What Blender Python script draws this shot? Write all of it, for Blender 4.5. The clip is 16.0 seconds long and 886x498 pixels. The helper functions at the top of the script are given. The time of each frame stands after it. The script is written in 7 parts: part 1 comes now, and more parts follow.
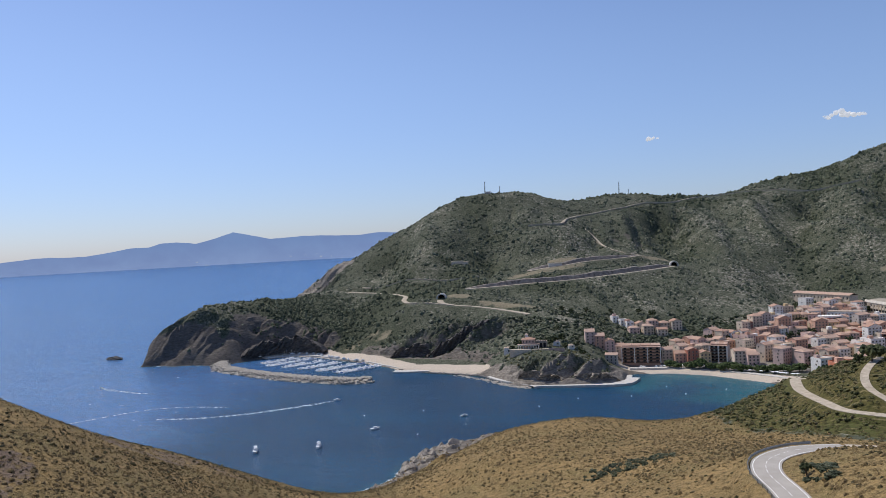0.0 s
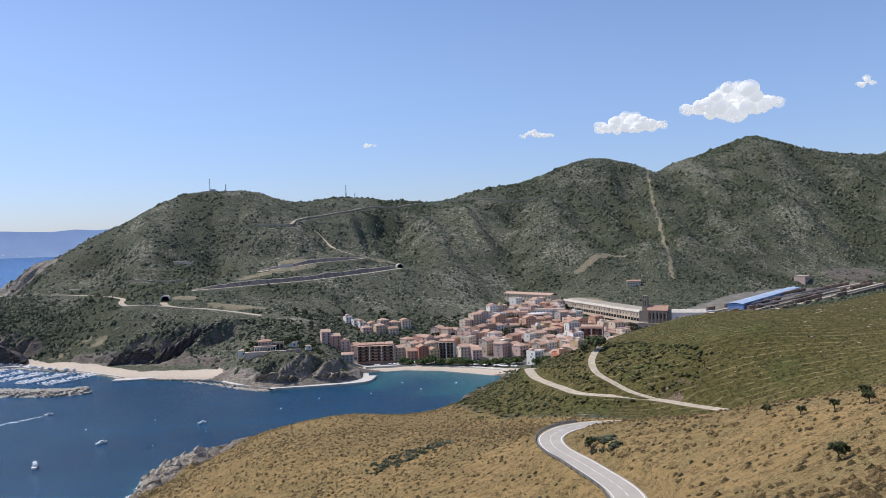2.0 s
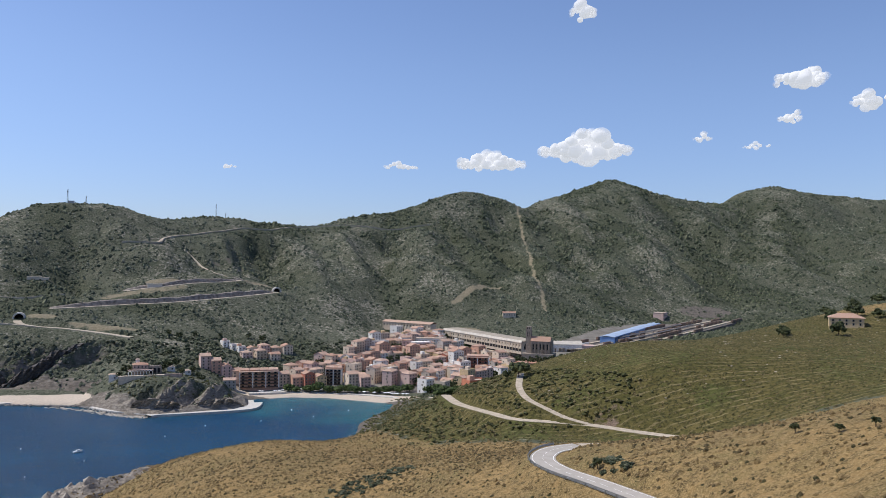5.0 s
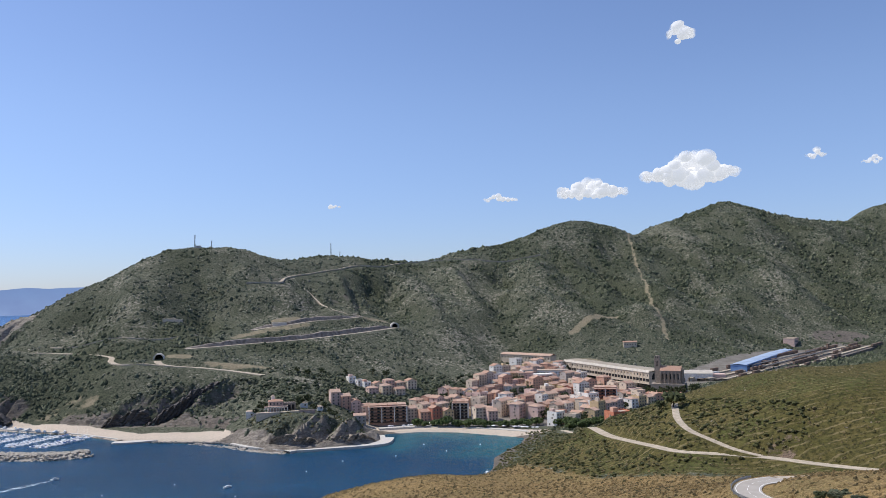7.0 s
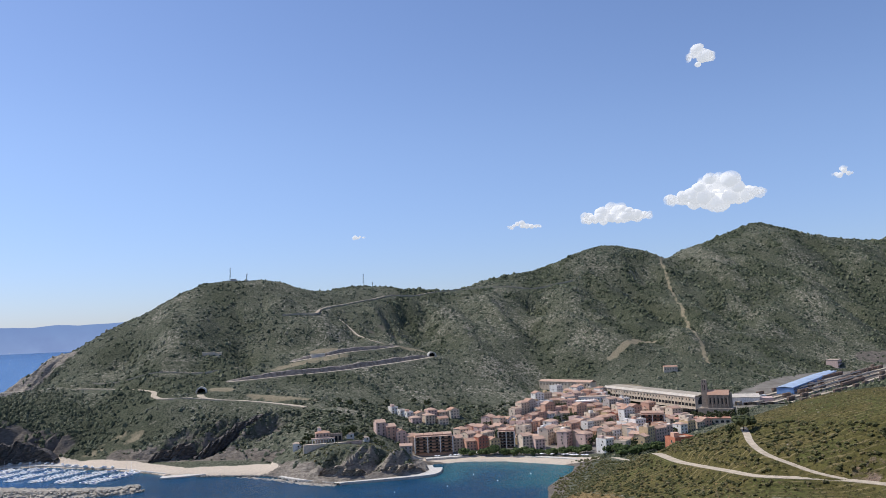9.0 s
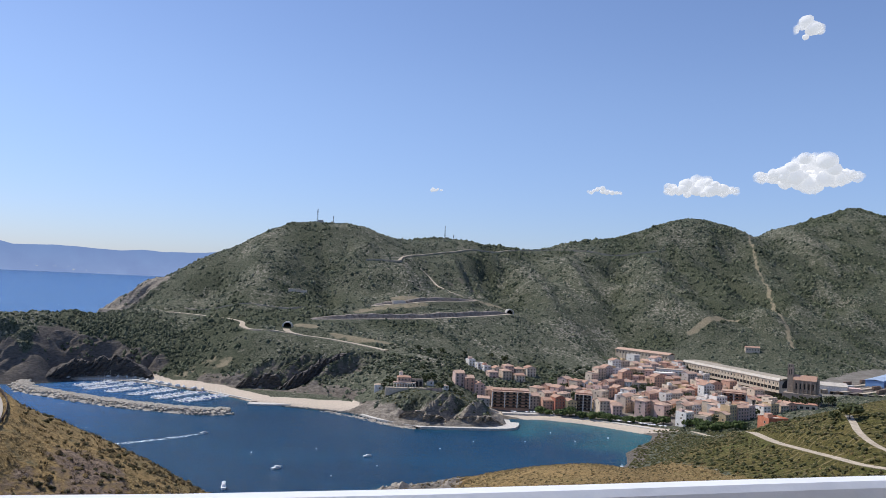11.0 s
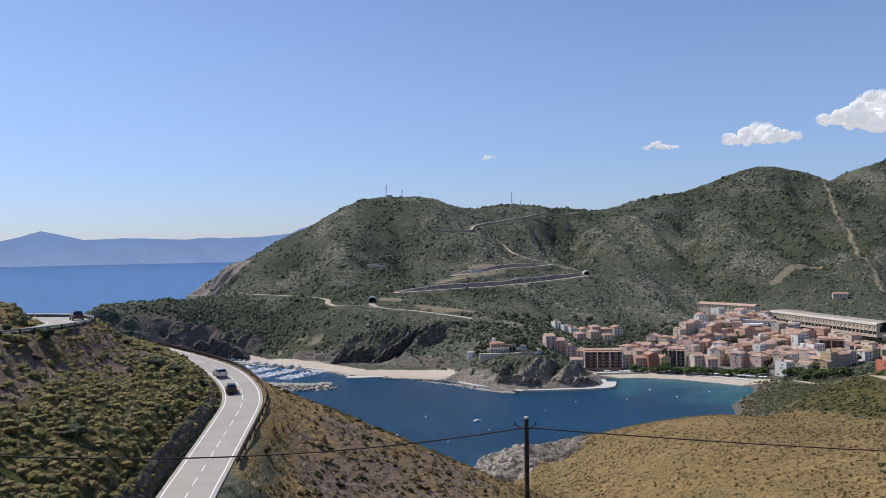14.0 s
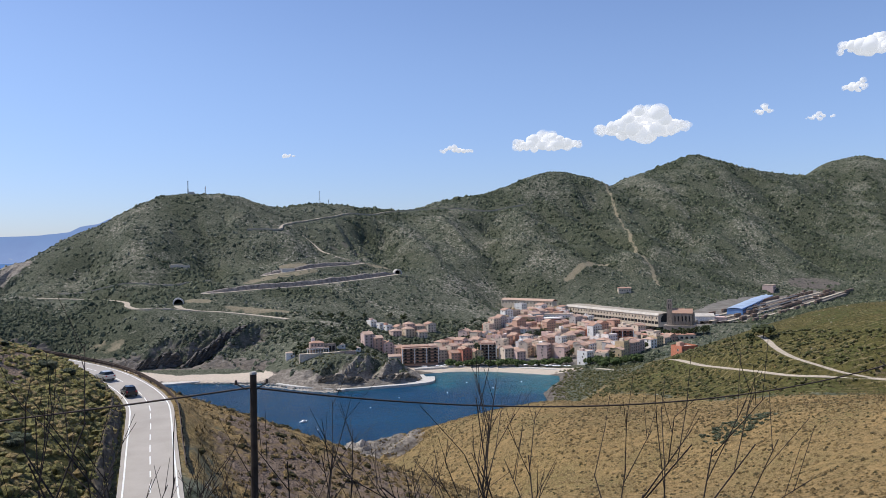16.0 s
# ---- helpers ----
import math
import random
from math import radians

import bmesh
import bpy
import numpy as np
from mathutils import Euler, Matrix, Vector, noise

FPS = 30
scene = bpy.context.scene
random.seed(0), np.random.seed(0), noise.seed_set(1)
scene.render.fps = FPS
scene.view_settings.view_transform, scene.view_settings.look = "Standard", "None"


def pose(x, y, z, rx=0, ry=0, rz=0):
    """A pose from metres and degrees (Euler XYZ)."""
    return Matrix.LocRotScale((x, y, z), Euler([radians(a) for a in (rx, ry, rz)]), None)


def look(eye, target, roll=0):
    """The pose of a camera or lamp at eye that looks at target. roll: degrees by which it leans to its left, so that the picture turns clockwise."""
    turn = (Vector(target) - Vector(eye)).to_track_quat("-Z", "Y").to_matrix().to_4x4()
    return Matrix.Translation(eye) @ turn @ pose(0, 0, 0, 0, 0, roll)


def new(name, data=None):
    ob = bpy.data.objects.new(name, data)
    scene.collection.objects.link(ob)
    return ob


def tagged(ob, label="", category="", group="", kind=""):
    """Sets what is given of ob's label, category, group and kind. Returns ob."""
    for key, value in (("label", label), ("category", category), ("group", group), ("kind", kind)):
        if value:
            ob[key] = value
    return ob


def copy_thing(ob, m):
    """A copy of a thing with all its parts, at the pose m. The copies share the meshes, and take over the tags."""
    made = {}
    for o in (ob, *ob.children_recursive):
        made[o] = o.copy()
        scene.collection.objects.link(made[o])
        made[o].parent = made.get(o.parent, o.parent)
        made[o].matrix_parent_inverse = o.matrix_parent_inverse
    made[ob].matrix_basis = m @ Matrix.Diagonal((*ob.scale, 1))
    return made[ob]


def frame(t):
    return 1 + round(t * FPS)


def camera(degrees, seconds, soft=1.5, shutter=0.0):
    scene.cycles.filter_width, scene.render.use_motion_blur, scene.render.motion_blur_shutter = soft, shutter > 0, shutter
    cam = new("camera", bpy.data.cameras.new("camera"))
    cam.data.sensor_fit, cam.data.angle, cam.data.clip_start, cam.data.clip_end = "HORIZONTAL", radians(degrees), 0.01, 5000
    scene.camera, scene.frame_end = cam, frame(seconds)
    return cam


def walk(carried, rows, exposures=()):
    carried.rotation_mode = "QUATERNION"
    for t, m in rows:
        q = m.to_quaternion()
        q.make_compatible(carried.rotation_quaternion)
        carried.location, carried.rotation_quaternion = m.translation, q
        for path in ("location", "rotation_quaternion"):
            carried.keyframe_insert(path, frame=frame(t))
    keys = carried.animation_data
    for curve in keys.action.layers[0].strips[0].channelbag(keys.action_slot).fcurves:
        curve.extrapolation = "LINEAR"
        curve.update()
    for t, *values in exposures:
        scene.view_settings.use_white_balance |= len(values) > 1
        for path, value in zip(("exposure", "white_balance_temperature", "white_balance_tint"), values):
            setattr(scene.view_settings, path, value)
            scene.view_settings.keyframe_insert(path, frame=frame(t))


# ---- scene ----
cam = camera(59.31, 16.0, 0.8)
PATH = [
    (0.0, 118.19, -15.12, 127.05, 17.580, -0.520, -3.030),
    (0.5, 112.86, -16.08, 126.91, 14.270, -0.563, -3.830),
    (1.0, 107.14, -17.44, 126.55, 9.524, -1.759, -2.874),
    (1.5, 101.48, -18.09, 126.05, 3.384, -1.745, -2.178),
    (2.0, 95.83, -18.21, 126.00, -3.238, -1.192, -1.787),
    (2.5, 89.43, -18.72, 126.08, -9.264, -1.490, -0.390),
    (3.0, 83.83, -18.61, 125.90, -14.066, -1.723, 1.236),
    (3.2, 81.62, -18.15, 125.79, -15.866, -1.671, 1.541),
    (5.3, 56.00, -6.61, 122.53, -13.054, 1.271, 0.451),
    (5.5, 53.86, -5.86, 122.45, -12.184, 1.454, 0.559),
    (6.0, 48.64, -3.81, 122.19, -11.282, 1.764, 0.751),
    (6.5, 43.54, -1.91, 121.99, -9.278, 2.890, 0.357),
    (7.0, 38.39, -1.21, 121.79, -6.753, 3.374, -1.255),
    (7.5, 33.30, -0.54, 121.60, -5.653, 3.892, -2.582),
    (8.0, 28.68, 0.01, 121.74, -5.441, 5.050, -3.771),
    (8.2, 26.78, 0.28, 121.82, -5.696, 5.732, -3.919),
    (10.3, 7.06, 1.50, 120.18, -2.416, 2.987, 1.689),
    (10.5, 5.10, 1.12, 119.99, -1.592, 2.431, 1.875),
    (11.0, 0.00, 0.00, 120.00, -0.002, 2.301, 2.863),
    (11.5, -4.29, -1.10, 120.02, 2.246, 3.047, 3.601),
    (12.0, -8.83, -2.89, 119.91, 6.984, 3.699, 3.639),
    (12.5, -14.02, -3.31, 119.34, 11.524, 2.851, 2.895),
    (13.0, -19.35, -4.08, 118.94, 11.395, 1.763, 1.676),
    (13.5, -24.40, -5.29, 118.52, 7.745, 0.903, -0.079),
    (14.0, -29.19, -6.14, 118.15, 3.834, -0.007, -0.974),
    (14.5, -34.25, -6.12, 117.53, -0.165, -0.825, -1.312),
    (15.0, -39.33, -5.86, 117.22, -4.241, -1.083, -1.210),
    (15.5, -44.34, -5.45, 116.92, -8.946, -0.685, -1.170),
    (16.0, -49.46, -4.86, 116.79, -11.039, -0.244, -1.029),
]


def aim(x, y, z, yaw, pitch, roll):
    """A pose from the eye, the heading to the left of +y, the pitch upwards and the lean, in degrees."""
    a, p = radians(yaw), radians(pitch)
    way = Vector((-math.sin(a) * math.cos(p), math.cos(a) * math.cos(p), math.sin(p)))
    eye = Vector((x, y, z))
    return look(eye, eye + 100 * way, roll)


walk(cam, [(t, aim(*row)) for t, *row in PATH], [(0.0, -0.13), (0.5, -0.12), (1.5, 0.03), (3.0, 0.18), (5.5, 0.02), (8.0, 0.1), (10.5, 0.07), (11.5, 0.05), (12.5, -0.07), (13.5, -0.07), (14.5, 0.02), (15.5, 0.13), (16.0, 0.13)])


# ---- light ----
SUN_AZ, SUN_EL = 68.0, 55.0      # degrees: to the left of +y, above the horizon
world = bpy.data.worlds.new("sky")
scene.world = world
world.use_nodes = True
wn = world.node_tree
sky = wn.nodes.new("ShaderNodeTexSky")
sky.sky_type = "NISHITA"
sky.sun_disc = False
sky.sun_elevation = radians(SUN_EL)
sky.sun_rotation = radians(-SUN_AZ)
sky.altitude = 120
sky.air_density = 1.0
sky.dust_density = 0.35
sky.ozone_density = 4.0
tint = wn.nodes.new("ShaderNodeMix")
tint.data_type, tint.blend_type = "RGBA", "MULTIPLY"
tint.inputs[0].default_value = 1.0
way = wn.nodes.new("ShaderNodeTexCoord")
axes = wn.nodes.new("ShaderNodeSeparateXYZ")
wn.links.new(way.outputs["Generated"], axes.inputs[0])
rise = wn.nodes.new("ShaderNodeMapRange")
rise.interpolation_type = "SMOOTHSTEP"
rise.inputs[1].default_value, rise.inputs[2].default_value = -0.04, 0.26
wn.links.new(axes.outputs[2], rise.inputs[0])
haze = wn.nodes.new("ShaderNodeMix")
haze.data_type = "RGBA"
haze.inputs[6].default_value = (0.655, 0.715, 1.0, 1.0)      # thin sea haze low in the sky
haze.inputs[7].default_value = (1.03, 0.985, 1.10, 1.0)
wn.links.new(rise.outputs[0], haze.inputs[0])
wn.links.new(haze.outputs[2], tint.inputs[7])
wn.links.new(sky.outputs[0], tint.inputs[6])
wn.links.new(tint.outputs[2], wn.nodes["Background"].inputs[0])
wn.nodes["Background"].inputs[1].default_value = 0.123
sun_data = bpy.data.lights.new("sun", "SUN")
sun_data.energy = 3.9
sun_data.angle = radians(0.5)
sun_data.color = (1.0, 0.95, 0.88)
sun = new("sun", sun_data)
sun_way = Vector((-math.sin(radians(SUN_AZ)) * math.cos(radians(SUN_EL)), math.cos(radians(SUN_AZ)) * math.cos(radians(SUN_EL)), math.sin(radians(SUN_EL))))
sun.matrix_world = look(sun_way * 2000, (0, 0, 0))


# ---- the lie of the land ----
def fbm(x, y, size, octaves=4, seed=0):
    """Smooth value noise, about -1 to 1, with features of that size in metres."""
    out, amp, total = np.zeros_like(x), 1.0, 0.0
    for o in range(octaves):
        u, v = x / size + 17.3 * o + seed * 5.1, y / size - 9.7 * o + seed * 3.7
        i, j = np.floor(u).astype(np.int64), np.floor(v).astype(np.int64)
        fu, fv = u - i, v - j
        fu, fv = fu * fu * (3 - 2 * fu), fv * fv * (3 - 2 * fv)

        def corner(a, b):
            h = (a * 374761393 + b * 668265263 + (seed + o) * 974634777) & 0x7FFFFFFF
            h = ((h ^ (h >> 13)) * 1274126177) & 0x7FFFFFFF
            return ((h ^ (h >> 16)) & 0xFFFF) / 32767.5 - 1
        top = corner(i, j) * (1 - fu) + corner(i + 1, j) * fu
        low = corner(i, j + 1) * (1 - fu) + corner(i + 1, j + 1) * fu
        out += amp * (top * (1 - fv) + low * fv)
        total += amp
        amp *= 0.5
        size *= 0.47
    return out / total


def densify(line, step):
    """Points every so many metres along a line of (x, y, z)."""
    out = []
    for a, b in zip(line[:-1], line[1:]):
        a, b = np.array(a, float), np.array(b, float)
        n = max(1, int(np.hypot(*(b - a)[:2]) / step))
        out += [a + (b - a) * k / n for k in range(n)]
    return out + [np.array(line[-1], float)]


# The shore, from the far cape round the harbour and the beach to the near coves.
SHORE_CAPE = [(-640, 1700), (-575, 1250), (-520, 1120), (-485, 1030), (-500, 930), (-520, 850), (-512, 780), (-497, 738),
              (-478, 747), (-455, 742), (-435, 750), (-403, 748), (-385, 765)]
SHORE_TOWN = [(-366, 794), (-335, 808), (-302, 802), (-262, 781), (-219, 758), (-189, 735), (-168, 718), (-130, 706), (-102, 697),
              (-76, 690), (-58, 670), (-32, 643), (-12, 631), (21, 636), (50, 643), (62, 660), (61, 694), (98, 700), (129, 690), (160, 668), (181, 650)]
SHORE_NEAR = [(172, 625), (158, 604), (141, 575), (135, 545), (124, 518), (112, 503), (80, 490), (50, 478), (18, 464), (-2, 457),
              (-26, 447), (-37, 430), (-43, 405), (-40, 375), (-52, 345), (-70, 345), (-92, 346), (-125, 330), (-165, 300), (-230, 210), (-330, 80), (-450, -150), (-600, -700)]
LAND = np.array(SHORE_CAPE + SHORE_TOWN + SHORE_NEAR + [(4200, -700), (4200, 4200), (-640, 4200)], float)

# Crests, slopes and feet of the hills: (x, y, z) along each line.
RIDGE_SOUTH = [(-472, 1094, 58), (-440, 1112, 84), (-391, 1142, 112), (-342, 1171, 144), (-309, 1191, 160), (-275, 1211, 181), (-241, 1232, 199),
               (-206, 1253, 205), (-157, 1290, 205), (-131, 1310, 191), (-106, 1329, 187), (-51, 1371, 189), (1, 1412, 195), (103, 1460, 188), (164, 1488, 181)]
RIDGE_WEST = [(164, 1488, 181), (227, 1509, 199), (290, 1529, 213), (373, 1556, 230), (438, 1577, 256), (523, 1605, 275), (578, 1623, 259),
              (632, 1641, 236), (726, 1675, 268), (806, 1705, 294), (913, 1744, 327), (975, 1747, 296), (1042, 1749, 274), (1134, 1753, 268)]
RIDGE_FAR = [(1208, 1755, 264), (1278, 1742, 306), (1359, 1726, 322), (1478, 1704, 299), (1683, 1664, 295), (2200, 1560, 290)]
BACK = [(-560, 1500, 10), (-300, 1560, 40), (-100, 1640, 50), (100, 1720, 60), (300, 1800, 80), (500, 1880, 90), (750, 1950, 100), (1000, 2050, 110), (1250, 2050, 110), (1500, 2050, 120), (2400, 2000, 150)]
CAPE = [(-497, 745, 8), (-488, 764, 36), (-470, 794, 51), (-458, 818, 63), (-438, 854, 68), (-423, 880, 66), (-407, 912, 60), (-400, 960, 62), (-420, 1060, 58)]
CAPE_FOOT = [(-455, 752, 10), (-425, 764, 22), (-396, 784, 24), (-372, 818, 23), (-338, 837, 22), (-302, 836, 18), (-270, 830, 12)]
QUAY_FOOT = [(-384, 790, 2), (-374, 808, 2), (-340, 825, 2), (-305, 822, 2), (-270, 806, 2.5)]
ROAD_SOUTH = [(-470, 1085, 57), (-400, 1020, 61), (-330, 990, 62), (-243, 936, 60), (-225, 900, 56), (-200, 858, 53), (-120, 850, 47), (-50, 830, 42), (0, 815, 36)]
SLAB_FOOT = [(-235, 800, 8), (-200, 783, 7), (-163, 770, 7), (-135, 762, 8), (-101, 756, 9), (-75, 735, 9)]
SLOPE_SOUTH = [(-330, 1080, 100), (-230, 1040, 108), (-120, 1010, 88), (-172, 884, 59), (-70, 960, 72), (35, 1084, 95), (96, 1082, 80), (-58, 1206, 153), (60, 930, 50), (130, 960, 42), (40, 842, 27), (100, 820, 18)]
SLOPE_WEST = [(200, 1130, 70), (160, 1250, 110), (340, 1250, 120), (447, 1170, 97), (560, 1400, 170), (420, 1380, 150), (750, 1400, 170), (250, 1340, 140),
              (900, 1350, 140), (600, 1180, 80), (1100, 1450, 170), (1350, 1450, 190), (1300, 1150, 90), (1700, 1300, 170), (2300, 1200, 180)]
VALLEY = [(52, 728, 3), (120, 720, 4), (190, 690, 4), (230, 640, 8), (180, 780, 6), (250, 800, 9), (110, 775, 7), (306, 967, 24), (250, 1062, 34), (350, 790, 17),
          (300, 700, 12), (487, 888, 24), (420, 800, 22), (690, 1092, 32), (800, 1080, 36), (600, 950, 28), (1000, 1050, 45), (1500, 1000, 70), (300, 880, 16)]
VILLA_HILL = [(-5, 650, 11), (25, 652, 10), (45, 658, 7), (-44, 690, 19), (-20, 684, 23), (10, 688, 20), (40, 676, 13), (55, 668, 7), (10, 660, 15), (-30, 664, 13), (-10, 720, 24), (30, 740, 18), (-40, 740, 26)]
TERRACES = [(190, 412, 56), (211, 404, 64), (241, 394, 74), (264, 385, 79), (297, 373, 81), (338, 359, 83), (382, 343, 85), (460, 320, 90), (600, 280, 100), (800, 200, 115)]
TERRACES_BACK = [(464, 379, 102), (533, 451, 100), (437, 403, 95), (501, 480, 92), (240, 450, 50), (300, 470, 60), (380, 480, 70), (600, 500, 85), (320, 560, 30), (450, 640, 36), (700, 700, 60), (1000, 700, 90)]
TERRACES_FRONT = [(207, 300, 64), (216, 307, 71), (242, 300, 78), (212, 292, 63), (270, 250, 76), (330, 230, 86), (500, 150, 105), (176, 352, 60), (200, 340, 67)]
GOLD_SLOPE = [(137, 154, 76), (164, 122, 91), (168, 106, 95), (168, 80, 101), (166, 114, 93), (90, 236, 52), (108, 229, 58), (97, 225, 54), (59, 326, 44), (66, 192, 48),
              (45, 270, 45), (85, 265, 49), (20, 300, 33), (20, 256, 30), (73, 347, 42), (110, 332, 40), (135, 320, 43), (250, 60, 112), (220, 150, 90)]
GOLD_EDGE = [(137, 392, 38), (120, 462, 12), (150, 440, 34), (155, 300, 49), (152, 340, 47), (-23, 392, 11), (0, 383, 18), (18, 374, 27), (46, 362, 36), (60, 440, 10), (0, 435, 8), (199, 236, 63)]
LEFT_HILL = [(-82, 86, 102), (-65, 116, 90.5), (-93, 91, 106), (-60, 114, 88), (-77, 75, 99), (-97, 112, 106), (-53, 131, 86.3), (-47, 130.5, 83.6), (-41, 132, 80.8), (-33, 136.6, 76.5), (-72, 155.5, 87), (-62, 158, 82.8), (-50, 148, 80.0), (-43, 148, 77.2),
             (-50, 104, 82), (-84, 105, 99.5), (-75, 75, 99), (-124, 116, 113), (-118, 124, 109), (-140, 95, 115), (-200, 60, 100)]
LEFT_SPUR = [(-118, 150, 102), (-110, 185, 84), (-106, 212, 68), (-102, 237, 56), (-98, 265, 43), (-93, 299, 26), (-88, 335, 8), (-60, 230, 48), (-50, 290, 20), (-20, 200, 45), (-35, 330, 8)]
BEHIND = [(160, -60, 140), (60, -60, 136), (-40, -60, 128), (-120, -40, 122), (-130, 20, 118), (300, -100, 150), (-300, -300, 90), (600, -200, 170)]
# The road on which the camera rides, and the same road further down.
UPPER_ROAD = [(240, -6.5, 131), (170, -11.5, 129), (135, -14.5, 127), (118, -17.1, 125.75), (101, -20.1, 124.8), (84, -20.1, 124.5), (70, -15.0, 122.9), (56, -8.7, 121.2), (43, -4.3, 120.6), (28, -2.1, 120.2), (10, -0.7, 119),
              (-4, -3.2, 118.5), (-14, -5.5, 117.9), (-29, -8.0, 116.6), (-44, -7.5, 115.5), (-60, -4.5, 114.4), (-78, 12, 112.4), (-88, 40, 110.8), (-92.5, 66, 109.3), (-94.5, 86, 108.2), (-95.5, 98, 107.6), (-97, 110, 107.2), (-101.5, 121, 106.9), (-110, 130, 106.6), (-124, 136, 106.2), (-142, 138, 106)]
LOWER_ROAD = [(-150, 170, 101.5), (-130, 167, 100), (-110, 160, 98.4), (-95, 151, 97), (-83.4, 142, 95.6), (-75.8, 131, 94.4), (-71.3, 120, 93.6), (-69.2, 109.7, 92.9), (-67.8, 101, 92.3), (-65.6, 88, 91.6), (-63.5, 76, 91), (-60, 60, 90), (-40, 45, 88.5),
              (0, 45, 86.5), (50, 60, 83.5), (100, 78, 80.5), (128, 98, 78.6), (136, 120, 77), (134.5, 146, 75), (132, 166, 73.4), (134, 182, 72), (142, 195, 70.8), (154, 203, 69.6)]
COAST_ROAD = [(154, 203, 69.6), (170, 206, 68.5), (192, 212, 66.5), (215, 229, 62.5), (222, 247, 58.5), (217, 263, 56.6), (208, 275, 56.2), (199, 288, 56), (189, 296.5, 55.9), (180, 302.6, 55.7), (171, 311, 55.3), (167.2, 327.5, 54.5), (164.2, 349, 53), (163, 374, 51), (165, 404, 49.5), (170, 424, 46.5), (175, 446, 42.5), (181, 482, 34), (195, 530, 24), (208, 590, 13), (212, 640, 7)]
TRACK = [(197, 291.5, 56.1), (190.8, 300.5, 57.2), (186.5, 312, 59), (182.5, 325, 61.2), (184, 340, 63.5), (189, 354, 65.3), (197, 374, 65.5)]

# Roads cut into the far hills.
CUT_LOW = [(-150, 915, 66.5), (-117, 929, 67.5), (-79, 947, 68.9), (-28, 968, 70.4), (31, 1009, 73.7), (75, 1051, 76.2), (98, 1076, 78)]
CUT_HIGH = [(-85, 995, 82.2), (-66, 1010, 85.2), (-40, 1025, 87.5), (-13, 1045, 90.6), (30, 1073, 92.1), (52, 1094, 93.9)]
SADDLE_ROAD = [(-112, 1135, 140), (-68, 1161, 143), (-58, 1201, 151.2), (-9, 1267, 159.7), (44, 1328, 166), (103, 1386, 173), (165, 1450, 180), (252, 1440, 181.4), (329, 1443, 186), (396, 1447, 188)]
TUNNEL_ROAD = [(-172, 880, 58.5), (-168, 868, 55), (-155, 861, 52), (-124, 860, 49.7), (-86, 849, 45.6), (-54, 831, 42.2)]


# Gullies (sunk) and spurs (raised) that run down the hillsides: line, height, half width.
GULLIES = [[(350, 1500, 0), (298, 1356, 0), (285, 1208, 0), (259, 1109, 0), (224, 1000, 0)], [(-208, 1215, 0), (-192, 1130, 0), (-168, 1070, 0), (-150, 1020, 0)],
           [(640, 1600, 0), (640, 1400, 0), (625, 1280, 0), (585, 1170, 0)], [(560, 1540, 0), (505, 1350, 0), (480, 1200, 0)], [(990, 1690, 0), (950, 1450, 0), (900, 1250, 0), (860, 1150, 0)],
           [(90, 1370, 0), (80, 1270, 0), (110, 1160, 0)], [(1250, 1700, 0), (1180, 1500, 0), (1200, 1300, 0)], [(-330, 1130, 0), (-300, 1060, 0), (-290, 1000, 0)]]
SPURS = [[(110, 1330, 0), (154, 1242, 0), (176, 1102, 0), (194, 951, 0), (192, 890, 0)], [(905, 1650, 0), (845, 1421, 0), (785, 1300, 0), (748, 1220, 0), (735, 1150, 0)],
         [(1330, 1650, 0), (1160, 1480, 0), (1080, 1302, 0), (1067, 1216, 0)], [(440, 1520, 0), (375, 1380, 0), (335, 1267, 0), (330, 1203, 0), (345, 1130, 0)], [(240, 1420, 0), (225, 1273, 0), (212, 1180, 0)],
         [(-120, 1240, 0), (-60, 1120, 0), (-35, 1070, 0)], [(700, 1640, 0), (715, 1460, 0), (690, 1300, 0)], [(-270, 1180, 0), (-245, 1080, 0), (-240, 1000, 0)]]
FOLDS = [(line, -13.0, 34.0) for line in GULLIES] + [(line, 10.0, 40.0) for line in SPURS]


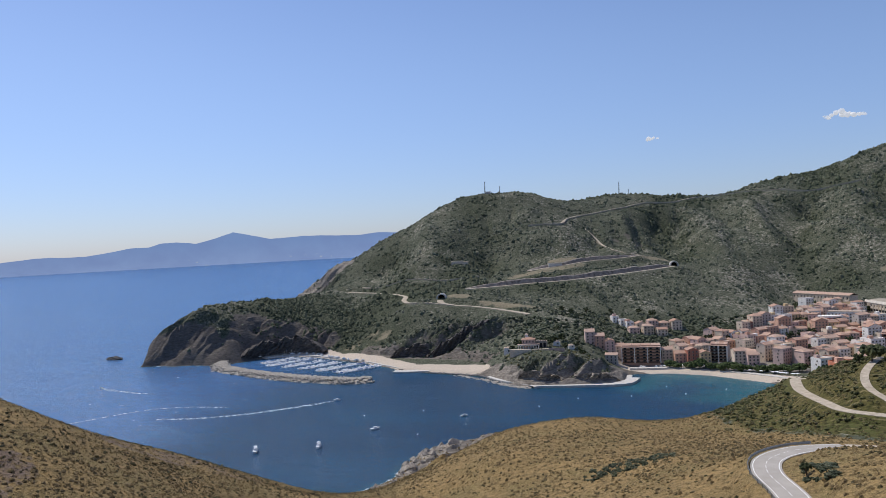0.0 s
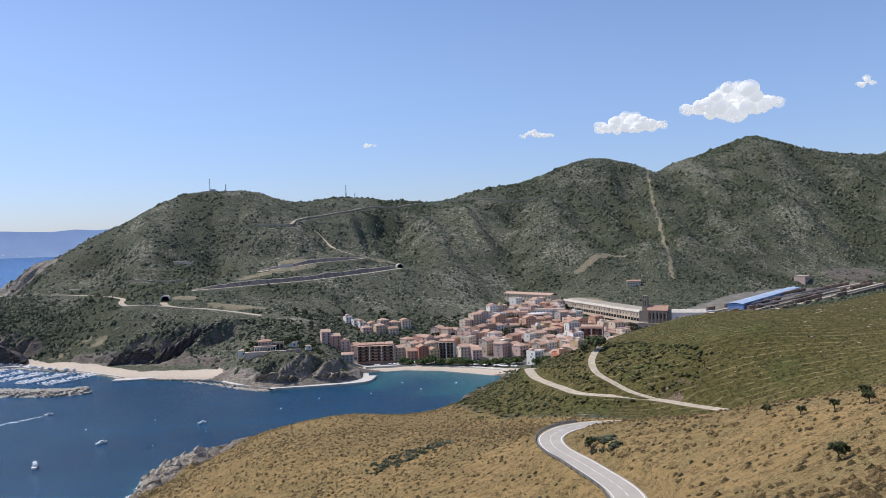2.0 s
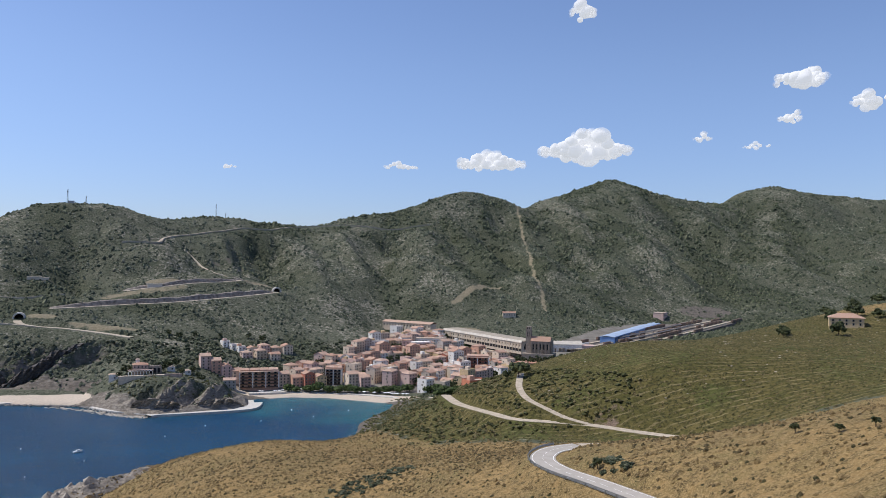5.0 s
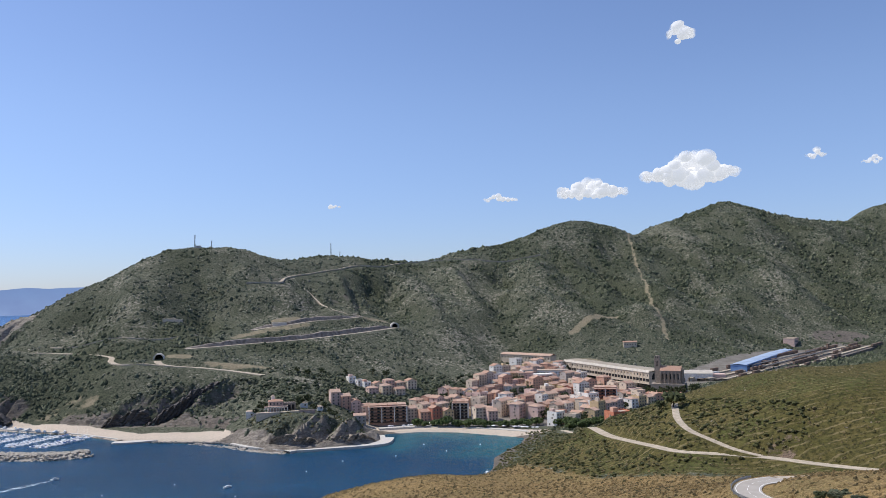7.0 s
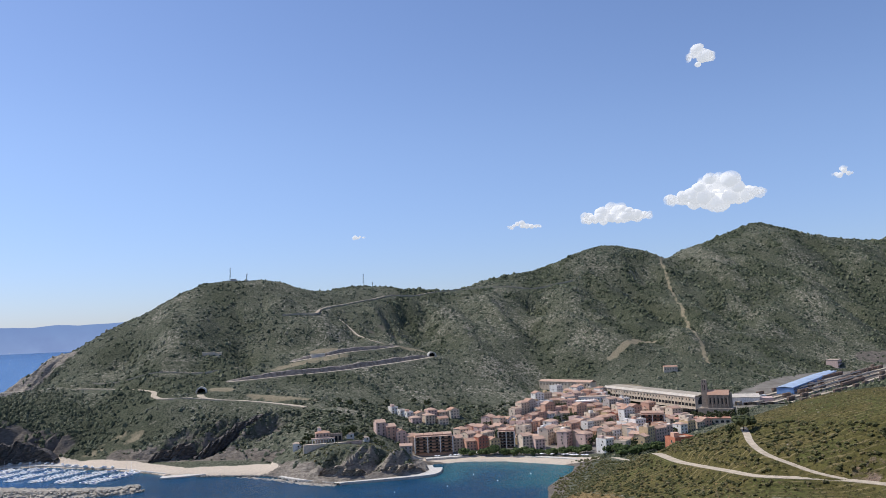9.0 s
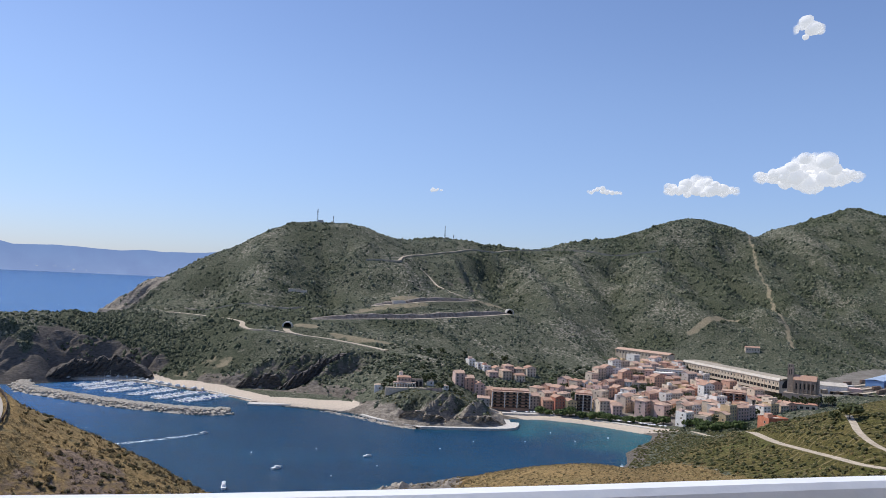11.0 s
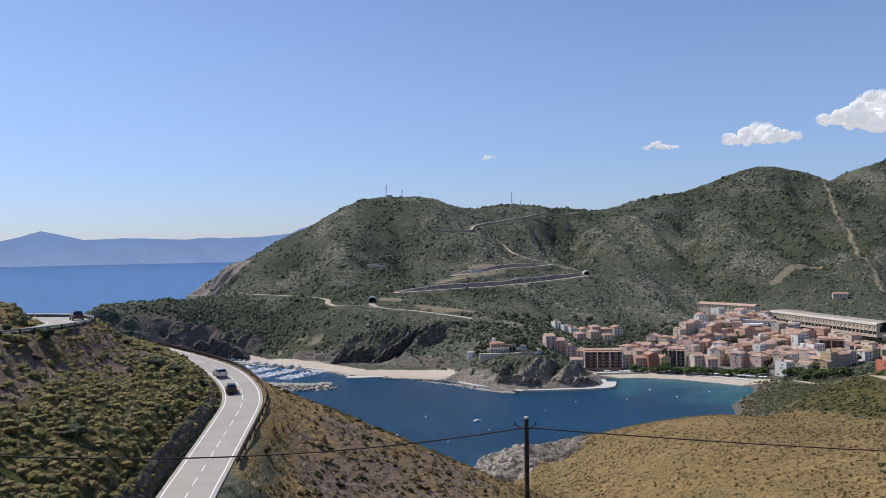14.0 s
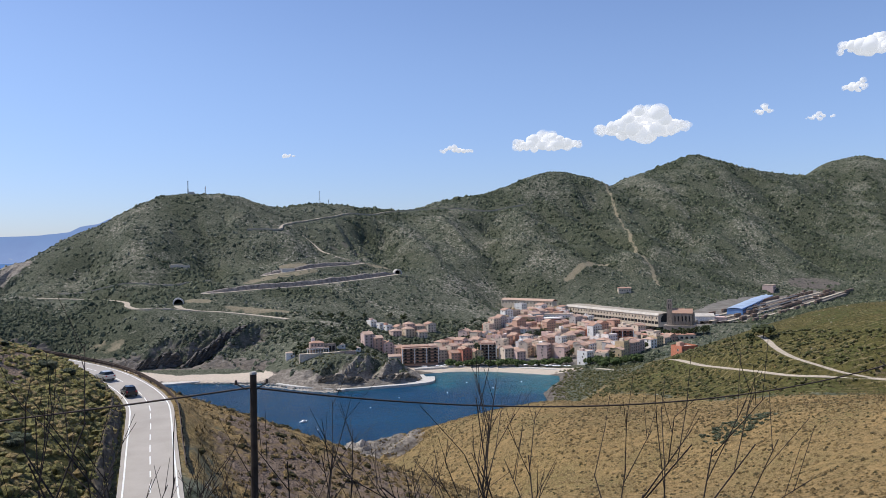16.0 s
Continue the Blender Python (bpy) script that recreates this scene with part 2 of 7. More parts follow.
def fit_land():
    pts = []
    for line, step in ((RIDGE_SOUTH, 60), (RIDGE_WEST, 90), (RIDGE_FAR, 150), (CAPE, 60), (CAPE_FOOT, 30), (QUAY_FOOT, 30), (ROAD_SOUTH, 70), (SLAB_FOOT, 60),
                       (UPPER_ROAD, 25), (LOWER_ROAD, 25), (COAST_ROAD, 40), (LEFT_SPUR[:7], 40), (TERRACES, 60)):
        pts += densify(line, step)
    for line in (BACK, SLOPE_SOUTH, SLOPE_WEST, VALLEY, VILLA_HILL, TERRACES_BACK, TERRACES_FRONT, GOLD_SLOPE, GOLD_EDGE, LEFT_HILL, LEFT_SPUR[7:], BEHIND):
        pts += [np.array(p, float) for p in line]
    shore = densify([(x, y, 1.5) for x, y in SHORE_CAPE[2:] + SHORE_TOWN + SHORE_NEAR], 45)
    pts = np.array(pts + shore)
    keep = []
    for p in pts:
        if all(np.hypot(*(p - q)[:2]) > 2.5 for q in keep):
            keep.append(p)
    pts = np.array(keep)
    n = len(pts)
    d = np.hypot(pts[:, None, 0] - pts[None, :, 0], pts[:, None, 1] - pts[None, :, 1])
    a = np.zeros((n + 3, n + 3))
    a[:n, :n] = -np.sqrt(d * d + SOFT * SOFT) - 1.5 * np.eye(n) * -1
    a[:n, n], a[:n, n + 1], a[:n, n + 2] = 1, pts[:, 0] / 1000, pts[:, 1] / 1000
    a[n:, :n] = a[:n, n:].T
    return pts, np.linalg.solve(a, np.r_[pts[:, 2], 0, 0, 0])


SOFT = 12.0
LAND_PTS, LAND_W = fit_land()


def shore_distance(x, y):
    """Metres inland of the shore, negative out at sea."""
    best, inside = np.full(x.shape, 1e9), np.zeros(x.shape, bool)
    for (ax, ay), (bx, by) in zip(LAND, np.roll(LAND, -1, 0)):
        ux, uy = bx - ax, by - ay
        k = np.clip(((x - ax) * ux + (y - ay) * uy) / (ux * ux + uy * uy), 0, 1)
        best = np.minimum(best, (x - ax - k * ux) ** 2 + (y - ay - k * uy) ** 2)
        inside ^= ((ay > y) != (by > y)) & (x < (bx - ax) * (y - ay) / (by - ay + 1e-12) + ax)
    return np.where(inside, 1, -1) * np.sqrt(best)


def along(x, y, line):
    """Distance to a line in plan, and its height there."""
    best, height = np.full(x.shape, 1e9), np.zeros(x.shape)
    for (ax, ay, az), (bx, by, bz) in zip(line[:-1], line[1:]):
        ux, uy = bx - ax, by - ay
        k = np.clip(((x - ax) * ux + (y - ay) * uy) / (ux * ux + uy * uy), 0, 1)
        d = (x - ax - k * ux) ** 2 + (y - ay - k * uy) ** 2
        near = d < best
        best, height = np.where(near, d, best), np.where(near, az + k * (bz - az), height)
    return np.sqrt(best), height


def curve(line, step=3.0):
    """A smooth line through the given points."""
    p = np.array(line, float)
    out = []
    for i in range(len(p) - 1):
        a, b, c, d = p[max(i - 1, 0)], p[i], p[i + 1], p[min(i + 2, len(p) - 1)]
        n = max(2, int(np.hypot(*(c - b)[:2]) / step))
        for k in range(n):
            t = k / n
            out.append(0.5 * (2 * b + (c - a) * t + (2 * a - 5 * b + 4 * c - d) * t * t + (3 * b - a - 3 * c + d) * t ** 3))
    return np.array(out + [p[-1]])


def smooth_step(a, b, v):
    t = np.clip((v - a) / (b - a), 0, 1)
    return t * t * (3 - 2 * t)


CARVED = [(UPPER_ROAD, 4.6, 3.0), (LOWER_ROAD, 4.4, 3.5), (COAST_ROAD, 3.6, 4.0), (TRACK, 2.2, 3.0), (CUT_LOW, 5.0, 7.0), (TUNNEL_ROAD, 4.0, 6.0), (ROAD_SOUTH[:6], 3.5, 6.0), (CUT_HIGH, 4.5, 6.0)]
CARVED = [(curve(line, 6.0), half, soft) for line, half, soft in CARVED]


def land_smooth(x, y):
    z = np.full(x.shape, LAND_W[-3]) + LAND_W[-2] * x / 1000 + LAND_W[-1] * y / 1000
    for (px, py, _), w in zip(LAND_PTS, LAND_W):
        z -= w * np.sqrt((x - px) ** 2 + (y - py) ** 2 + SOFT * SOFT)
    return z


def oval(x, y, cx, cy, rx, ry, turn=0.0):
    """1 inside an oval, fading to 0 at its rim."""
    c, s = math.cos(math.radians(turn)), math.sin(math.radians(turn))
    u, v = ((x - cx) * c + (y - cy) * s) / rx, (-(x - cx) * s + (y - cy) * c) / ry
    return 1 - smooth_step(0.75, 1.15, np.hypot(u, v))


def craggy(x, y, inland):
    """How broken the rock is: the cape, the slabs over the sand, the villa's headland, the sea cliffs and the near shore."""
    out = 0.55 * smooth_step(-2, 6, inland) * (1 - smooth_step(12, 26, inland)) * (y < 480)
    for q in ((-455, 768, 60, 34, 25), (-345, 832, 62, 14, 10), (-135, 795, 85, 30, 10), (8, 657, 62, 20, 8), (-450, 1095, 60, 60, -50)):
        out = np.maximum(out, oval(x, y, *q))
    out = np.maximum(out, 0.6 * oval(x, y, -12, 395, 38, 42, 0))
    return out


def terrace_rows(x, y):
    """Which row of the old terraces a place lies in, counted up the slope."""
    return (0.42 * x + 0.907 * y + 3.0 * np.sin(x / 37 + y / 90) + 1.6 * np.sin(x / 17 - y / 29)) / 3.6


def land(x, y, rough=1.0):
    """Height of the ground."""
    x, y = np.asarray(x, float), np.asarray(y, float)
    z = land_smooth(x, y)
    inland = shore_distance(x, y)
    far = smooth_step(450, 900, y)
    grain = fbm(x, y, 60, 5, 1) * (1.2 + 4.0 * far) * smooth_step(20, 90, inland) * smooth_step(15, 60, z)
    crest, _ = along(x, y, RIDGE_SOUTH[::2] + RIDGE_WEST[1::2] + RIDGE_FAR)
    free = far * smooth_step(45, 110, z) * smooth_step(25, 150, crest)
    for line in (ROAD_SOUTH, CUT_LOW, CUT_HIGH, SADDLE_ROAD, TUNNEL_ROAD):
        free = free * smooth_step(8, 60, along(x, y, line)[0])
    ribs = np.abs(fbm(x + 0.25 * y, y * 0.35, 95, 3, 7)) * 50 - 13
    z = z + rough * (grain + ribs * free)
    for line, deep, wide in FOLDS:
        d, _ = along(x, y, line)
        z = z + rough * deep * np.exp(-(d / wide) ** 2) * np.maximum(free, 0.35 * far)
    terrace = smooth_step(185, 215, x) * smooth_step(-4, 14, (x - 195) * 0.55 + (y - 272) * 0.83) * (1 - smooth_step(430, 470, y))
    saw = terrace_rows(x, y) % 1.0
    z = z + rough * terrace * 0.35 * (smooth_step(0.0, 0.75, 1 - saw) - 0.5)
    crag = craggy(x, y, inland) * smooth_step(3, 12, z)
    u, v = x * 0.8 - y * 0.6, (x * 0.6 + y * 0.8) * 0.28
    z = z + rough * crag * (15.0 * (np.where(y < 480, 0.16, 0.36) - 1.6 * np.abs(fbm(u, v, 21, 4, 3))) + 2.5 * fbm(x, y, 9, 3, 8))
    for foot, top in ((QUAY_FOOT, 2.2), (SLAB_FOOT, 5.0)):
        fx, fy = [q[0] for q in foot], [q[1] for q in foot]
        inner = (x > fx[0]) & (x < fx[-1]) & (y < np.interp(x, fx, fy) + 2.5 * fbm(x, y, 12, 2, 4))
        z = np.where(inner & (y > 690), np.minimum(z, top), z)
    z = np.where(inland > 0, np.maximum(z, 0.5 + 0.05 * np.minimum(inland, 20)) * smooth_step(-1, 4, inland) + 0.1, -0.6 + 0.25 * np.maximum(inland, -40))
    for line, half, soft in CARVED:
        close = (x > line[:, 0].min() - 30) & (x < line[:, 0].max() + 30) & (y > line[:, 1].min() - 30) & (y < line[:, 1].max() + 30)
        if close.any():
            d, h = along(x[close], y[close], line)
            k = 1 - smooth_step(half, half + soft, d)
            z[close] = z[close] * (1 - k) + (h - 0.12) * k
    return z


# ---- materials ----
class Nodes:
    """Short hand for building a material's nodes."""

    def __init__(self, name, rough=0.9, spec=0.2):
        self.mat = bpy.data.materials.new(name)
        self.mat.use_nodes = True
        self.tree = self.mat.node_tree
        self.bsdf = self.tree.nodes["Principled BSDF"]
        self.bsdf.inputs["Roughness"].default_value = rough
        self.bsdf.inputs["Specular IOR Level"].default_value = spec
        self.geo = self.add("ShaderNodeNewGeometry")
        self.where = self.geo.outputs["Position"]

    def add(self, kind, **values):
        node = self.tree.nodes.new(kind)
        for key, value in values.items():
            setattr(node, key, value)
        return node

    def put(self, value, socket):
        if isinstance(value, bpy.types.NodeSocket):
            self.tree.links.new(value, socket)
        elif isinstance(value, tuple):
            socket.default_value = (*value, 1.0)[:4] if socket.type == "RGBA" else value
        else:
            socket.default_value = value

    def noise(self, scale, detail=4.0, rough=0.55, stretch=None, at=None):
        node = self.add("ShaderNodeTexNoise")
        source = at or self.where
        if stretch:
            m = self.add("ShaderNodeMapping")
            m.inputs["Scale"].default_value = stretch
            self.put(source, m.inputs[0])
            source = m.outputs[0]
        self.put(source, node.inputs["Vector"])
        node.inputs["Scale"].default_value = scale
        node.inputs["Detail"].default_value = detail
        node.inputs["Roughness"].default_value = rough
        return node.outputs["Fac"]

    def ramp(self, value, low, high, a=0.0, b=1.0):
        node = self.add("ShaderNodeMapRange", clamp=True)
        self.put(value, node.inputs[0])
        for n, v in zip((1, 2, 3, 4), (low, high, a, b)):
            node.inputs[n].default_value = v
        return node.outputs[0]

    def math(self, op, a, b=0.0):
        node = self.add("ShaderNodeMath", operation=op)
        self.put(a, node.inputs[0])
        self.put(b, node.inputs[1])
        return node.outputs[0]

    def mix(self, k, a, b, blend="MIX"):
        node = self.add("ShaderNodeMix", data_type="RGBA", blend_type=blend)
        self.put(k, node.inputs[0])
        self.put(a, node.inputs[6])
        self.put(b, node.inputs[7])
        return node.outputs[2]

    def attribute(self, name):
        return self.add("ShaderNodeAttribute", attribute_name=name).outputs["Fac"]

    def split(self, vector):
        node = self.add("ShaderNodeSeparateXYZ")
        self.put(vector, node.inputs[0])
        return node.outputs

    def random(self, island=False):
        return self.geo.outputs["Random Per Island"] if island else self.add("ShaderNodeObjectInfo").outputs["Random"]

    def bump(self, height, strength=0.4, distance=0.1):
        node = self.add("ShaderNodeBump")
        node.inputs["Strength"].default_value = strength
        node.inputs["Distance"].default_value = distance
        self.put(height, node.inputs["Height"])
        self.put(node.outputs[0], self.bsdf.inputs["Normal"])

    def done(self, color, rough=None):
        self.put(color, self.bsdf.inputs["Base Color"])
        if rough is not None:
            self.put(rough, self.bsdf.inputs["Roughness"])
        return self.mat


def plain(name, color, rough=0.8, spec=0.3, metal=0.0, vary=0.18, scale=3.0, random=0.0):
    n = Nodes(name, rough, spec)
    n.bsdf.inputs["Metallic"].default_value = metal
    dark = tuple(c * (1 - vary) for c in color)
    light = tuple(min(1, c * (1 + vary)) for c in color)
    out = n.mix(n.ramp(n.noise(scale, 5), 0.3, 0.7), dark, light)
    if random:
        out = n.mix(n.math("MULTIPLY", n.random(), random), out, tuple(c * 0.45 for c in color))
    n.bump(n.noise(scale * 6, 3), 0.15, 0.02)
    return n.done(out)


def ground_material():
    n = Nodes("hillside", 0.95, 0.1)
    big, mid, fine, tiny = n.noise(0.012, 5), n.noise(0.07, 5, 0.6), n.noise(0.5, 5, 0.65), n.noise(2.6, 4, 0.7)
    scrub = n.mix(n.ramp(mid, 0.35, 0.65), (0.092, 0.101, 0.068), (0.148, 0.147, 0.106))
    scrub = n.mix(n.ramp(fine, 0.48, 0.58), scrub, (0.040, 0.048, 0.030))
    stony = n.mix(n.ramp(fine, 0.36, 0.58), (0.38, 0.35, 0.29), (0.16, 0.148, 0.108))
    speckle = n.ramp(n.math("ADD", n.noise(0.22, 5, 0.7), n.math("MULTIPLY", n.math("ADD", n.attribute("stony"), n.ramp(big, 0.4, 0.65, -0.1, 0.35)), 0.13)), 0.60, 0.665)
    scrub = n.mix(speckle, scrub, stony)
    growth = n.mix(n.ramp(fine, 0.42, 0.58), (0.080, 0.088, 0.054), (0.030, 0.036, 0.022))
    scrub = n.mix(n.math("MULTIPLY", n.attribute("dense"), n.ramp(mid, 0.36, 0.5, 0.5, 0.9)), scrub, growth)
    straw = n.mix(n.ramp(mid, 0.3, 0.7), (0.30, 0.198, 0.082), (0.185, 0.120, 0.050))
    straw = n.mix(n.math("MULTIPLY", n.ramp(n.noise(0.035, 5, 0.65), 0.47, 0.60), 0.7), straw, (0.115, 0.108, 0.042))
    straw = n.mix(n.ramp(n.noise(0.16, 5, 0.7), 0.5, 0.64, 0, 0.75), straw, (0.125, 0.090, 0.040))
    straw = n.mix(n.ramp(fine, 0.47, 0.57), straw, (0.085, 0.060, 0.026))
    straw = n.mix(n.ramp(n.noise(1.1, 4, 0.75, (1, 1, 2.5)), 0.5, 0.62, 0, 0.8), straw, (0.23, 0.16, 0.072))
    straw = n.mix(n.ramp(tiny, 0.46, 0.62, 0, 0.75), straw, (0.42, 0.305, 0.145))
    olive = n.mix(n.ramp(mid, 0.35, 0.65), (0.088, 0.082, 0.026), (0.138, 0.112, 0.042))
    olive = n.mix(n.math("MULTIPLY", n.ramp(n.noise(0.03, 4, 0.6), 0.5, 0.62), 0.7), olive, (0.082, 0.096, 0.030))
    olive = n.mix(n.ramp(fine, 0.45, 0.62), olive, (0.050, 0.048, 0.018))
    olive = n.mix(n.math("MULTIPLY", rows_line(n), n.ramp(n.noise(0.11, 4, 0.6), 0.44, 0.6, 0.1, 1.0)), olive, (0.25, 0.20, 0.105))
    layered = n.noise(0.22, 6, 0.7, (1.0, 1.0, 3.2))
    # The shade on the cape's rock is put into this dark tone.
    rock = n.mix(n.ramp(layered, 0.35, 0.65), (0.070, 0.063, 0.058), (0.205, 0.18, 0.155))
    rock = n.mix(n.ramp(fine, 0.4, 0.7, 0, 0.7), rock, (0.14, 0.115, 0.085))
    pale = n.mix(n.ramp(layered, 0.38, 0.6), (0.17, 0.148, 0.122), (0.38, 0.335, 0.275))
    rock = n.mix(n.attribute("pale"), rock, n.mix(n.ramp(fine, 0.5, 0.68, 0, 0.7), pale, (0.13, 0.11, 0.09)))
    scree = n.mix(n.ramp(fine, 0.35, 0.65), (0.165, 0.118, 0.086), (0.27, 0.20, 0.145))
    scree = n.mix(n.ramp(tiny, 0.5, 0.62), scree, (0.06, 0.045, 0.038))
    earth = n.mix(n.ramp(fine, 0.35, 0.65), (0.30, 0.25, 0.172), (0.185, 0.165, 0.108))
    sand = n.mix(n.ramp(fine, 0.35, 0.65), (0.60, 0.505, 0.40), (0.50, 0.425, 0.34))
    town = n.mix(n.ramp(mid, 0.35, 0.65), (0.25, 0.23, 0.20), (0.17, 0.155, 0.13))
    out = scrub
    for name, color in (("olive", olive), ("dry", straw), ("earth", earth), ("scree", scree), ("rock", rock), ("sand", sand), ("town", town)):
        k = n.math("ADD", n.attribute(name), n.math("MULTIPLY", n.math("SUBTRACT", n.math("ADD", mid, n.math("MULTIPLY", fine, 0.5)), 0.75), 1.5))
        out = n.mix(n.ramp(k, 0.4, 0.6), out, color)
    n.bump(n.math("ADD", n.math("MULTIPLY", fine, 1.0), n.math("MULTIPLY", layered, 1.2)), 0.9, 0.9)
    return n.done(out)


def rows_line(n):
    """Bare dry lines between the rows of the old terraces."""
    x, y, _ = n.split(n.where)
    times, plus = lambda a, b: n.math("MULTIPLY", a, b), lambda a, b: n.math("ADD", a, b)
    wave = plus(times(n.math("SINE", plus(times(x, 1 / 37), times(y, 1 / 90))), 3.0), times(n.math("SINE", plus(times(x, 1 / 17), times(y, -1 / 29))), 1.6))
    rows = times(plus(plus(times(x, 0.42), times(y, 0.907)), plus(wave, times(n.noise(0.3, 3), 1.6))), 1 / 3.6)
    return n.ramp(n.math("FRACT", rows), 0.74, 0.84, 0, 0.7)


def sea_material():
    n = Nodes("sea_water", 0.2, 0.28)
    swell, chop = n.noise(0.03, 4, 0.6, (1, 2.2, 1)), n.noise(0.35, 6, 0.7, (1, 1.8, 1))
    patches = n.noise(0.006, 4, 0.5, (1, 3, 1))
    deep = n.mix(n.ramp(patches, 0.35, 0.65), (0.003, 0.048, 0.108), (0.005, 0.066, 0.138))
    # Sky reflection and haze far out are put into this lighter blue.
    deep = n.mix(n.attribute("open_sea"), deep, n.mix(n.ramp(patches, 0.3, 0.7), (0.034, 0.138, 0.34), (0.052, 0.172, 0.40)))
    shallow = n.mix(n.ramp(n.noise(0.05, 4), 0.35, 0.65), (0.012, 0.11, 0.14), (0.03, 0.16, 0.18))
    out = n.mix(n.attribute("shallow"), deep, shallow)
    out = n.mix(n.ramp(n.noise(0.12, 5, 0.7, (0.5, 1.7, 1)), 0.4, 0.62, 0.35, 0), out, (0.001, 0.016, 0.05))
    foam = n.math("MULTIPLY", n.ramp(n.noise(0.16, 5, 0.75, (0.45, 1.6, 1)), 0.66, 0.70), n.attribute("open_sea"))
    edge = n.ramp(n.math("ADD", n.attribute("surf"), n.math("MULTIPLY", n.math("SUBTRACT", n.noise(0.25, 5, 0.7), 0.5), 1.6)), 0.75, 0.95)
    white = n.math("MAXIMUM", foam, edge)
    out = n.mix(white, out, (0.75, 0.8, 0.82))
    n.bump(n.math("ADD", n.math("MULTIPLY", swell, 2.4), n.math("MULTIPLY", chop, 1.3)), 0.9, 0.9)
    return n.done(out, n.ramp(white, 0, 1, 0.26, 0.9))


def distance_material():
    """The far coast: haze of the air between put into pale blue colours that glow; so far off that it stands for the
    distance itself.
    """
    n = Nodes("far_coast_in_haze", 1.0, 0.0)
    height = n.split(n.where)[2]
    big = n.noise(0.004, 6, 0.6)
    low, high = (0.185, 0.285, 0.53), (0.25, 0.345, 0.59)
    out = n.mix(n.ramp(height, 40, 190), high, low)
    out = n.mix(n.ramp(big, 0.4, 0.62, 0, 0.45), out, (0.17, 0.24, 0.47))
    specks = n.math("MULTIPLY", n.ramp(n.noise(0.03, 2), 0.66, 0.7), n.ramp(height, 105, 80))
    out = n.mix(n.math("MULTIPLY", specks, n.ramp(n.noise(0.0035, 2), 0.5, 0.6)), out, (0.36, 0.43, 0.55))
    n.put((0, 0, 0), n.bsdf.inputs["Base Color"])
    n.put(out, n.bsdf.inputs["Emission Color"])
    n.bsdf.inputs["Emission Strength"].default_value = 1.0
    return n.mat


def leaf_material(name, dark, light, dry=None):
    n = Nodes(name, 0.75, 0.2)
    k = n.random(True)
    out = n.mix(k, dark, light)
    if dry:
        out = n.mix(n.ramp(k, 0.74, 0.8), out, dry)
    leaves = n.noise(5.5, 6, 0.75)
    # Shade in the gaps between leaves is put into the colour by noise.
    out = n.mix(n.ramp(leaves, 0.5, 0.64), out, tuple(c * 0.4 for c in dark))
    out = n.mix(n.ramp(leaves, 0.46, 0.34, 0, 0.6), out, tuple(c * 1.5 for c in light))
    n.bump(leaves, 1.0, 0.35)
    return n.done(out)


def asphalt_material():
    n = Nodes("worn_asphalt", 0.95, 0.12)
    out = n.mix(n.ramp(n.noise(0.25, 5), 0.3, 0.7), (0.40, 0.36, 0.31), (0.48, 0.435, 0.38))
    out = n.mix(n.ramp(n.noise(14, 3), 0.4, 0.7, 0, 0.4), out, (0.30, 0.285, 0.265))
    n.bump(n.noise(30, 3), 0.2, 0.01)
    return n.done(out)


M_GROUND, M_SEA, M_FAR = ground_material(), sea_material(), distance_material()
M_ASPHALT = asphalt_material()
M_DUST = plain("pale_gravel", (0.46, 0.39, 0.30), 0.95, 0.1, vary=0.25, scale=0.5)
M_PAINT = plain("road_paint", (0.82, 0.82, 0.78), 0.6, 0.3, vary=0.1)
M_CONCRETE = plain("pale_concrete", (0.55, 0.52, 0.47), 0.9, 0.2, scale=0.6)
M_BOULDER = plain("breakwater_stone", (0.40, 0.36, 0.30), 0.95, 0.1, vary=0.35, scale=0.5)
M_STEEL = plain("galvanised_steel", (0.35, 0.36, 0.36), 0.45, 0.5, 0.7)
M_DARKSTEEL = plain("weathered_rail_steel", (0.10, 0.095, 0.09), 0.6, 0.4, 0.3)
M_WHITE = plain("white_paint", (0.80, 0.80, 0.79), 0.4, 0.4, vary=0.05)
# Far scrub's own sage green, with some distance haze put into the tone.
M_BUSH = leaf_material("sage_green_scrub_leaves", (0.034, 0.047, 0.030), (0.160, 0.178, 0.114), (0.225, 0.22, 0.155))
M_GREEN = leaf_material("yellow_green_scrub_leaves", (0.040, 0.048, 0.016), (0.145, 0.140, 0.052), (0.19, 0.155, 0.075))
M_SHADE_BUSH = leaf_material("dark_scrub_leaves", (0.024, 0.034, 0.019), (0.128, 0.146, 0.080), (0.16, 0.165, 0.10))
M_MAQUIS = leaf_material("olive_scrub_leaves", (0.062, 0.060, 0.020), (0.145, 0.124, 0.044), (0.19, 0.145, 0.07))
M_HEATHER = leaf_material("olive_yellow_heather", (0.175, 0.160, 0.055), (0.36, 0.315, 0.108), (0.37, 0.27, 0.12))
M_TUFT = leaf_material("dry_grass_tufts", (0.13, 0.090, 0.038), (0.37, 0.26, 0.115), (0.085, 0.068, 0.030))
M_PINE = leaf_material("pine_needles", (0.028, 0.040, 0.015), (0.095, 0.105, 0.042))
M_BARK = plain("bark", (0.10, 0.075, 0.055), 0.95, 0.1, vary=0.3)


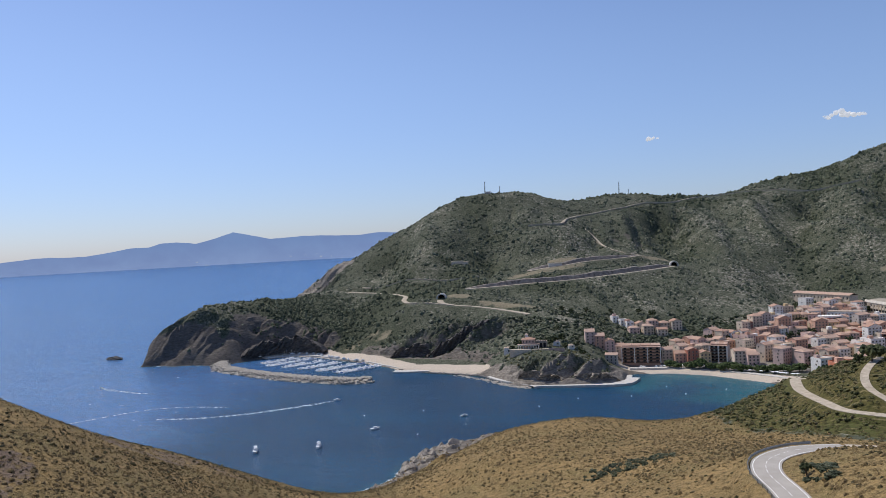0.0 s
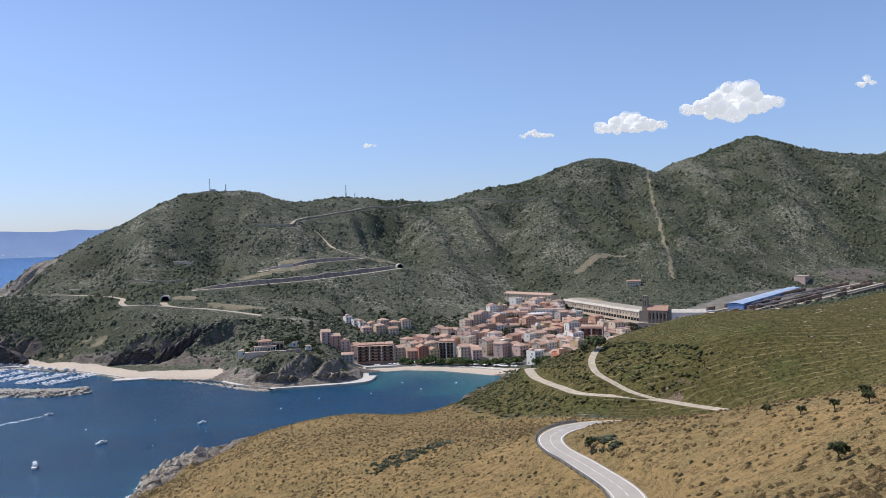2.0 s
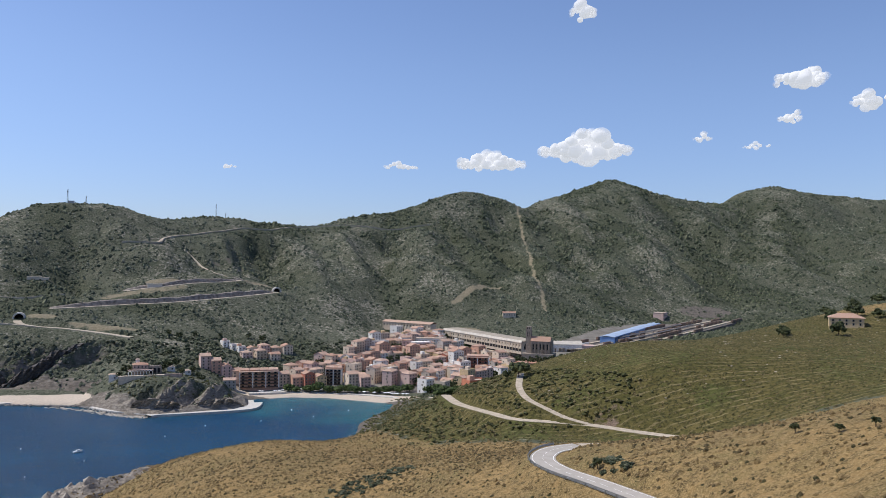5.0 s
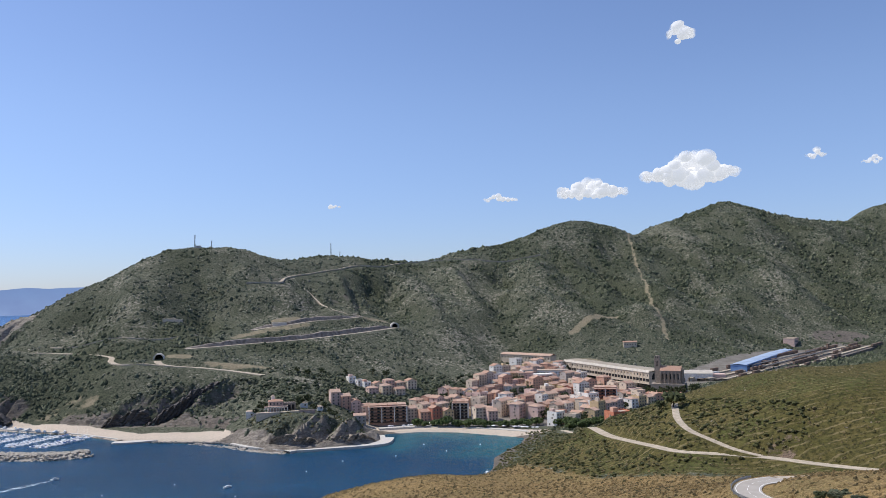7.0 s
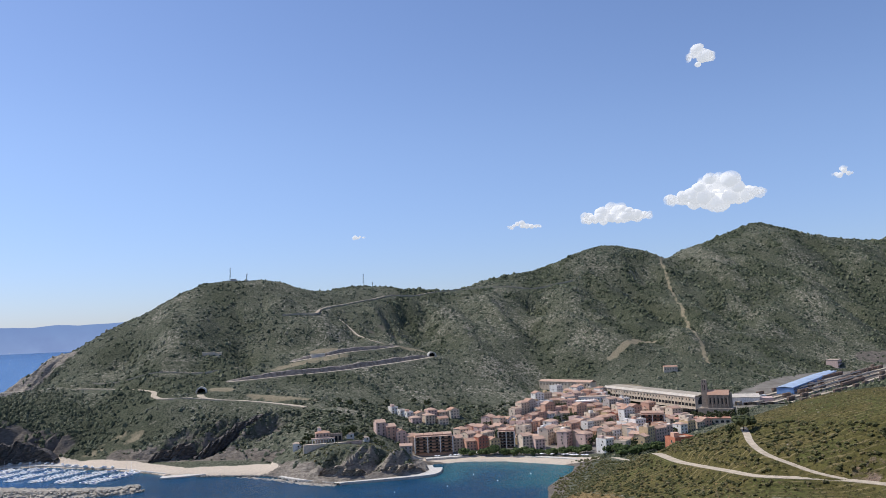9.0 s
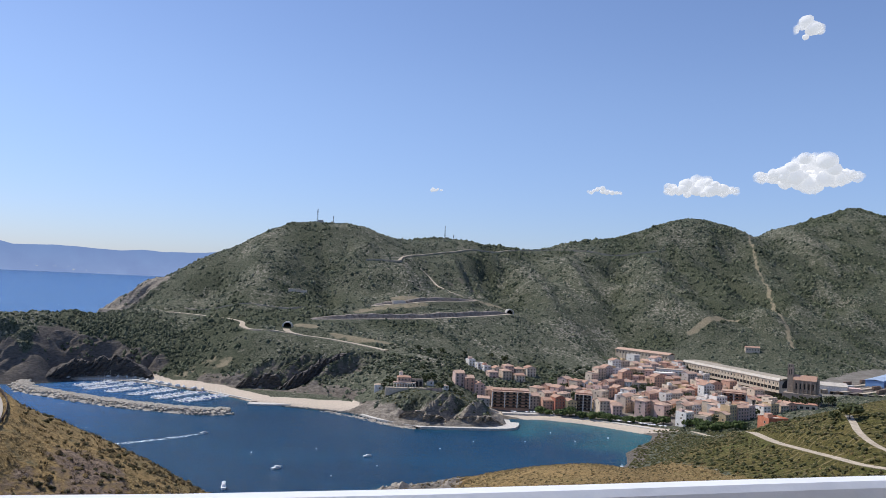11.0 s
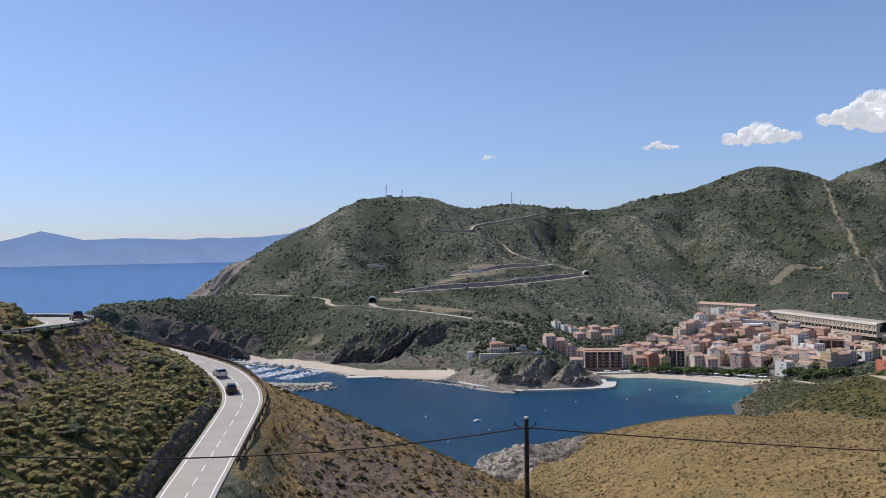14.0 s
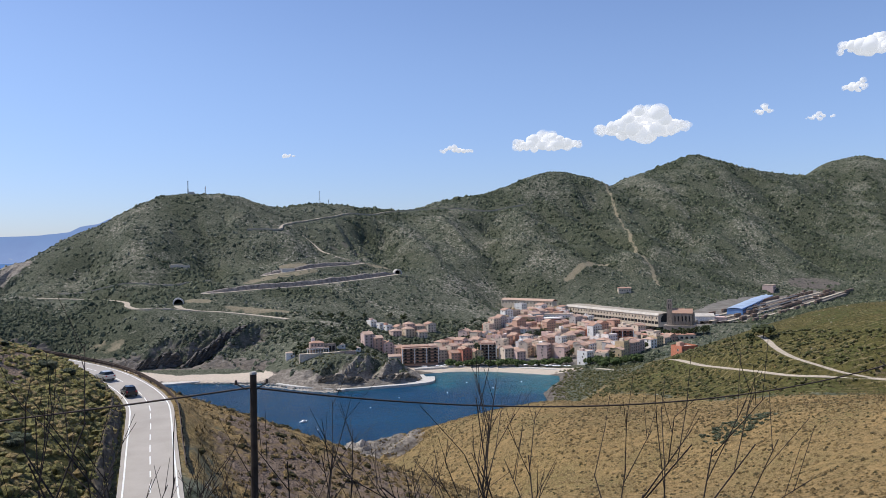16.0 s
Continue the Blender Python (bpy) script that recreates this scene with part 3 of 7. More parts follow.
# ---- meshes ----
def mesh_of(name, verts, faces, mats, smooth=False, index=None):
    me = bpy.data.meshes.new(name)
    verts, faces = np.asarray(verts, np.float32), np.asarray(faces, np.int32)
    me.vertices.add(len(verts))
    me.vertices.foreach_set("co", verts.ravel())
    k = faces.shape[1]
    me.loops.add(faces.size)
    me.loops.foreach_set("vertex_index", faces.ravel())
    me.polygons.add(len(faces))
    me.polygons.foreach_set("loop_start", np.arange(0, faces.size, k, dtype=np.int32))
    me.polygons.foreach_set("loop_total", np.full(len(faces), k, np.int32))
    me.polygons.foreach_set("use_smooth", np.full(len(faces), smooth))
    for m in mats if isinstance(mats, (list, tuple)) else [mats]:
        me.materials.append(m)
    if index is not None:
        me.polygons.foreach_set("material_index", np.asarray(index, np.int32))
    me.update(calc_edges=True)
    return me


def part(name, bm, material, parent=None, label=""):
    """Links a bmesh as one mesh object, under a thing if one is given."""
    me = bpy.data.meshes.new(name)
    bm.to_mesh(me)
    bm.free()
    me.materials.append(material)
    ob = new(name, me)
    if parent:
        ob.parent = parent
    return tagged(ob, label)


def twin(ob, name, parent, at, turn=0.0, scale=(1, 1, 1)):
    """Another object on the same mesh."""
    o = new(name, ob.data if isinstance(ob, bpy.types.Object) else ob)
    o.parent = parent
    o.location, o.rotation_euler, o.scale = at, (0, 0, turn), scale
    return o


def box(bm, x0, x1, y0, y1, z0, z1, bevel=0.0):
    vs = [bm.verts.new((x, y, z)) for z in (z0, z1) for x, y in ((x0, y0), (x1, y0), (x1, y1), (x0, y1))]
    fs = [bm.faces.new([vs[i] for i in f]) for f in ((3, 2, 1, 0), (4, 5, 6, 7), (0, 1, 5, 4), (1, 2, 6, 5), (2, 3, 7, 6), (3, 0, 4, 7))]
    if bevel:
        bmesh.ops.bevel(bm, geom=list({e for f in fs for e in f.edges}), offset=bevel, segments=1, affect="EDGES")
    return fs


def rod(bm, a, b, r0, r1=None, sides=6):
    a, b = Vector(a), Vector(b)
    q = (b - a).to_track_quat("Z", "Y")
    rings = []
    for p, r in ((a, r0), (b, r1 if r1 is not None else r0)):
        rings.append([bm.verts.new(p + q @ Vector((r * math.cos(2 * math.pi * k / sides), r * math.sin(2 * math.pi * k / sides), 0))) for k in range(sides)])
    for k in range(sides):
        bm.faces.new((rings[0][k], rings[0][(k + 1) % sides], rings[1][(k + 1) % sides], rings[1][k]))
    bm.faces.new(rings[1])
    bm.faces.new(rings[0][::-1])


def thing(name, label, category, group="", at=(0, 0, 0), turn=0.0):
    ob = new(name)
    ob.location, ob.rotation_euler = at, (0, 0, turn)
    return tagged(ob, label, category, group)


def sheet(xs, ys, height):
    """A grid over xs and ys: its corners and its faces."""
    gx, gy = np.meshgrid(xs, ys)
    z = height(gx.ravel(), gy.ravel())
    nx, ny = len(xs), len(ys)
    i = np.arange(nx * ny).reshape(ny, nx)
    f = np.stack([i[:-1, :-1], i[:-1, 1:], i[1:, 1:], i[1:, :-1]], -1).reshape(-1, 4)
    return np.stack([gx.ravel(), gy.ravel(), z], -1), f


def give(me, name, values):
    a = me.attributes.new(name, "FLOAT", "POINT")
    a.data.foreach_set("value", np.asarray(values, np.float32))


# ---- ground ----
def spread(*spans):
    return np.concatenate([np.arange(a, b, s) for a, b, s in spans])


def blob(x, y, cx, cy, rx, ry, turn=0.0):
    """1 inside an oval, fading to 0 at its rim."""
    c, s = math.cos(radians(turn)), math.sin(radians(turn))
    u, v = ((x - cx) * c + (y - cy) * s) / rx, (-(x - cx) * s + (y - cy) * c) / ry
    return 1 - smooth_step(0.75, 1.15, np.hypot(u, v))


def thick_scrub(x, y):
    """Where the scrub closes up: the lower slopes behind the railway, the headland and hollows of the hills."""
    west = smooth_step(300, 420, x) * smooth_step(560, 700, y) * (0.55 + 0.9 * fbm(x, y, 140, 3, 51))
    cape = 0.8 * blob(x, y, -370, 880, 100, 62, -25)
    out = np.maximum(np.maximum(west, cape), smooth_step(0.05, 0.4, fbm(x, y, 160, 3, 53)) * smooth_step(640, 760, y))
    for line in GULLIES:
        out = np.maximum(out, 0.9 * (1 - smooth_step(0, 60, along(x, y, line)[0] + 55 * fbm(x, y, 45, 4, 57))))
    return out * (1 - 0.8 * stony_ground(x, y))


def stony_ground(x, y):
    """Where bare stones show between the bushes: along the spurs and in broken patches of the slopes."""
    out = smooth_step(0.15, 0.5, fbm(x, y, 60, 4, 61)) * 0.7
    for line in SPURS:
        out = np.maximum(out, 0.75 * (1 - smooth_step(-10, 60, along(x, y, line)[0] + 75 * fbm(x, y, 40, 4, 63))))
    return out * smooth_step(640, 760, y)


def covers(x, y):
    """How much of each kind of cover the ground has."""
    inland = shore_distance(x, y)
    near = 1 - smooth_step(430, 520, y)
    terraces = smooth_step(-12, 12, (x - 195) * 0.55 + (y - 262) * 0.83) * smooth_step(150, 185, x) * near
    seaward = blob(x, y, 160, 370, 36, 85, 8)
    dry = near * (1 - terraces) * (1 - 0.85 * seaward)
    dry *= 1 - 0.8 * smooth_step(20, -25, x + 0.1 * (y - 100)) * smooth_step(170, 40, y - 0.0 * x)
    dry = np.maximum(dry, blob(x, y, -85, 230, 55, 120, -8) * 0.9)
    dry = np.maximum(dry, blob(x, y, -38, 110, 26, 60, 12) * 0.85)
    dry *= 1 - blob(x, y, -20, 60, 40, 60)
    dry = np.maximum(dry, blob(x, y, 490, 430, 75, 55, 35) * 0.9)
    olive = np.maximum(terraces * (1 - blob(x, y, 490, 430, 75, 55, 35)), near * (1 - dry) * (x > 100))
    olive = np.maximum(olive, blob(x, y, -95, 92, 32, 65, 6) * 0.95)
    dry = dry * (1 - blob(x, y, -95, 92, 28, 55, 6))
    dry = np.maximum(dry, blob(x, y, -107, 100, 9, 22, 5) * 0.85)
    e = 4.0
    steep = np.hypot(land_smooth(x + e, y) - land_smooth(x - e, y), land_smooth(x, y + e) - land_smooth(x, y - e)) / (2 * e)
    rock = smooth_step(0.62, 1.0, steep) * smooth_step(500, 620, y)
    shore_rock = (1 - smooth_step(9, 20, inland)) * smooth_step(-3, 0, inland)
    rock = np.maximum(rock, shore_rock * 0.95)
    rock = np.maximum(rock, blob(x, y, -462, 760, 58, 20, 15) * 0.7)
    rock = np.maximum(rock, blob(x, y, -135, 795, 82, 27, 10) * 0.5)
    rock = np.maximum(rock, blob(x, y, -345, 830, 62, 10, 10) * 0.7)
    rock = np.maximum(rock, blob(x, y, -14, 398, 34, 40, 0) * 0.8)
    rock = np.maximum(rock, blob(x, y, 10, 655, 62, 16, 8) * 0.62)
    rock = np.maximum(rock, blob(x, y, -445, 1100, 45, 70, -50) * 0.9)
    rock = np.maximum(rock, blob(x, y, 780, 1115, 48, 28) * 0.8)
    rock = np.maximum(rock, blob(x, y, 1060, 1496, 30, 22, 20) * 0.8)
    rock = np.maximum(rock, blob(x, y, 30, 1175, 30, 7, 20) * 0.5)
    foot, _ = along(x, y, SLAB_FOOT)
    rock = np.maximum(rock, (1 - smooth_step(7, 14, foot)) * 0.8)
    earth = np.maximum((1 - smooth_step(3, 9, along(x, y, [(352, 1095, 0), (395, 1128, 0), (440, 1158, 0)])[0])) * 0.75, blob(x, y, -245, 822, 34, 16, 10) * 0.42)
    cut, _ = along(x, y, POWER_CUT)
    earth = np.maximum(earth, (1 - smooth_step(1.5, 5, cut)) * 0.72)
    earth = np.maximum(earth, blob(x, y, -45, 1040, 26, 10, 20) * 0.8)
    earth = np.maximum(earth, blob(x, y, -62, 995, 66, 10, 38) * 0.62)
    earth = np.maximum(earth, blob(x, y, 75, 1100, 26, 7, 30) * 0.7)
    earth = np.maximum(earth, blob(x, y, -152, 886, 17, 9, 0) * 0.75)
    earth = np.maximum(earth, blob(x, y, -84, 862, 42, 7, -14) * 0.75)
    earth = np.maximum(earth, blob(x, y, 5, 1125, 48, 5, -50) * 0.6)
    earth = np.maximum(earth, blob(x, y, 335, 985, 34, 30, -20) * 0.75)
    sand = np.maximum(blob(x, y, -108, 712, 70, 15, -14), blob(x, y, 125, 690, 95, 15, -24))
    sand = sand * smooth_step(3, 0, land_smooth(x, y) - 6)
    scree = np.maximum(blob(x, y, -88, 96, 6, 34, 6) * 0.62, np.maximum(blob(x, y, -52, 112, 10, 26, 14) * 0.55, blob(x, y, -36, 120, 9, 18, 10) * 0.5))
    scree = np.maximum(scree, np.maximum(blob(x, y, -100, 98, 12, 9, 0) * 0.6, blob(x, y, -70, 235, 14, 60, -8) * 0.5))
    scree = np.maximum(scree, blob(x, y, 205, 290, 10, 6, 20) * 0.6)
    pier, _ = along(x, y, QUAY_LINE)
    sand = np.maximum(sand, (1 - smooth_step(8, 13, pier)) * 0.95)
    town = np.maximum(blob(x, y, 235, 790, 160, 105, 35), blob(x, y, 120, 742, 95, 32, 0))
    town = np.maximum(town, blob(x, y, 560, 940, 260, 50, 35)) * smooth_step(718, 732, y + (x - 60) * 0.35) * smooth_step(640, 665, y)
    return dict(olive=olive, dry=dry, earth=earth, scree=scree, dense=np.clip(thick_scrub(x, y), 0, 1), stony=stony_ground(x, y), pale=np.maximum(1 - smooth_step(470, 520, y), np.maximum(blob(x, y, -450, 1100, 90, 90), np.maximum(0.7 * blob(x, y, 5, 665, 80, 45), 0.3 * blob(x, y, -140, 790, 95, 45, 10)))), rock=rock, sand=sand, town=town)


QUAY_LINE = [(-366, 806, 0), (-335, 820, 0), (-302, 815, 0), (-262, 794, 0), (-219, 771, 0), (-189, 749, 0), (-165, 730, 0)]
POWER_CUT = [(640, 1640, 250), (590, 1490, 215), (569, 1394, 167), (535, 1257, 115), (496, 1113, 69), (479, 1057, 52)]
XS = spread((-720, -540, 8), (-540, -180, 3.2), (-180, 260, 2.0), (260, 900, 5), (900, 2700, 16))
YS = spread((-420, -40, 12), (-40, 420, 2.0), (420, 620, 4), (620, 860, 3), (860, 1300, 5), (1300, 2700, 14))
gv, gf = sheet(XS, YS, land)
keep = (gv[gf][:, :, 2] > -9.5).any(1)
ground_mesh = mesh_of("ground", gv, gf[keep], M_GROUND, True)
rough_faces = craggy(gv[:, 0], gv[:, 1], shore_distance(gv[:, 0], gv[:, 1]))[gf[keep]].mean(1) > 0.35
ground_mesh.polygons.foreach_set("use_smooth", ~rough_faces)
for key, value in covers(gv[:, 0], gv[:, 1]).items():
    give(ground_mesh, key, value)
GZ = gv[:, 2].reshape(len(YS), len(XS))


def surface(x, y):
    """The height of the ground sheet itself, between its corners."""
    i = np.clip(np.searchsorted(XS, x) - 1, 0, len(XS) - 2)
    j = np.clip(np.searchsorted(YS, y) - 1, 0, len(YS) - 2)
    u, w = np.clip((x - XS[i]) / (XS[i + 1] - XS[i]), 0, 1), np.clip((y - YS[j]) / (YS[j + 1] - YS[j]), 0, 1)
    return (GZ[j, i] * (1 - u) + GZ[j, i + 1] * u) * (1 - w) + (GZ[j + 1, i] * (1 - u) + GZ[j + 1, i + 1] * u) * w


ground = tagged(new("ground", ground_mesh), "scrub-covered coastal hills with dry grass slopes and rocky shore", "ground", kind="structure")


# ---- sea and distance ----
def sea_sheet():
    """The sea, a disc that lifts with distance as far as the horizon does to the eye."""
    radii = np.concatenate([np.arange(20, 900, 12), np.geomspace(900, 4700, 60)])
    angles = np.radians(np.linspace(-62, 75, 230))
    rr, aa = np.meshgrid(radii, angles)
    x, y = -rr * np.sin(aa), rr * np.cos(aa)
    z = 66.0 * smooth_step(1500, 5600, rr) / smooth_step(1500, 5600, np.array(4700.0))
    n, m = rr.shape
    i = np.arange(n * m).reshape(n, m)
    f = np.stack([i[:-1, :-1], i[:-1, 1:], i[1:, 1:], i[1:, :-1]], -1).reshape(-1, 4)
    me = mesh_of("sea", np.stack([x.ravel(), y.ravel(), z.ravel()], -1), f[:, ::-1], M_SEA, True)
    d = shore_distance(x.ravel(), y.ravel())
    bay = blob(x.ravel(), y.ravel(), 125, 640, 75, 60, -25)
    give(me, "shallow", np.maximum(bay * smooth_step(-70, -5, d), 0.5 * smooth_step(-9, 0, d)))
    # Mask for the whitecaps and for the painted sky reflection and haze.
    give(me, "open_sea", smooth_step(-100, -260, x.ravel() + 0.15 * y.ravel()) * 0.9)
    rocky = (x.ravel() < -380) | (y.ravel() < 560)
    give(me, "surf", np.where(rocky, 0.92 * smooth_step(-7, -1, d) * (d < 1), 0))
    return me


sea = tagged(new("sea", sea_sheet()), "deep blue sea with small waves and whitecaps", "sea", kind="structure")


def far_coast():
    """The mountain chain on the far side of the gulf, along an arc of the horizon."""
    az = np.linspace(6, 62, 420)
    tops = [(6, 330), (12.7, 300), (13.4, 272), (14.5, 255), (15.2, 226), (17, 209), (18.6, 203), (19.7, 200), (21, 208), (22.5, 196), (26.3, 207), (28.9, 200), (30.3, 227), (31.5, 251), (32.6, 222), (34.1, 191), (35.4, 206), (36.5, 204), (37.2, 184), (38.4, 182), (41.3, 149), (44.4, 152), (46.2, 140), (50, 110), (55, 85), (62, 70)]
    top = np.interp(az, [a for a, _ in tops], [h for _, h in tops])
    top = top + 4 * fbm(az * 30, az * 0 + 3, 40, 4, 2)
    rows = []
    for k, r in ((0.0, 4560), (0.16, 4590), (0.45, 4640), (0.8, 4680), (1.0, 4700)):
        a = np.radians(az)
        h = 60 + (top - 60) * k + (6 * fbm(az * 25, az * 0 + k * 90, 30, 4, 5) if 0 < k < 1 else 0)
        rows.append(np.stack([-r * np.sin(a), r * np.cos(a), h], -1))
    v = np.concatenate(rows)
    n = len(az)
    i = np.arange(len(v)).reshape(len(rows), n)
    f = np.stack([i[:-1, :-1], i[:-1, 1:], i[1:, 1:], i[1:, :-1]], -1).reshape(-1, 4)
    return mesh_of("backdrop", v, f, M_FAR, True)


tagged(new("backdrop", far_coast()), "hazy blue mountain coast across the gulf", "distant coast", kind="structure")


# ---- roads ----
def ribbon(name, line, offsets, lift, material, step=3.0, parent=None, gaps=None, thick=0.0):
    """A strip along a line, from one sideways offset to the other."""
    c = curve(line, step)
    d = np.gradient(c[:, :2], axis=0)
    d /= np.hypot(d[:, 0], d[:, 1])[:, None]
    side = np.stack([-d[:, 1], d[:, 0]], -1)
    rows = [np.c_[c[:, :2] + side * o, c[:, 2] + lift] for o in offsets]
    if thick:
        rows = [rows[0] - [0, 0, thick]] + rows + [rows[-1] - [0, 0, thick]]
    v = np.concatenate(rows)
    n = len(c)
    i = np.arange(len(v)).reshape(len(rows), n)
    f = np.stack([i[:-1, :-1], i[:-1, 1:], i[1:, 1:], i[1:, :-1]], -1)
    if gaps:
        run = np.r_[0, np.cumsum(np.hypot(*np.diff(c[:, :2], axis=0).T))][:-1]
        f = f[:, (run % gaps[0]) < gaps[1]]
    ob = new(name, mesh_of(name, v, f.reshape(-1, 4)[:, ::-1], material))
    ob.parent = parent
    return ob


def marked_road(line, half, label):
    road = tagged(ribbon("road", line, (-half, half), 0.04, M_ASPHALT, 2.0, thick=0.3), label, "road", kind="structure")
    for o in (-half + 0.55, half - 0.55):
        ribbon("edge_line", line, (o - 0.09, o + 0.09), 0.055, M_PAINT, 2.0, road)
    ribbon("centre_line", line, (-0.07, 0.07), 0.055, M_PAINT, 0.75, road, (5.0, 3.0))
    return road


marked_road(UPPER_ROAD, 3.6, "pale worn asphalt road cut into the hillside")
marked_road(LOWER_ROAD, 3.3, "pale worn asphalt road curving down the hillside")
tagged(ribbon("road", COAST_ROAD, (-2.6, 2.6), 0.04, M_DUST, 3.0, thick=0.3), "narrow pale road towards the town", "road", kind="structure")
tagged(ribbon("road", TRACK, (-1.6, 1.6), 0.04, M_DUST, 3.0, thick=0.3), "pale gravel track up the terraced slope", "track", kind="structure")


# ---- plants ----
def ball(subdivisions, jitter, seed, squash=1.0, flat_foot=False):
    bm = bmesh.new()
    bmesh.ops.create_icosphere(bm, subdivisions=subdivisions, radius=1)
    rng = np.random.default_rng(seed)
    v = np.array([p.co for p in bm.verts])
    bm.verts.index_update()
    f = np.array([[p.index for p in g.verts] for g in bm.faces])
    bm.free()
    v = v * (1 + rng.uniform(-jitter, jitter, (len(v), 1))) + rng.uniform(-jitter / 2, jitter / 2, v.shape)
    v[:, 2] *= squash
    if flat_foot:
        v[:, 2] = np.maximum(v[:, 2], -0.25)
    return v, f


def cluster(clumps, seed, size=(0.35, 0.6), squash=0.8, jitter=0.35):
    """A shrub: rough clumps of leaves heaped within a unit dome."""
    rng = np.random.default_rng(seed)
    vs, fs, n = [], [], 0
    for k in range(clumps):
        v, f = ball(1, jitter, seed * 50 + k)
        a, r, h = rng.uniform(0, 6.28), rng.uniform(0, 0.65) ** 0.7, rng.uniform(0.1, 0.75)
        v = v * rng.uniform(*size) + [r * math.cos(a), r * math.sin(a), h * (1 - 0.5 * r)]
        vs.append(v * [1, 1, squash])
        fs.append(f + n)
        n += len(v)
    return np.concatenate(vs), np.concatenate(fs)


def scatter(name, shapes, at, size, material, label, category, sink=0.15, tall=(0.7, 1.1), seed=0):
    """Many small plants in one mesh."""
    rng = np.random.default_rng(seed)
    which = rng.integers(0, len(shapes), len(at))
    vs, fs, n = [], [], 0
    for k, (v, f) in enumerate(shapes):
        p, s = at[which == k], size[which == k]
        if not len(p):
            continue
        a = rng.uniform(0, 6.28, len(p))
        c, d = np.cos(a)[:, None], np.sin(a)[:, None]
        x = (v[None, :, 0] * c - v[None, :, 1] * d) * s[:, None]
        y = (v[None, :, 0] * d + v[None, :, 1] * c) * s[:, None]
        z = v[None, :, 2] * (s * rng.uniform(*tall, len(p)))[:, None]
        out = np.stack([x, y, z], -1) + (p - np.outer(s, [0, 0, sink]))[:, None, :]
        vs.append(out.reshape(-1, 3))
        fs.append((f[None] + (np.arange(len(p)) * len(v))[:, None, None]).reshape(-1, f.shape[1]) + n)
        n += out.shape[0] * out.shape[1]
    return tagged(new(name, mesh_of(name, np.concatenate(vs), np.concatenate(fs), material)), label, category, kind="stuff")


def strew(n, x0, x1, y0, y1, seed, density):
    """Random places on the ground, thinned by a density of 0 to 1."""
    rng = np.random.default_rng(seed)
    x, y = rng.uniform(x0, x1, n), rng.uniform(y0, y1, n)
    keep = rng.uniform(0, 1, n) < density(x, y)
    x, y = x[keep], y[keep]
    return np.stack([x, y, surface(x, y)], -1)


def off_roads(x, y, clear=5.0):
    out = np.ones(x.shape)
    for line, half, _ in CARVED:
        d, _ = along(x, y, line[::2])
        out *= d > half + clear - 3.6
    return out


def far_density(x, y):
    c = covers(x, y)
    front = land_smooth(x, y + 6) - land_smooth(x, y - 6) > -1.5
    patch = np.maximum(smooth_step(-0.35, 0.35, fbm(x, y, 90, 4, 11)), thick_scrub(x, y))
    clump = smooth_step(-0.22, 0.14, fbm(x, y, 13, 3, 17))
    d = np.clip(0.42 + 0.62 * patch + 0.4 * smooth_step(300, 500, x) * smooth_step(230, 120, land_smooth(x, y)) - 0.3 * stony_ground(x, y), 0, 1) * (1 - np.clip(c["rock"] * 0.8 + c["earth"] * 1.4 + c["sand"] * 2 + c["town"] * 1.2, 0, 1))
    for line, wide in ((ROAD_SOUTH, 7), (CUT_LOW, 9), (CUT_HIGH, 8), (SADDLE_ROAD, 6), (TUNNEL_ROAD, 8)):
        q, _ = along(x, y, line)
        d = d * (q > wide)
    return d * front * np.maximum(clump, 0.16) * (shore_distance(x, y) > 8) * (land_smooth(x, y) > 6)


def tuft(seed):
    """A very small far bush: a rough dome of twelve leaf faces."""
    rng = np.random.default_rng(seed)
    low = [(math.cos(a), math.sin(a), -0.35) for a in (0.0, 1.57, 3.14, 4.71)]
    mid = [(0.85 * math.cos(a), 0.85 * math.sin(a), 0.45) for a in (0.79, 2.36, 3.93, 5.5)]
    v = np.array(low + mid + [(0, 0, 0.95)], float) + rng.uniform(-0.22, 0.22, (9, 3))
    f = [(k, (k + 1) % 4, 4 + k) for k in range(4)] + [((k + 1) % 4, 4 + (k + 1) % 4, 4 + k) for k in range(4)] + [(4 + k, 4 + (k + 1) % 4, 8) for k in range(4)]
    return v, np.array(f)


def tussock(seed, blades=9):
    """A tuft of dry grass: blades that lean outwards from one foot."""
    rng = np.random.default_rng(seed)
    vs, fs = [], []
    for k in range(blades):
        a, lean, h = 6.28 * k / blades + rng.uniform(-0.4, 0.4), rng.uniform(0.35, 1.0), rng.uniform(0.6, 1.2)
        c, s, w = math.cos(a), math.sin(a), rng.uniform(0.12, 0.26)
        vs += [(0.12 * c + s * w, 0.12 * s - c * w, -0.2), (0.12 * c - s * w, 0.12 * s + c * w, -0.2), (lean * c, lean * s, h)]
        fs.append((3 * k, 3 * k + 1, 3 * k + 2))
    return np.array(vs), np.array(fs)


TINY = [tuft(200 + k) for k in range(8)]
GRASS = [tussock(400 + k) for k in range(6)]
CUSHION = [cluster(3, k, (0.45, 0.7), 0.85, 0.4) for k in range(5)]
SHRUB = [cluster(9, 20 + k, (0.25, 0.5), 0.9) for k in range(3)]
rng = np.random.default_rng(5)
M_HEATH = leaf_material("brown_green_heath", (0.048, 0.046, 0.018), (0.135, 0.110, 0.046), (0.23, 0.16, 0.075))
PAIR = [cluster(2, 300 + k, (0.5, 0.72), 0.9, 0.34) for k in range(6)]

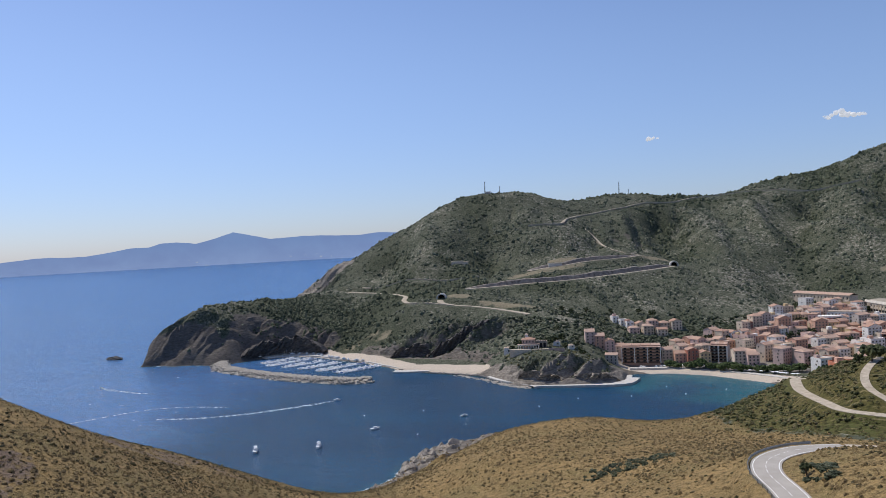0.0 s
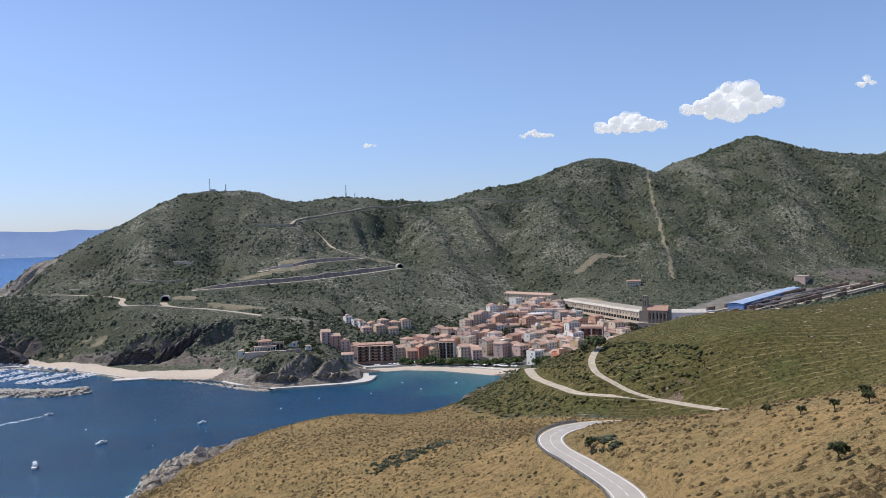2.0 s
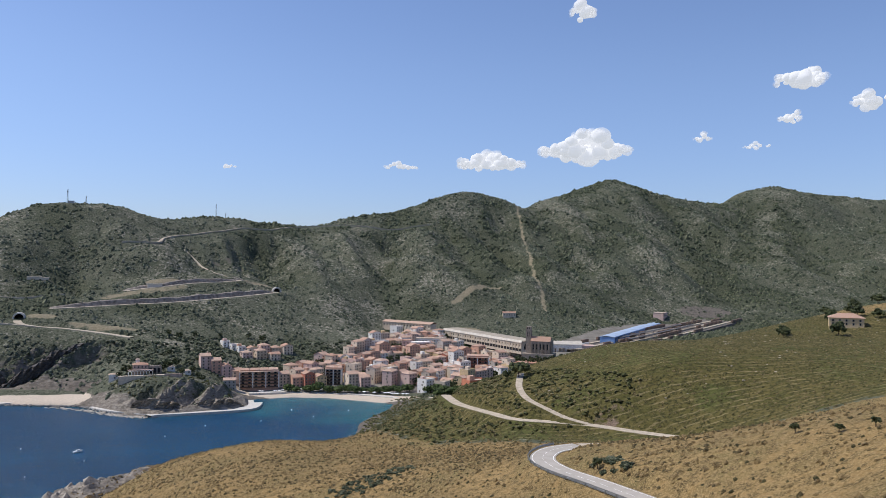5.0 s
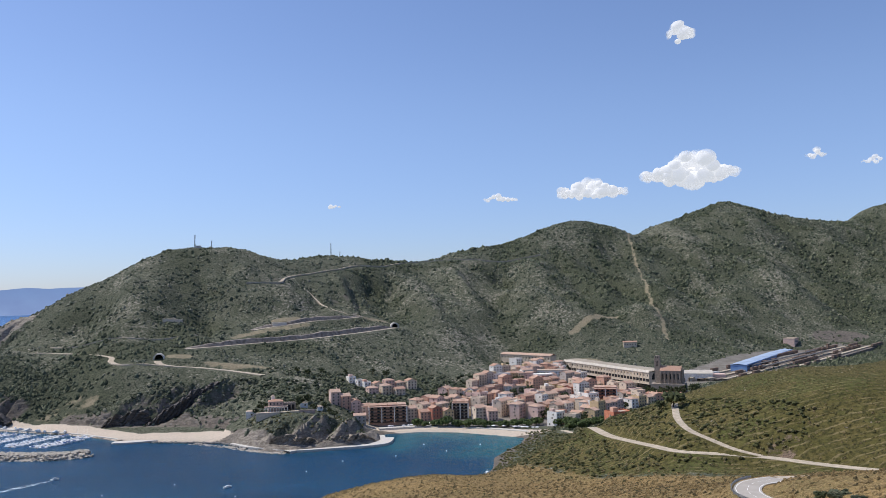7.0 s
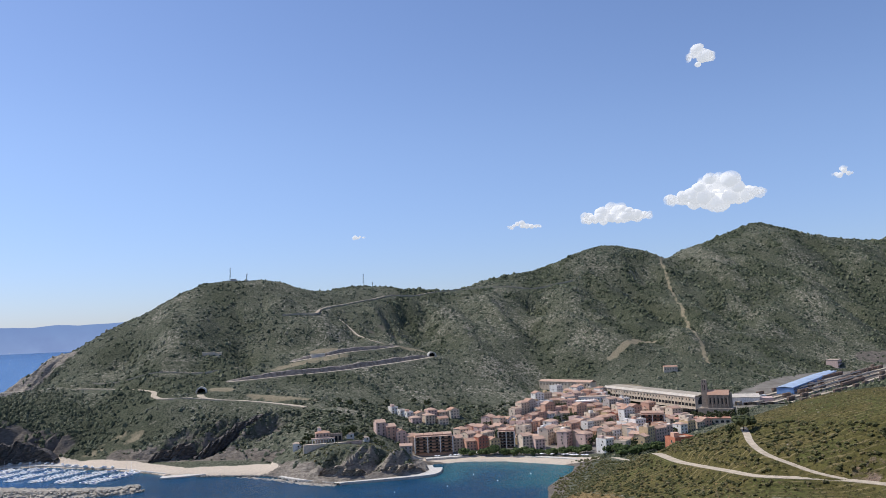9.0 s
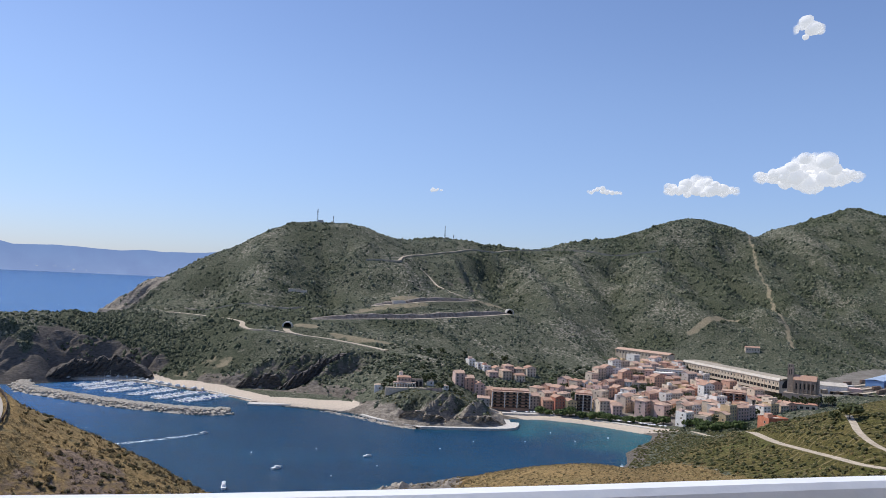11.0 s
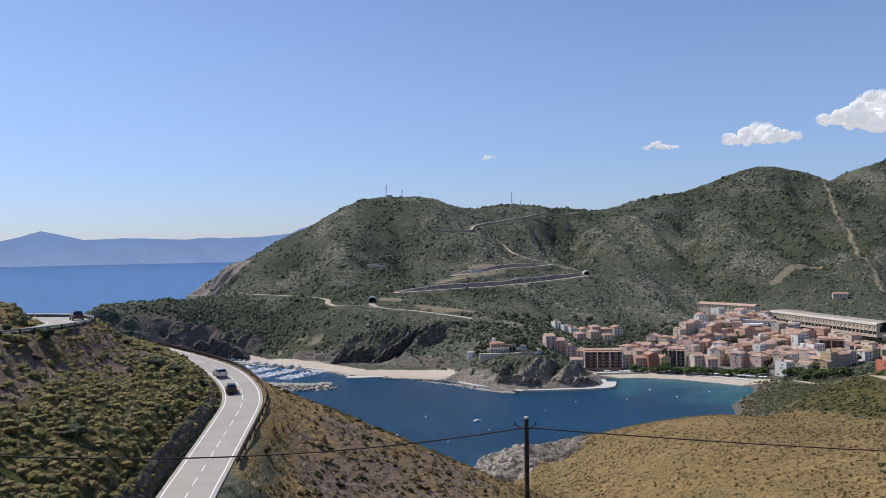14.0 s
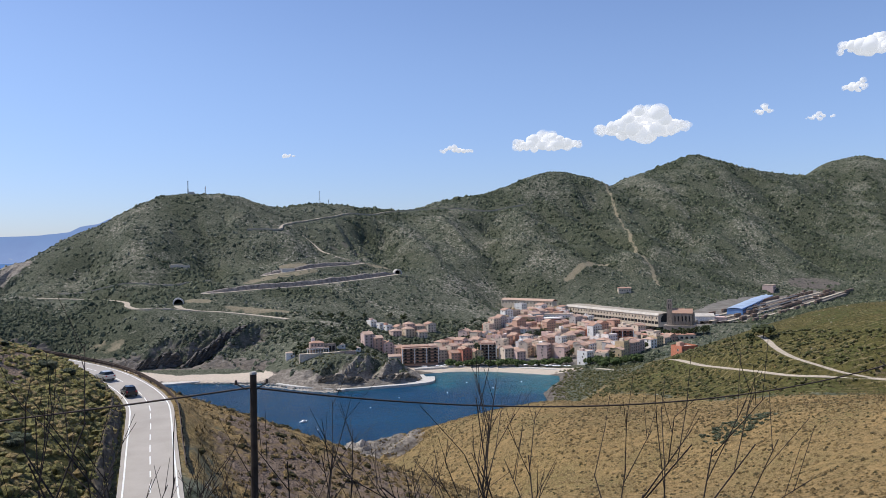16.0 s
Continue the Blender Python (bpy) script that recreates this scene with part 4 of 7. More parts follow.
p = strew(172000, -460, 1750, 640, 1760, 1, far_density)
dark = thick_scrub(p[:, 0], p[:, 1]) + 0.35 * fbm(p[:, 0], p[:, 1], 30, 3, 15) > 0.62
size = rng.uniform(0.8, 2.1, len(p)) * (1 + 0.55 * (rng.uniform(0, 1, len(p)) > 0.82)) * (1 + 0.25 * smooth_step(1150, 1500, p[:, 1]))
scatter("scrub", TINY, p[~dark], size[~dark], M_BUSH, "sage-green scrub dotted over the far hillsides", "scrub", 0.1, (0.75, 1.25))
scatter("scrub", TINY, p[dark], size[dark] * 1.2, M_SHADE_BUSH, "dense dark green scrub in the hollows of the hills", "scrub", 0.1, (0.8, 1.4))
p = strew(26000, -520, 0, 735, 1010, 2, lambda x, y: far_density(x, y) * blob(x, y, -370, 860, 130, 95, -20))
scatter("scrub", TINY, p, rng.uniform(1.0, 2.5, len(p)), M_SHADE_BUSH, "dense dark green scrub on the headland", "scrub", 0.1, (0.8, 1.3), 3)
p = strew(46000, 150, 480, 225, 480, 3, lambda x, y: off_roads(x, y) * covers(x, y)["olive"] * np.where(terrace_rows(x, y) % 1 < 0.72, 0.95, 0.12))
scatter("heather", TINY, p, rng.uniform(0.25, 0.72, len(p)), M_MAQUIS, "low olive-green heather on the terraced slope", "heather", 0.25, (0.7, 1.0), 4)
p = strew(6500, 105, 240, 290, 660, 6, lambda x, y: off_roads(x, y) * (shore_distance(x, y) > 5) * (1 - covers(x, y)["dry"]) * ((x + 0.35 * y < 330) | (y > 480)))
scatter("scrub", CUSHION, p, rng.uniform(0.6, 1.6, len(p)), M_GREEN, "green scrub on the slope above the beach", "scrub", 0.1, (0.7, 1.1), 5)
p = strew(52000, -60, 260, 25, 450, 7, lambda x, y: off_roads(x, y) * covers(x, y)["dry"] * (0.35 + 0.65 * smooth_step(-0.3, 0.3, fbm(x, y, 25, 3, 9))))
half = rng.uniform(0, 1, len(p)) < 0.3
scatter("dry_grass", GRASS, p[half], rng.uniform(0.3, 0.7, half.sum()), M_TUFT, "dry golden grass tufts on the near slope", "dry grass", 0.3, (0.6, 1.0), 6)
scatter("dry_grass", TINY, p[~half], rng.uniform(0.3, 0.8, (~half).sum()), M_TUFT, "golden tussocks of dry grass on the near slope", "dry grass", 0.15, (0.6, 1.1), 16)
p = strew(17000, -60, 260, 25, 450, 8, lambda x, y: off_roads(x, y) * covers(x, y)["dry"] * (0.2 + 0.8 * smooth_step(0.0, 0.4, fbm(x, y, 30, 3, 13))))
scatter("scrub", TINY, p, rng.uniform(0.22, 0.62, len(p)), M_HEATH, "small dark shrubs dotted over dry grass", "scrub", 0.2, (0.7, 1.1), 7)


def left_density(x, y):
    q = np.array([w for w in LOWER_ROAD if w[1] > 40 and w[0] < -40][::-1])
    inside = (x < np.interp(y, q[:, 1], q[:, 0])) & (shore_distance(x, y) > 6)
    return off_roads(x, y, 3.2) * inside * 0.95


p = strew(26000, -135, -20, 8, 175, 9, lambda x, y: left_density(x, y) * (1 - 0.5 * (covers(x, y)["scree"] > 0.4)))
scatter("heather", PAIR, p, rng.uniform(0.45, 0.98, len(p)), M_HEATHER, "dense olive-brown heather on the bank by the road", "heather", 0.35, (0.65, 1.0), 8)
p = strew(260, -135, -20, 8, 175, 10, lambda x, y: left_density(x, y) * (0.25 + 0.75 * (fbm(x, y, 18, 3, 21) > 0.1)))
scatter("scrub", SHRUB, p, rng.uniform(0.7, 1.7, len(p)), M_SHADE_BUSH, "dark green shrubs among the heather", "scrub", 0.1, (0.7, 1.1), 9)
p = strew(22000, -150, -5, 40, 350, 11, lambda x, y: (shore_distance(x, y) > 3) * off_roads(x, y) * 0.85 * (1 - left_density(x, y)))
scatter("dry_grass", GRASS, p, rng.uniform(0.3, 0.85, len(p)), M_TUFT, "dry brown grass on the seaward spur", "dry grass", 0.3, (0.6, 1.0), 10)
p = strew(2600, -150, -5, 40, 350, 12, lambda x, y: (shore_distance(x, y) > 3) * off_roads(x, y) * (1 - left_density(x, y)) * (0.15 + 0.85 * (fbm(x, y, 22, 3, 33) > 0.1)))
scatter("scrub", CUSHION, p, rng.uniform(0.3, 0.9, len(p)), M_HEATH, "dark shrubs on the seaward spur", "scrub", 0.1, (0.7, 1.1), 11)
p = strew(420, -60, 40, 350, 450, 15, lambda x, y: blob(x, y, -16, 398, 32, 40) * (shore_distance(x, y) > 0) * (shore_distance(x, y) < 30))
scatter("boulders", [ball(1, 0.42, 190 + k, 0.9) for k in range(5)], p, rng.uniform(1.0, 3.4, len(p)), plain("pale_shore_rock", (0.33, 0.29, 0.24), 0.95, 0.1, vary=0.45, scale=0.5), "pale jagged rocks on the near point", "rocks", 0.25, (0.7, 1.3), 13)
p = strew(700, -60, 140, 340, 470, 14, lambda x, y: (shore_distance(x, y) > 0) * (shore_distance(x, y) < 16))
scatter("boulders", [ball(1, 0.35, 90 + k, 0.8) for k in range(4)], p, rng.uniform(0.5, 2.2, len(p)), plain("shore_rock", (0.26, 0.235, 0.205), 0.95, 0.1, vary=0.4, scale=0.6), "grey broken rocks along the near shore", "rocks", 0.2, (0.7, 1.2), 12)


def tree(label, trunk, spread_, clumps, seed, flat=0.7, category="tree", material=None, group=""):
    """A small tree: tapered trunk, limbs and a crown of many leaf clumps."""
    rng = np.random.default_rng(seed)
    t = thing("tree", label, category, group)
    bm = bmesh.new()
    lean = rng.uniform(-0.12, 0.12, 2) * trunk
    top = Vector((lean[0], lean[1], trunk))
    rod(bm, (0, 0, -0.4), top * 0.6, 0.11 * trunk ** 0.6, 0.08 * trunk ** 0.6, 7)
    for k in range(5):
        a = k * 1.256 + rng.uniform(-0.4, 0.4)
        rod(bm, top * rng.uniform(0.5, 0.62), top * 0.9 + Vector((math.cos(a), math.sin(a), rng.uniform(0.1, 0.4))) * spread_ * 0.6, 0.06 * trunk ** 0.6, 0.025, 5)
    part("trunk", bm, M_BARK, t)
    vs, fs, n = [], [], 0
    for k in range(clumps):
        v, f = ball(1, 0.4, seed * 77 + k)
        a, r, h = rng.uniform(0, 6.28), rng.uniform(0, 1) ** 0.6, rng.uniform(-0.5, 1)
        v = v * rng.uniform(0.14, 0.3) * spread_ + [lean[0] + spread_ * r * math.cos(a), lean[1] + spread_ * r * math.sin(a), trunk * 1.02 + spread_ * flat * h * (1 - 0.6 * r * r)]
        vs.append(v), fs.append(f + n)
        n += len(v)
    crown = new("crown", mesh_of("crown", np.concatenate(vs), np.concatenate(fs), material or M_PINE))
    crown.parent = t
    return t


def ground_at(x, y):
    return float(surface(np.array([float(x)]), np.array([float(y)]))[0])


def plant(t, places, seed=0, smallest=0.8, largest=1.2):
    """Copies of a tree at places in plan; the first one is moved to the first place."""
    rng = np.random.default_rng(seed)
    for k, (x, y) in enumerate(places):
        m = pose(x, y, ground_at(x, y), 0, 0, rng.uniform(0, 360))
        s = rng.uniform(smallest, largest)
        o = t if k == 0 else copy_thing(t, m)
        o.matrix_basis = m
        o.scale = (s, s, s * rng.uniform(0.9, 1.1))


plant(tree("spreading umbrella pine beside the gravel track", 5.0, 5.2, 60, 3, 0.42), [(191, 361)], 1, 1.0, 1.01)
p = strew(300, 82, 116, 222, 244, 41, lambda x, y: blob(x, y, 97, 233, 15, 8, 20))
scatter("scrub", SHRUB, p, rng.uniform(0.5, 1.3, len(p)), M_SHADE_BUSH, "thicket of dark shrubs in the dry grass", "scrub", 0.1, (0.7, 1.1), 17)
p = strew(60, 133, 146, 148, 168, 42, lambda x, y: off_roads(x, y) * blob(x, y, 141, 157, 5, 7))
scatter("scrub", SHRUB, p, rng.uniform(0.7, 1.5, len(p)), M_SHADE_BUSH, "dark green shrubs inside the hairpin bend", "scrub", 0.1, (0.7, 1.1), 18)
p = strew(330, 200, 420, 270, 400, 43, lambda x, y: covers(x, y)["olive"] * (fbm(x, y * 3, 40, 3, 27) > 0.05))
scatter("stones", [ball(1, 0.35, 130 + k, 0.7) for k in range(3)], p, rng.uniform(0.25, 0.7, len(p)), plain("pale_wall_stone", (0.34, 0.29, 0.22), 0.95, 0.1, vary=0.2), "pale stones of old terrace walls", "stones", 0.1, (0.6, 1.0), 19)
plant(tree("small holm oak behind the umbrella pine", 2.6, 2.6, 34, 4), [(187, 366), (194, 370)], 2)
small_tree = tree("small round cork oak on the dry slope", 1.4, 1.05, 40, 5, 0.6, group="trees along the dry slope")
plant(small_tree, [(164, 124), (165, 113.5), (168, 108), (171, 103), (174, 109), (176, 100), (171, 91), (172, 86), (170, 78), (177, 92), (180, 86), (183, 95), (139, 160), (160, 61), (150, 76), (186, 78)], 3, 0.75, 1.25)
hill_tree = tree("dark round oak on the hill crest", 2.4, 2.8, 45, 6, 0.75, group="trees by the hill house")
plant(hill_tree, [(352, 372), (421, 377), (429, 370), (440, 380), (452, 392), (466, 400), (478, 412), (460, 372), (490, 400), (358, 378), (398, 386), (405, 398), (412, 404), (420, 392), (430, 410), (445, 420), (436, 438), (455, 434), (470, 452), (480, 440), (372, 352), (345, 362)], 4, 0.8, 1.5)
p = strew(620, -60, 70, 640, 735, 21, lambda x, y: blob(x, y, 5, 682, 62, 30, -4) * (shore_distance(x, y) > 13) * (fbm(x, y, 16, 3, 19) > -0.25))
scatter("scrub", CUSHION, p, rng.uniform(0.6, 1.7, len(p)), M_GREEN, "green shrubs over the villa's headland", "scrub", 0.1, (0.7, 1.1), 23)
p = strew(1500, -260, -60, 745, 850, 22, lambda x, y: blob(x, y, -150, 795, 95, 38, 8) * (land_smooth(x, y) > 9) * (fbm(x, y, 14, 3, 29) > -0.05))
scatter("scrub", CUSHION, p, rng.uniform(0.8, 2.0, len(p)), M_SHADE_BUSH, "dark green shrubs between the slanting rocks", "scrub", 0.1, (0.7, 1.1), 24)
M_PLANE = leaf_material("plane_leaves", (0.04, 0.062, 0.018), (0.095, 0.125, 0.04))
plane_tree = tree("leafy plane tree on the seafront", 3.4, 4.4, 60, 7, 0.65, material=M_PLANE, group="seafront trees")
plant(plane_tree, [(96 + 6.4 * k + (k % 3) * 1.1, 716 - 2.1 * k - (k % 2) * 3) for k in range(17)] + [(215, 668), (222, 661), (226, 650), (232, 645), (238, 655), (218, 640), (228, 634), (240, 640), (246, 632)], 5, 0.8, 1.25)
garden_tree = tree("dark cypress-like garden tree among houses", 3.5, 2.6, 40, 8, 1.2, group="town trees")
plant(garden_tree, [(-48, 708), (-42, 712), (-36, 711), (-16, 722), (-8, 716), (2, 712), (12, 716), (18, 706), (-28, 712), (-20, 716), (-12, 712), (-33, 720), (5, 700), (22, 690), (-2, 730), (14, 760), (-14, 770), (115, 800), (122, 806), (130, 812), (125, 796), (138, 800), (150, 812), (285, 905), (292, 912), (315, 925), (242, 985), (236, 992), (340, 742), (346, 736), (335, 748), (300, 716), (308, 724), (250, 690), (180, 745), (205, 812), (30, 870), (5, 860), (-20, 850), (-8, 838), (60, 880), (75, 872), (160, 770), (172, 800), (196, 770), (215, 745), (230, 720), (242, 760), (262, 735), (270, 790), (255, 830), (230, 850), (285, 830), (300, 800), (318, 770), (225, 890), (245, 935), (275, 870), (140, 775), (152, 755), (205, 690), (212, 712), (240, 672), (262, 690), (282, 705), (320, 735), (110, 765), (126, 770)], 6, 0.8, 1.5)


# ---- cuttings and roads of the far hills ----
def shelf_road(name, line, half, label, wall=0.0, lift=0.55):
    c = curve(line, 6.0)
    z = surface(c[:, 0], c[:, 1])
    c[:, 2] = np.convolve(np.pad(z, 2, mode="edge"), np.ones(5) / 5, "valid") + lift
    ob = ribbon(name, [tuple(q) for q in c], (-half, half), 0.0, M_DUST, 6.0, thick=2.5)
    tagged(ob, label, "road", kind="structure")
    if wall:
        d = np.gradient(c[:, :2], axis=0)
        d /= np.hypot(d[:, 0], d[:, 1])[:, None]
        side = np.stack([-d[:, 1], d[:, 0]], -1)
        rows = []
        for o, h in ((half, 0.0), (half + 1.0, wall * 0.55), (half + 2.2, wall), (half + 6, wall + 0.6), (half + 7, wall - 6)):
            hh = h * (0.75 + 0.5 * fbm(c[:, 0], c[:, 1], 25, 3, 6)) * np.minimum(1, np.minimum(np.arange(len(c)), np.arange(len(c))[::-1]) / 4.0)
            rows.append(np.c_[c[:, :2] + side * o + 0.9 * fbm(c[:, :1] * 1.0, c[:, 1:2] + 37 * o, 14, 3, 2), c[:, 2] + hh])
        v = np.concatenate(rows)
        i = np.arange(len(v)).reshape(len(rows), len(c))
        f = np.stack([i[:-1, :-1], i[:-1, 1:], i[1:, 1:], i[1:, :-1]], -1).reshape(-1, 4)
        tagged(new("retaining_wall", mesh_of("retaining_wall", v, f[:, ::-1], M_CUTROCK)), "dark grey rock cutting above the hill road", "rock cutting", kind="structure")
    return ob


M_CUTROCK = plain("dark_cut_rock", (0.24, 0.21, 0.18), 0.95, 0.1, vary=0.45, scale=0.3)
shelf_road("road", ROAD_SOUTH[:4] + [(-226, 898, 56), (-212, 877, 54), (-192, 866, 53), (-166, 862, 52), (-150, 860, 51)], 3.0, "pale coast road round the headland")
shelf_road("road", TUNNEL_ROAD, 3.8, "pale road from the tunnel down to the town")
shelf_road("road", CUT_LOW, 4.0, "hill road on a shelf below a dark cutting", 6.5)
shelf_road("road", CUT_HIGH, 3.5, "upper works road on a shelf", 5.0)
shelf_road("road", SADDLE_ROAD, 2.3, "narrow dirt road across the hillside", 0.0, 0.95)
shelf_road("road", [(-330, 1012, 70), (-270, 985, 73), (-223, 971, 76), (-147, 973, 80)], 1.6, "narrow dirt road on the lower hillside")
shelf_road("road", [(52, 1094, 94), (13, 1106, 105), (-11, 1153, 125), (-40, 1190, 145)], 1.5, "dirt track climbing the hillside")


def tunnel(x, y, z, turn, width, label):
    """A tunnel mouth: a stone arch with a dark bore behind it."""
    t = thing("tunnel_portal", label, "tunnel", at=(x, y, z), turn=radians(turn))
    bm = bmesh.new()
    inner, outer = [], []
    for k in range(13):
        a = math.pi * k / 12
        inner.append((math.cos(a) * width / 2, math.sin(a) * width / 2 + width * 0.18))
        outer.append((math.cos(a) * width * 0.66, math.sin(a) * width * 0.66 + width * 0.18))
    inner = [(width / 2, 0)] + inner + [(-width / 2, 0)]
    outer = [(width * 0.66, 0)] + outer + [(-width * 0.66, 0)]
    grid = [[bm.verts.new((u, d, w)) for u, w in ring] for ring, d in ((inner, -1), (outer, -1), (outer, 6), (inner, 6))]
    for r in range(4):
        for k in range(len(inner) - 1):
            bm.faces.new((grid[r][k], grid[r][k + 1], grid[(r + 1) % 4][k + 1], grid[(r + 1) % 4][k]))
    part("arch", bm, M_CONCRETE, t, "pale stone arch")
    # A near-black sheet across the bore holds the shade of its depth.
    bm = bmesh.new()
    bm.faces.new([bm.verts.new((u, 5.5, w)) for u, w in inner])
    part("bore", bm, plain("dark_bore", (0.01, 0.01, 0.011), 1.0, 0.0), t, "dark tunnel bore")
    return t


tunnel(-171, 881, 57.5, 8, 9.0, "road tunnel mouth with a pale stone arch")
tunnel(97, 1080, 77.5, 12, 9.0, "railway tunnel mouth in a pale concrete arch")


# ---- harbour ----
BREAKWATER = [(-398, 758, 2.4), (-379, 727, 2.6), (-342, 703, 2.6), (-300, 684, 2.6), (-262, 668, 2.4), (-220, 657, 2.2), (-188, 653, 2.0), (-175, 659, 1.8)]
bw = curve(BREAKWATER, 4.0)
side = np.gradient(bw[:, :2], axis=0)
side = np.stack([-side[:, 1], side[:, 0]], -1) / np.hypot(side[:, 0], side[:, 1])[:, None]
rows = [np.c_[bw[:, :2] + side * o, bw[:, 2] * 0 + h] for o, h in ((-15, -2.5), (-6, 3.0), (4, 3.2), (11, -2.5))]
v = np.concatenate(rows)
i = np.arange(len(v)).reshape(4, len(bw))
f = np.stack([i[:-1, :-1], i[:-1, 1:], i[1:, 1:], i[1:, :-1]], -1).reshape(-1, 4)
breakwater = tagged(new("breakwater", mesh_of("breakwater", v, f[:, ::-1], M_BOULDER)), "long breakwater of piled pale boulders", "breakwater")
rng = np.random.default_rng(31)
k = rng.integers(0, len(bw), 2600)
o = rng.normal(-1.8, 4.8, 2600).clip(-13.5, 9.5)
h = np.where(o < -5, 3.7 - (-5 - o) * 0.55, np.where(o > 3.5, 3.8 - (o - 3.5) * 0.8, 3.9))
p = np.c_[bw[k, :2] + side[k] * o[:, None] + rng.normal(0, 1.2, (2600, 2)), h - 0.6]
ROCKS = [ball(1, 0.28, 60 + q, 0.85) for q in range(5)]
scatter("boulders", ROCKS, p, rng.uniform(0.9, 2.1, len(p)), M_BOULDER, "pale boulders piled on the breakwater", "boulders", 0.0, (0.7, 1.1), 32)
p = np.concatenate([np.c_[np.linspace(a[0], b[0], 60) + rng.normal(0, 1.2, 60), np.linspace(a[1], b[1], 60) + rng.normal(0, 1.2, 60), np.full(60, 0.3)] for a, b in (((-135, 703), (-100, 694)), ((-100, 694), (-74, 686)), ((-74, 686), (-40, 650)))])
scatter("boulders", ROCKS, p, rng.uniform(0.6, 1.5, len(p)), plain("grey_rubble", (0.22, 0.21, 0.19), 0.95, 0.1, vary=0.3, scale=0.6), "grey rubble along the sand spit", "boulders", 0.0, (0.7, 1.1), 33)


p = np.concatenate([np.c_[np.linspace(a[0], b[0], n) + rng.normal(0, 2.2, n), np.linspace(a[1], b[1], n) + rng.normal(0, 2.2, n), np.full(n, 0.1)] for a, b, n in (((-98, 690), (-66, 668), 45), ((-66, 668), (-40, 644), 90), ((-40, 644), (-18, 629), 80))])
scatter("boulders", ROCKS, p, rng.uniform(0.5, 1.9, len(p)), plain("pale_reef_rock", (0.36, 0.32, 0.27), 0.9, 0.2, vary=0.35, scale=0.6), "pale reef rocks awash off the headland", "boulders", 0.1, (0.35, 0.7), 34)


def quay(name, line, half, top, label, material=None, step=4.0):
    c = [(x, y, top) for x, y in line]
    return tagged(ribbon(name, c, (-half, half), 0.0, material or M_CONCRETE, step, thick=top + 1.5), label, "quay", kind="structure")


quay("pavement", [(-366, 801), (-335, 815), (-302, 810), (-262, 789), (-219, 766), (-189, 744), (-165, 725)], 5.5, 1.7, "pale concrete harbour quay")
quay("pavement", [(-168, 706), (-150, 707), (-128, 714)], 5.0, 1.3, "pale concrete landing at the end of the sand")
quay("pavement", [(-62, 677), (-48, 660), (-30, 648), (-12, 637), (20, 640), (46, 645), (58, 652), (62, 664), (62, 684)], 3.0, 1.6, "pale walkway round the foot of the headland")
quay("pavement", [(-14, 629), (-8, 634), (0, 634), (25, 637), (50, 641), (64, 648), (69, 670)], 3.6, 1.9, "pale concrete jetty along the headland")
quay("pavement", [(61, 712), (98, 714), (130, 704), (160, 687), (186, 668), (206, 652)], 3.0, 3.0, "pale stone promenade behind the beach")


def boat_mesh(length, beam, height, seed=0):
    """A hull: pointed bow, flared sides, flat transom."""
    bm = bmesh.new()
    rings = []
    for s, w, z in ((-0.5, 0.8, 0.0), (-0.2, 1.0, 0.0), (0.15, 0.92, 0.05), (0.36, 0.55, 0.14), (0.5, 0.03, 0.28)):
        y = s * length
        rings.append([bm.verts.new(q) for q in ((-w * beam / 2, y, height * (1 + z)), (-w * beam * 0.36, y * 0.97, -0.25), (w * beam * 0.36, y * 0.97, -0.25), (w * beam / 2, y, height * (1 + z)))])
    for a, b in zip(rings[:-1], rings[1:]):
        for k in range(4):
            bm.faces.new((a[k], a[(k + 1) % 4], b[(k + 1) % 4], b[k]))
    bm.faces.new(rings[0][::-1])
    bm.faces.new(rings[-1])
    bmesh.ops.recalc_face_normals(bm, faces=bm.faces)
    return bm


def motor_boat(label, length, at, turn, fly=False, group=""):
    t = thing("motor_boat", label, "boat", group, at, radians(turn))
    beam, h = length * 0.34, length * 0.12
    part("hull", boat_mesh(length, beam, h), M_WHITE, t)
    bm = bmesh.new()
    box(bm, -beam * 0.34, beam * 0.34, -length * 0.2, length * 0.18, h * 0.95, h * 2.0, 0.12)
    part("cabin", bm, M_WHITE, t)
    bm = bmesh.new()
    box(bm, -beam * 0.35, beam * 0.35, -length * 0.12, length * 0.185, h * 1.45, h * 1.85, 0.05)
    part("windscreen", bm, M_DARKGLASS, t, "dark tinted glass")
    if fly:
        bm = bmesh.new()
        for sx in (-1, 1):
            for sy in (-0.16, 0.02):
                rod(bm, (sx * beam * 0.28, length * sy, h * 1.95), (sx * beam * 0.28, length * sy, h * 3.0), 0.05)
        box(bm, -beam * 0.36, beam * 0.36, -length * 0.22, length * 0.08, h * 3.0, h * 3.15, 0.05)
        part("bimini", bm, M_WHITE, t, "pale sun canopy")
        bm = bmesh.new()
        rod(bm, (0, -length * 0.1, h * 3.1), (0, -length * 0.1, h * 4.6), 0.05, 0.03)
        part("mast", bm, M_WHITE, t)
    return t


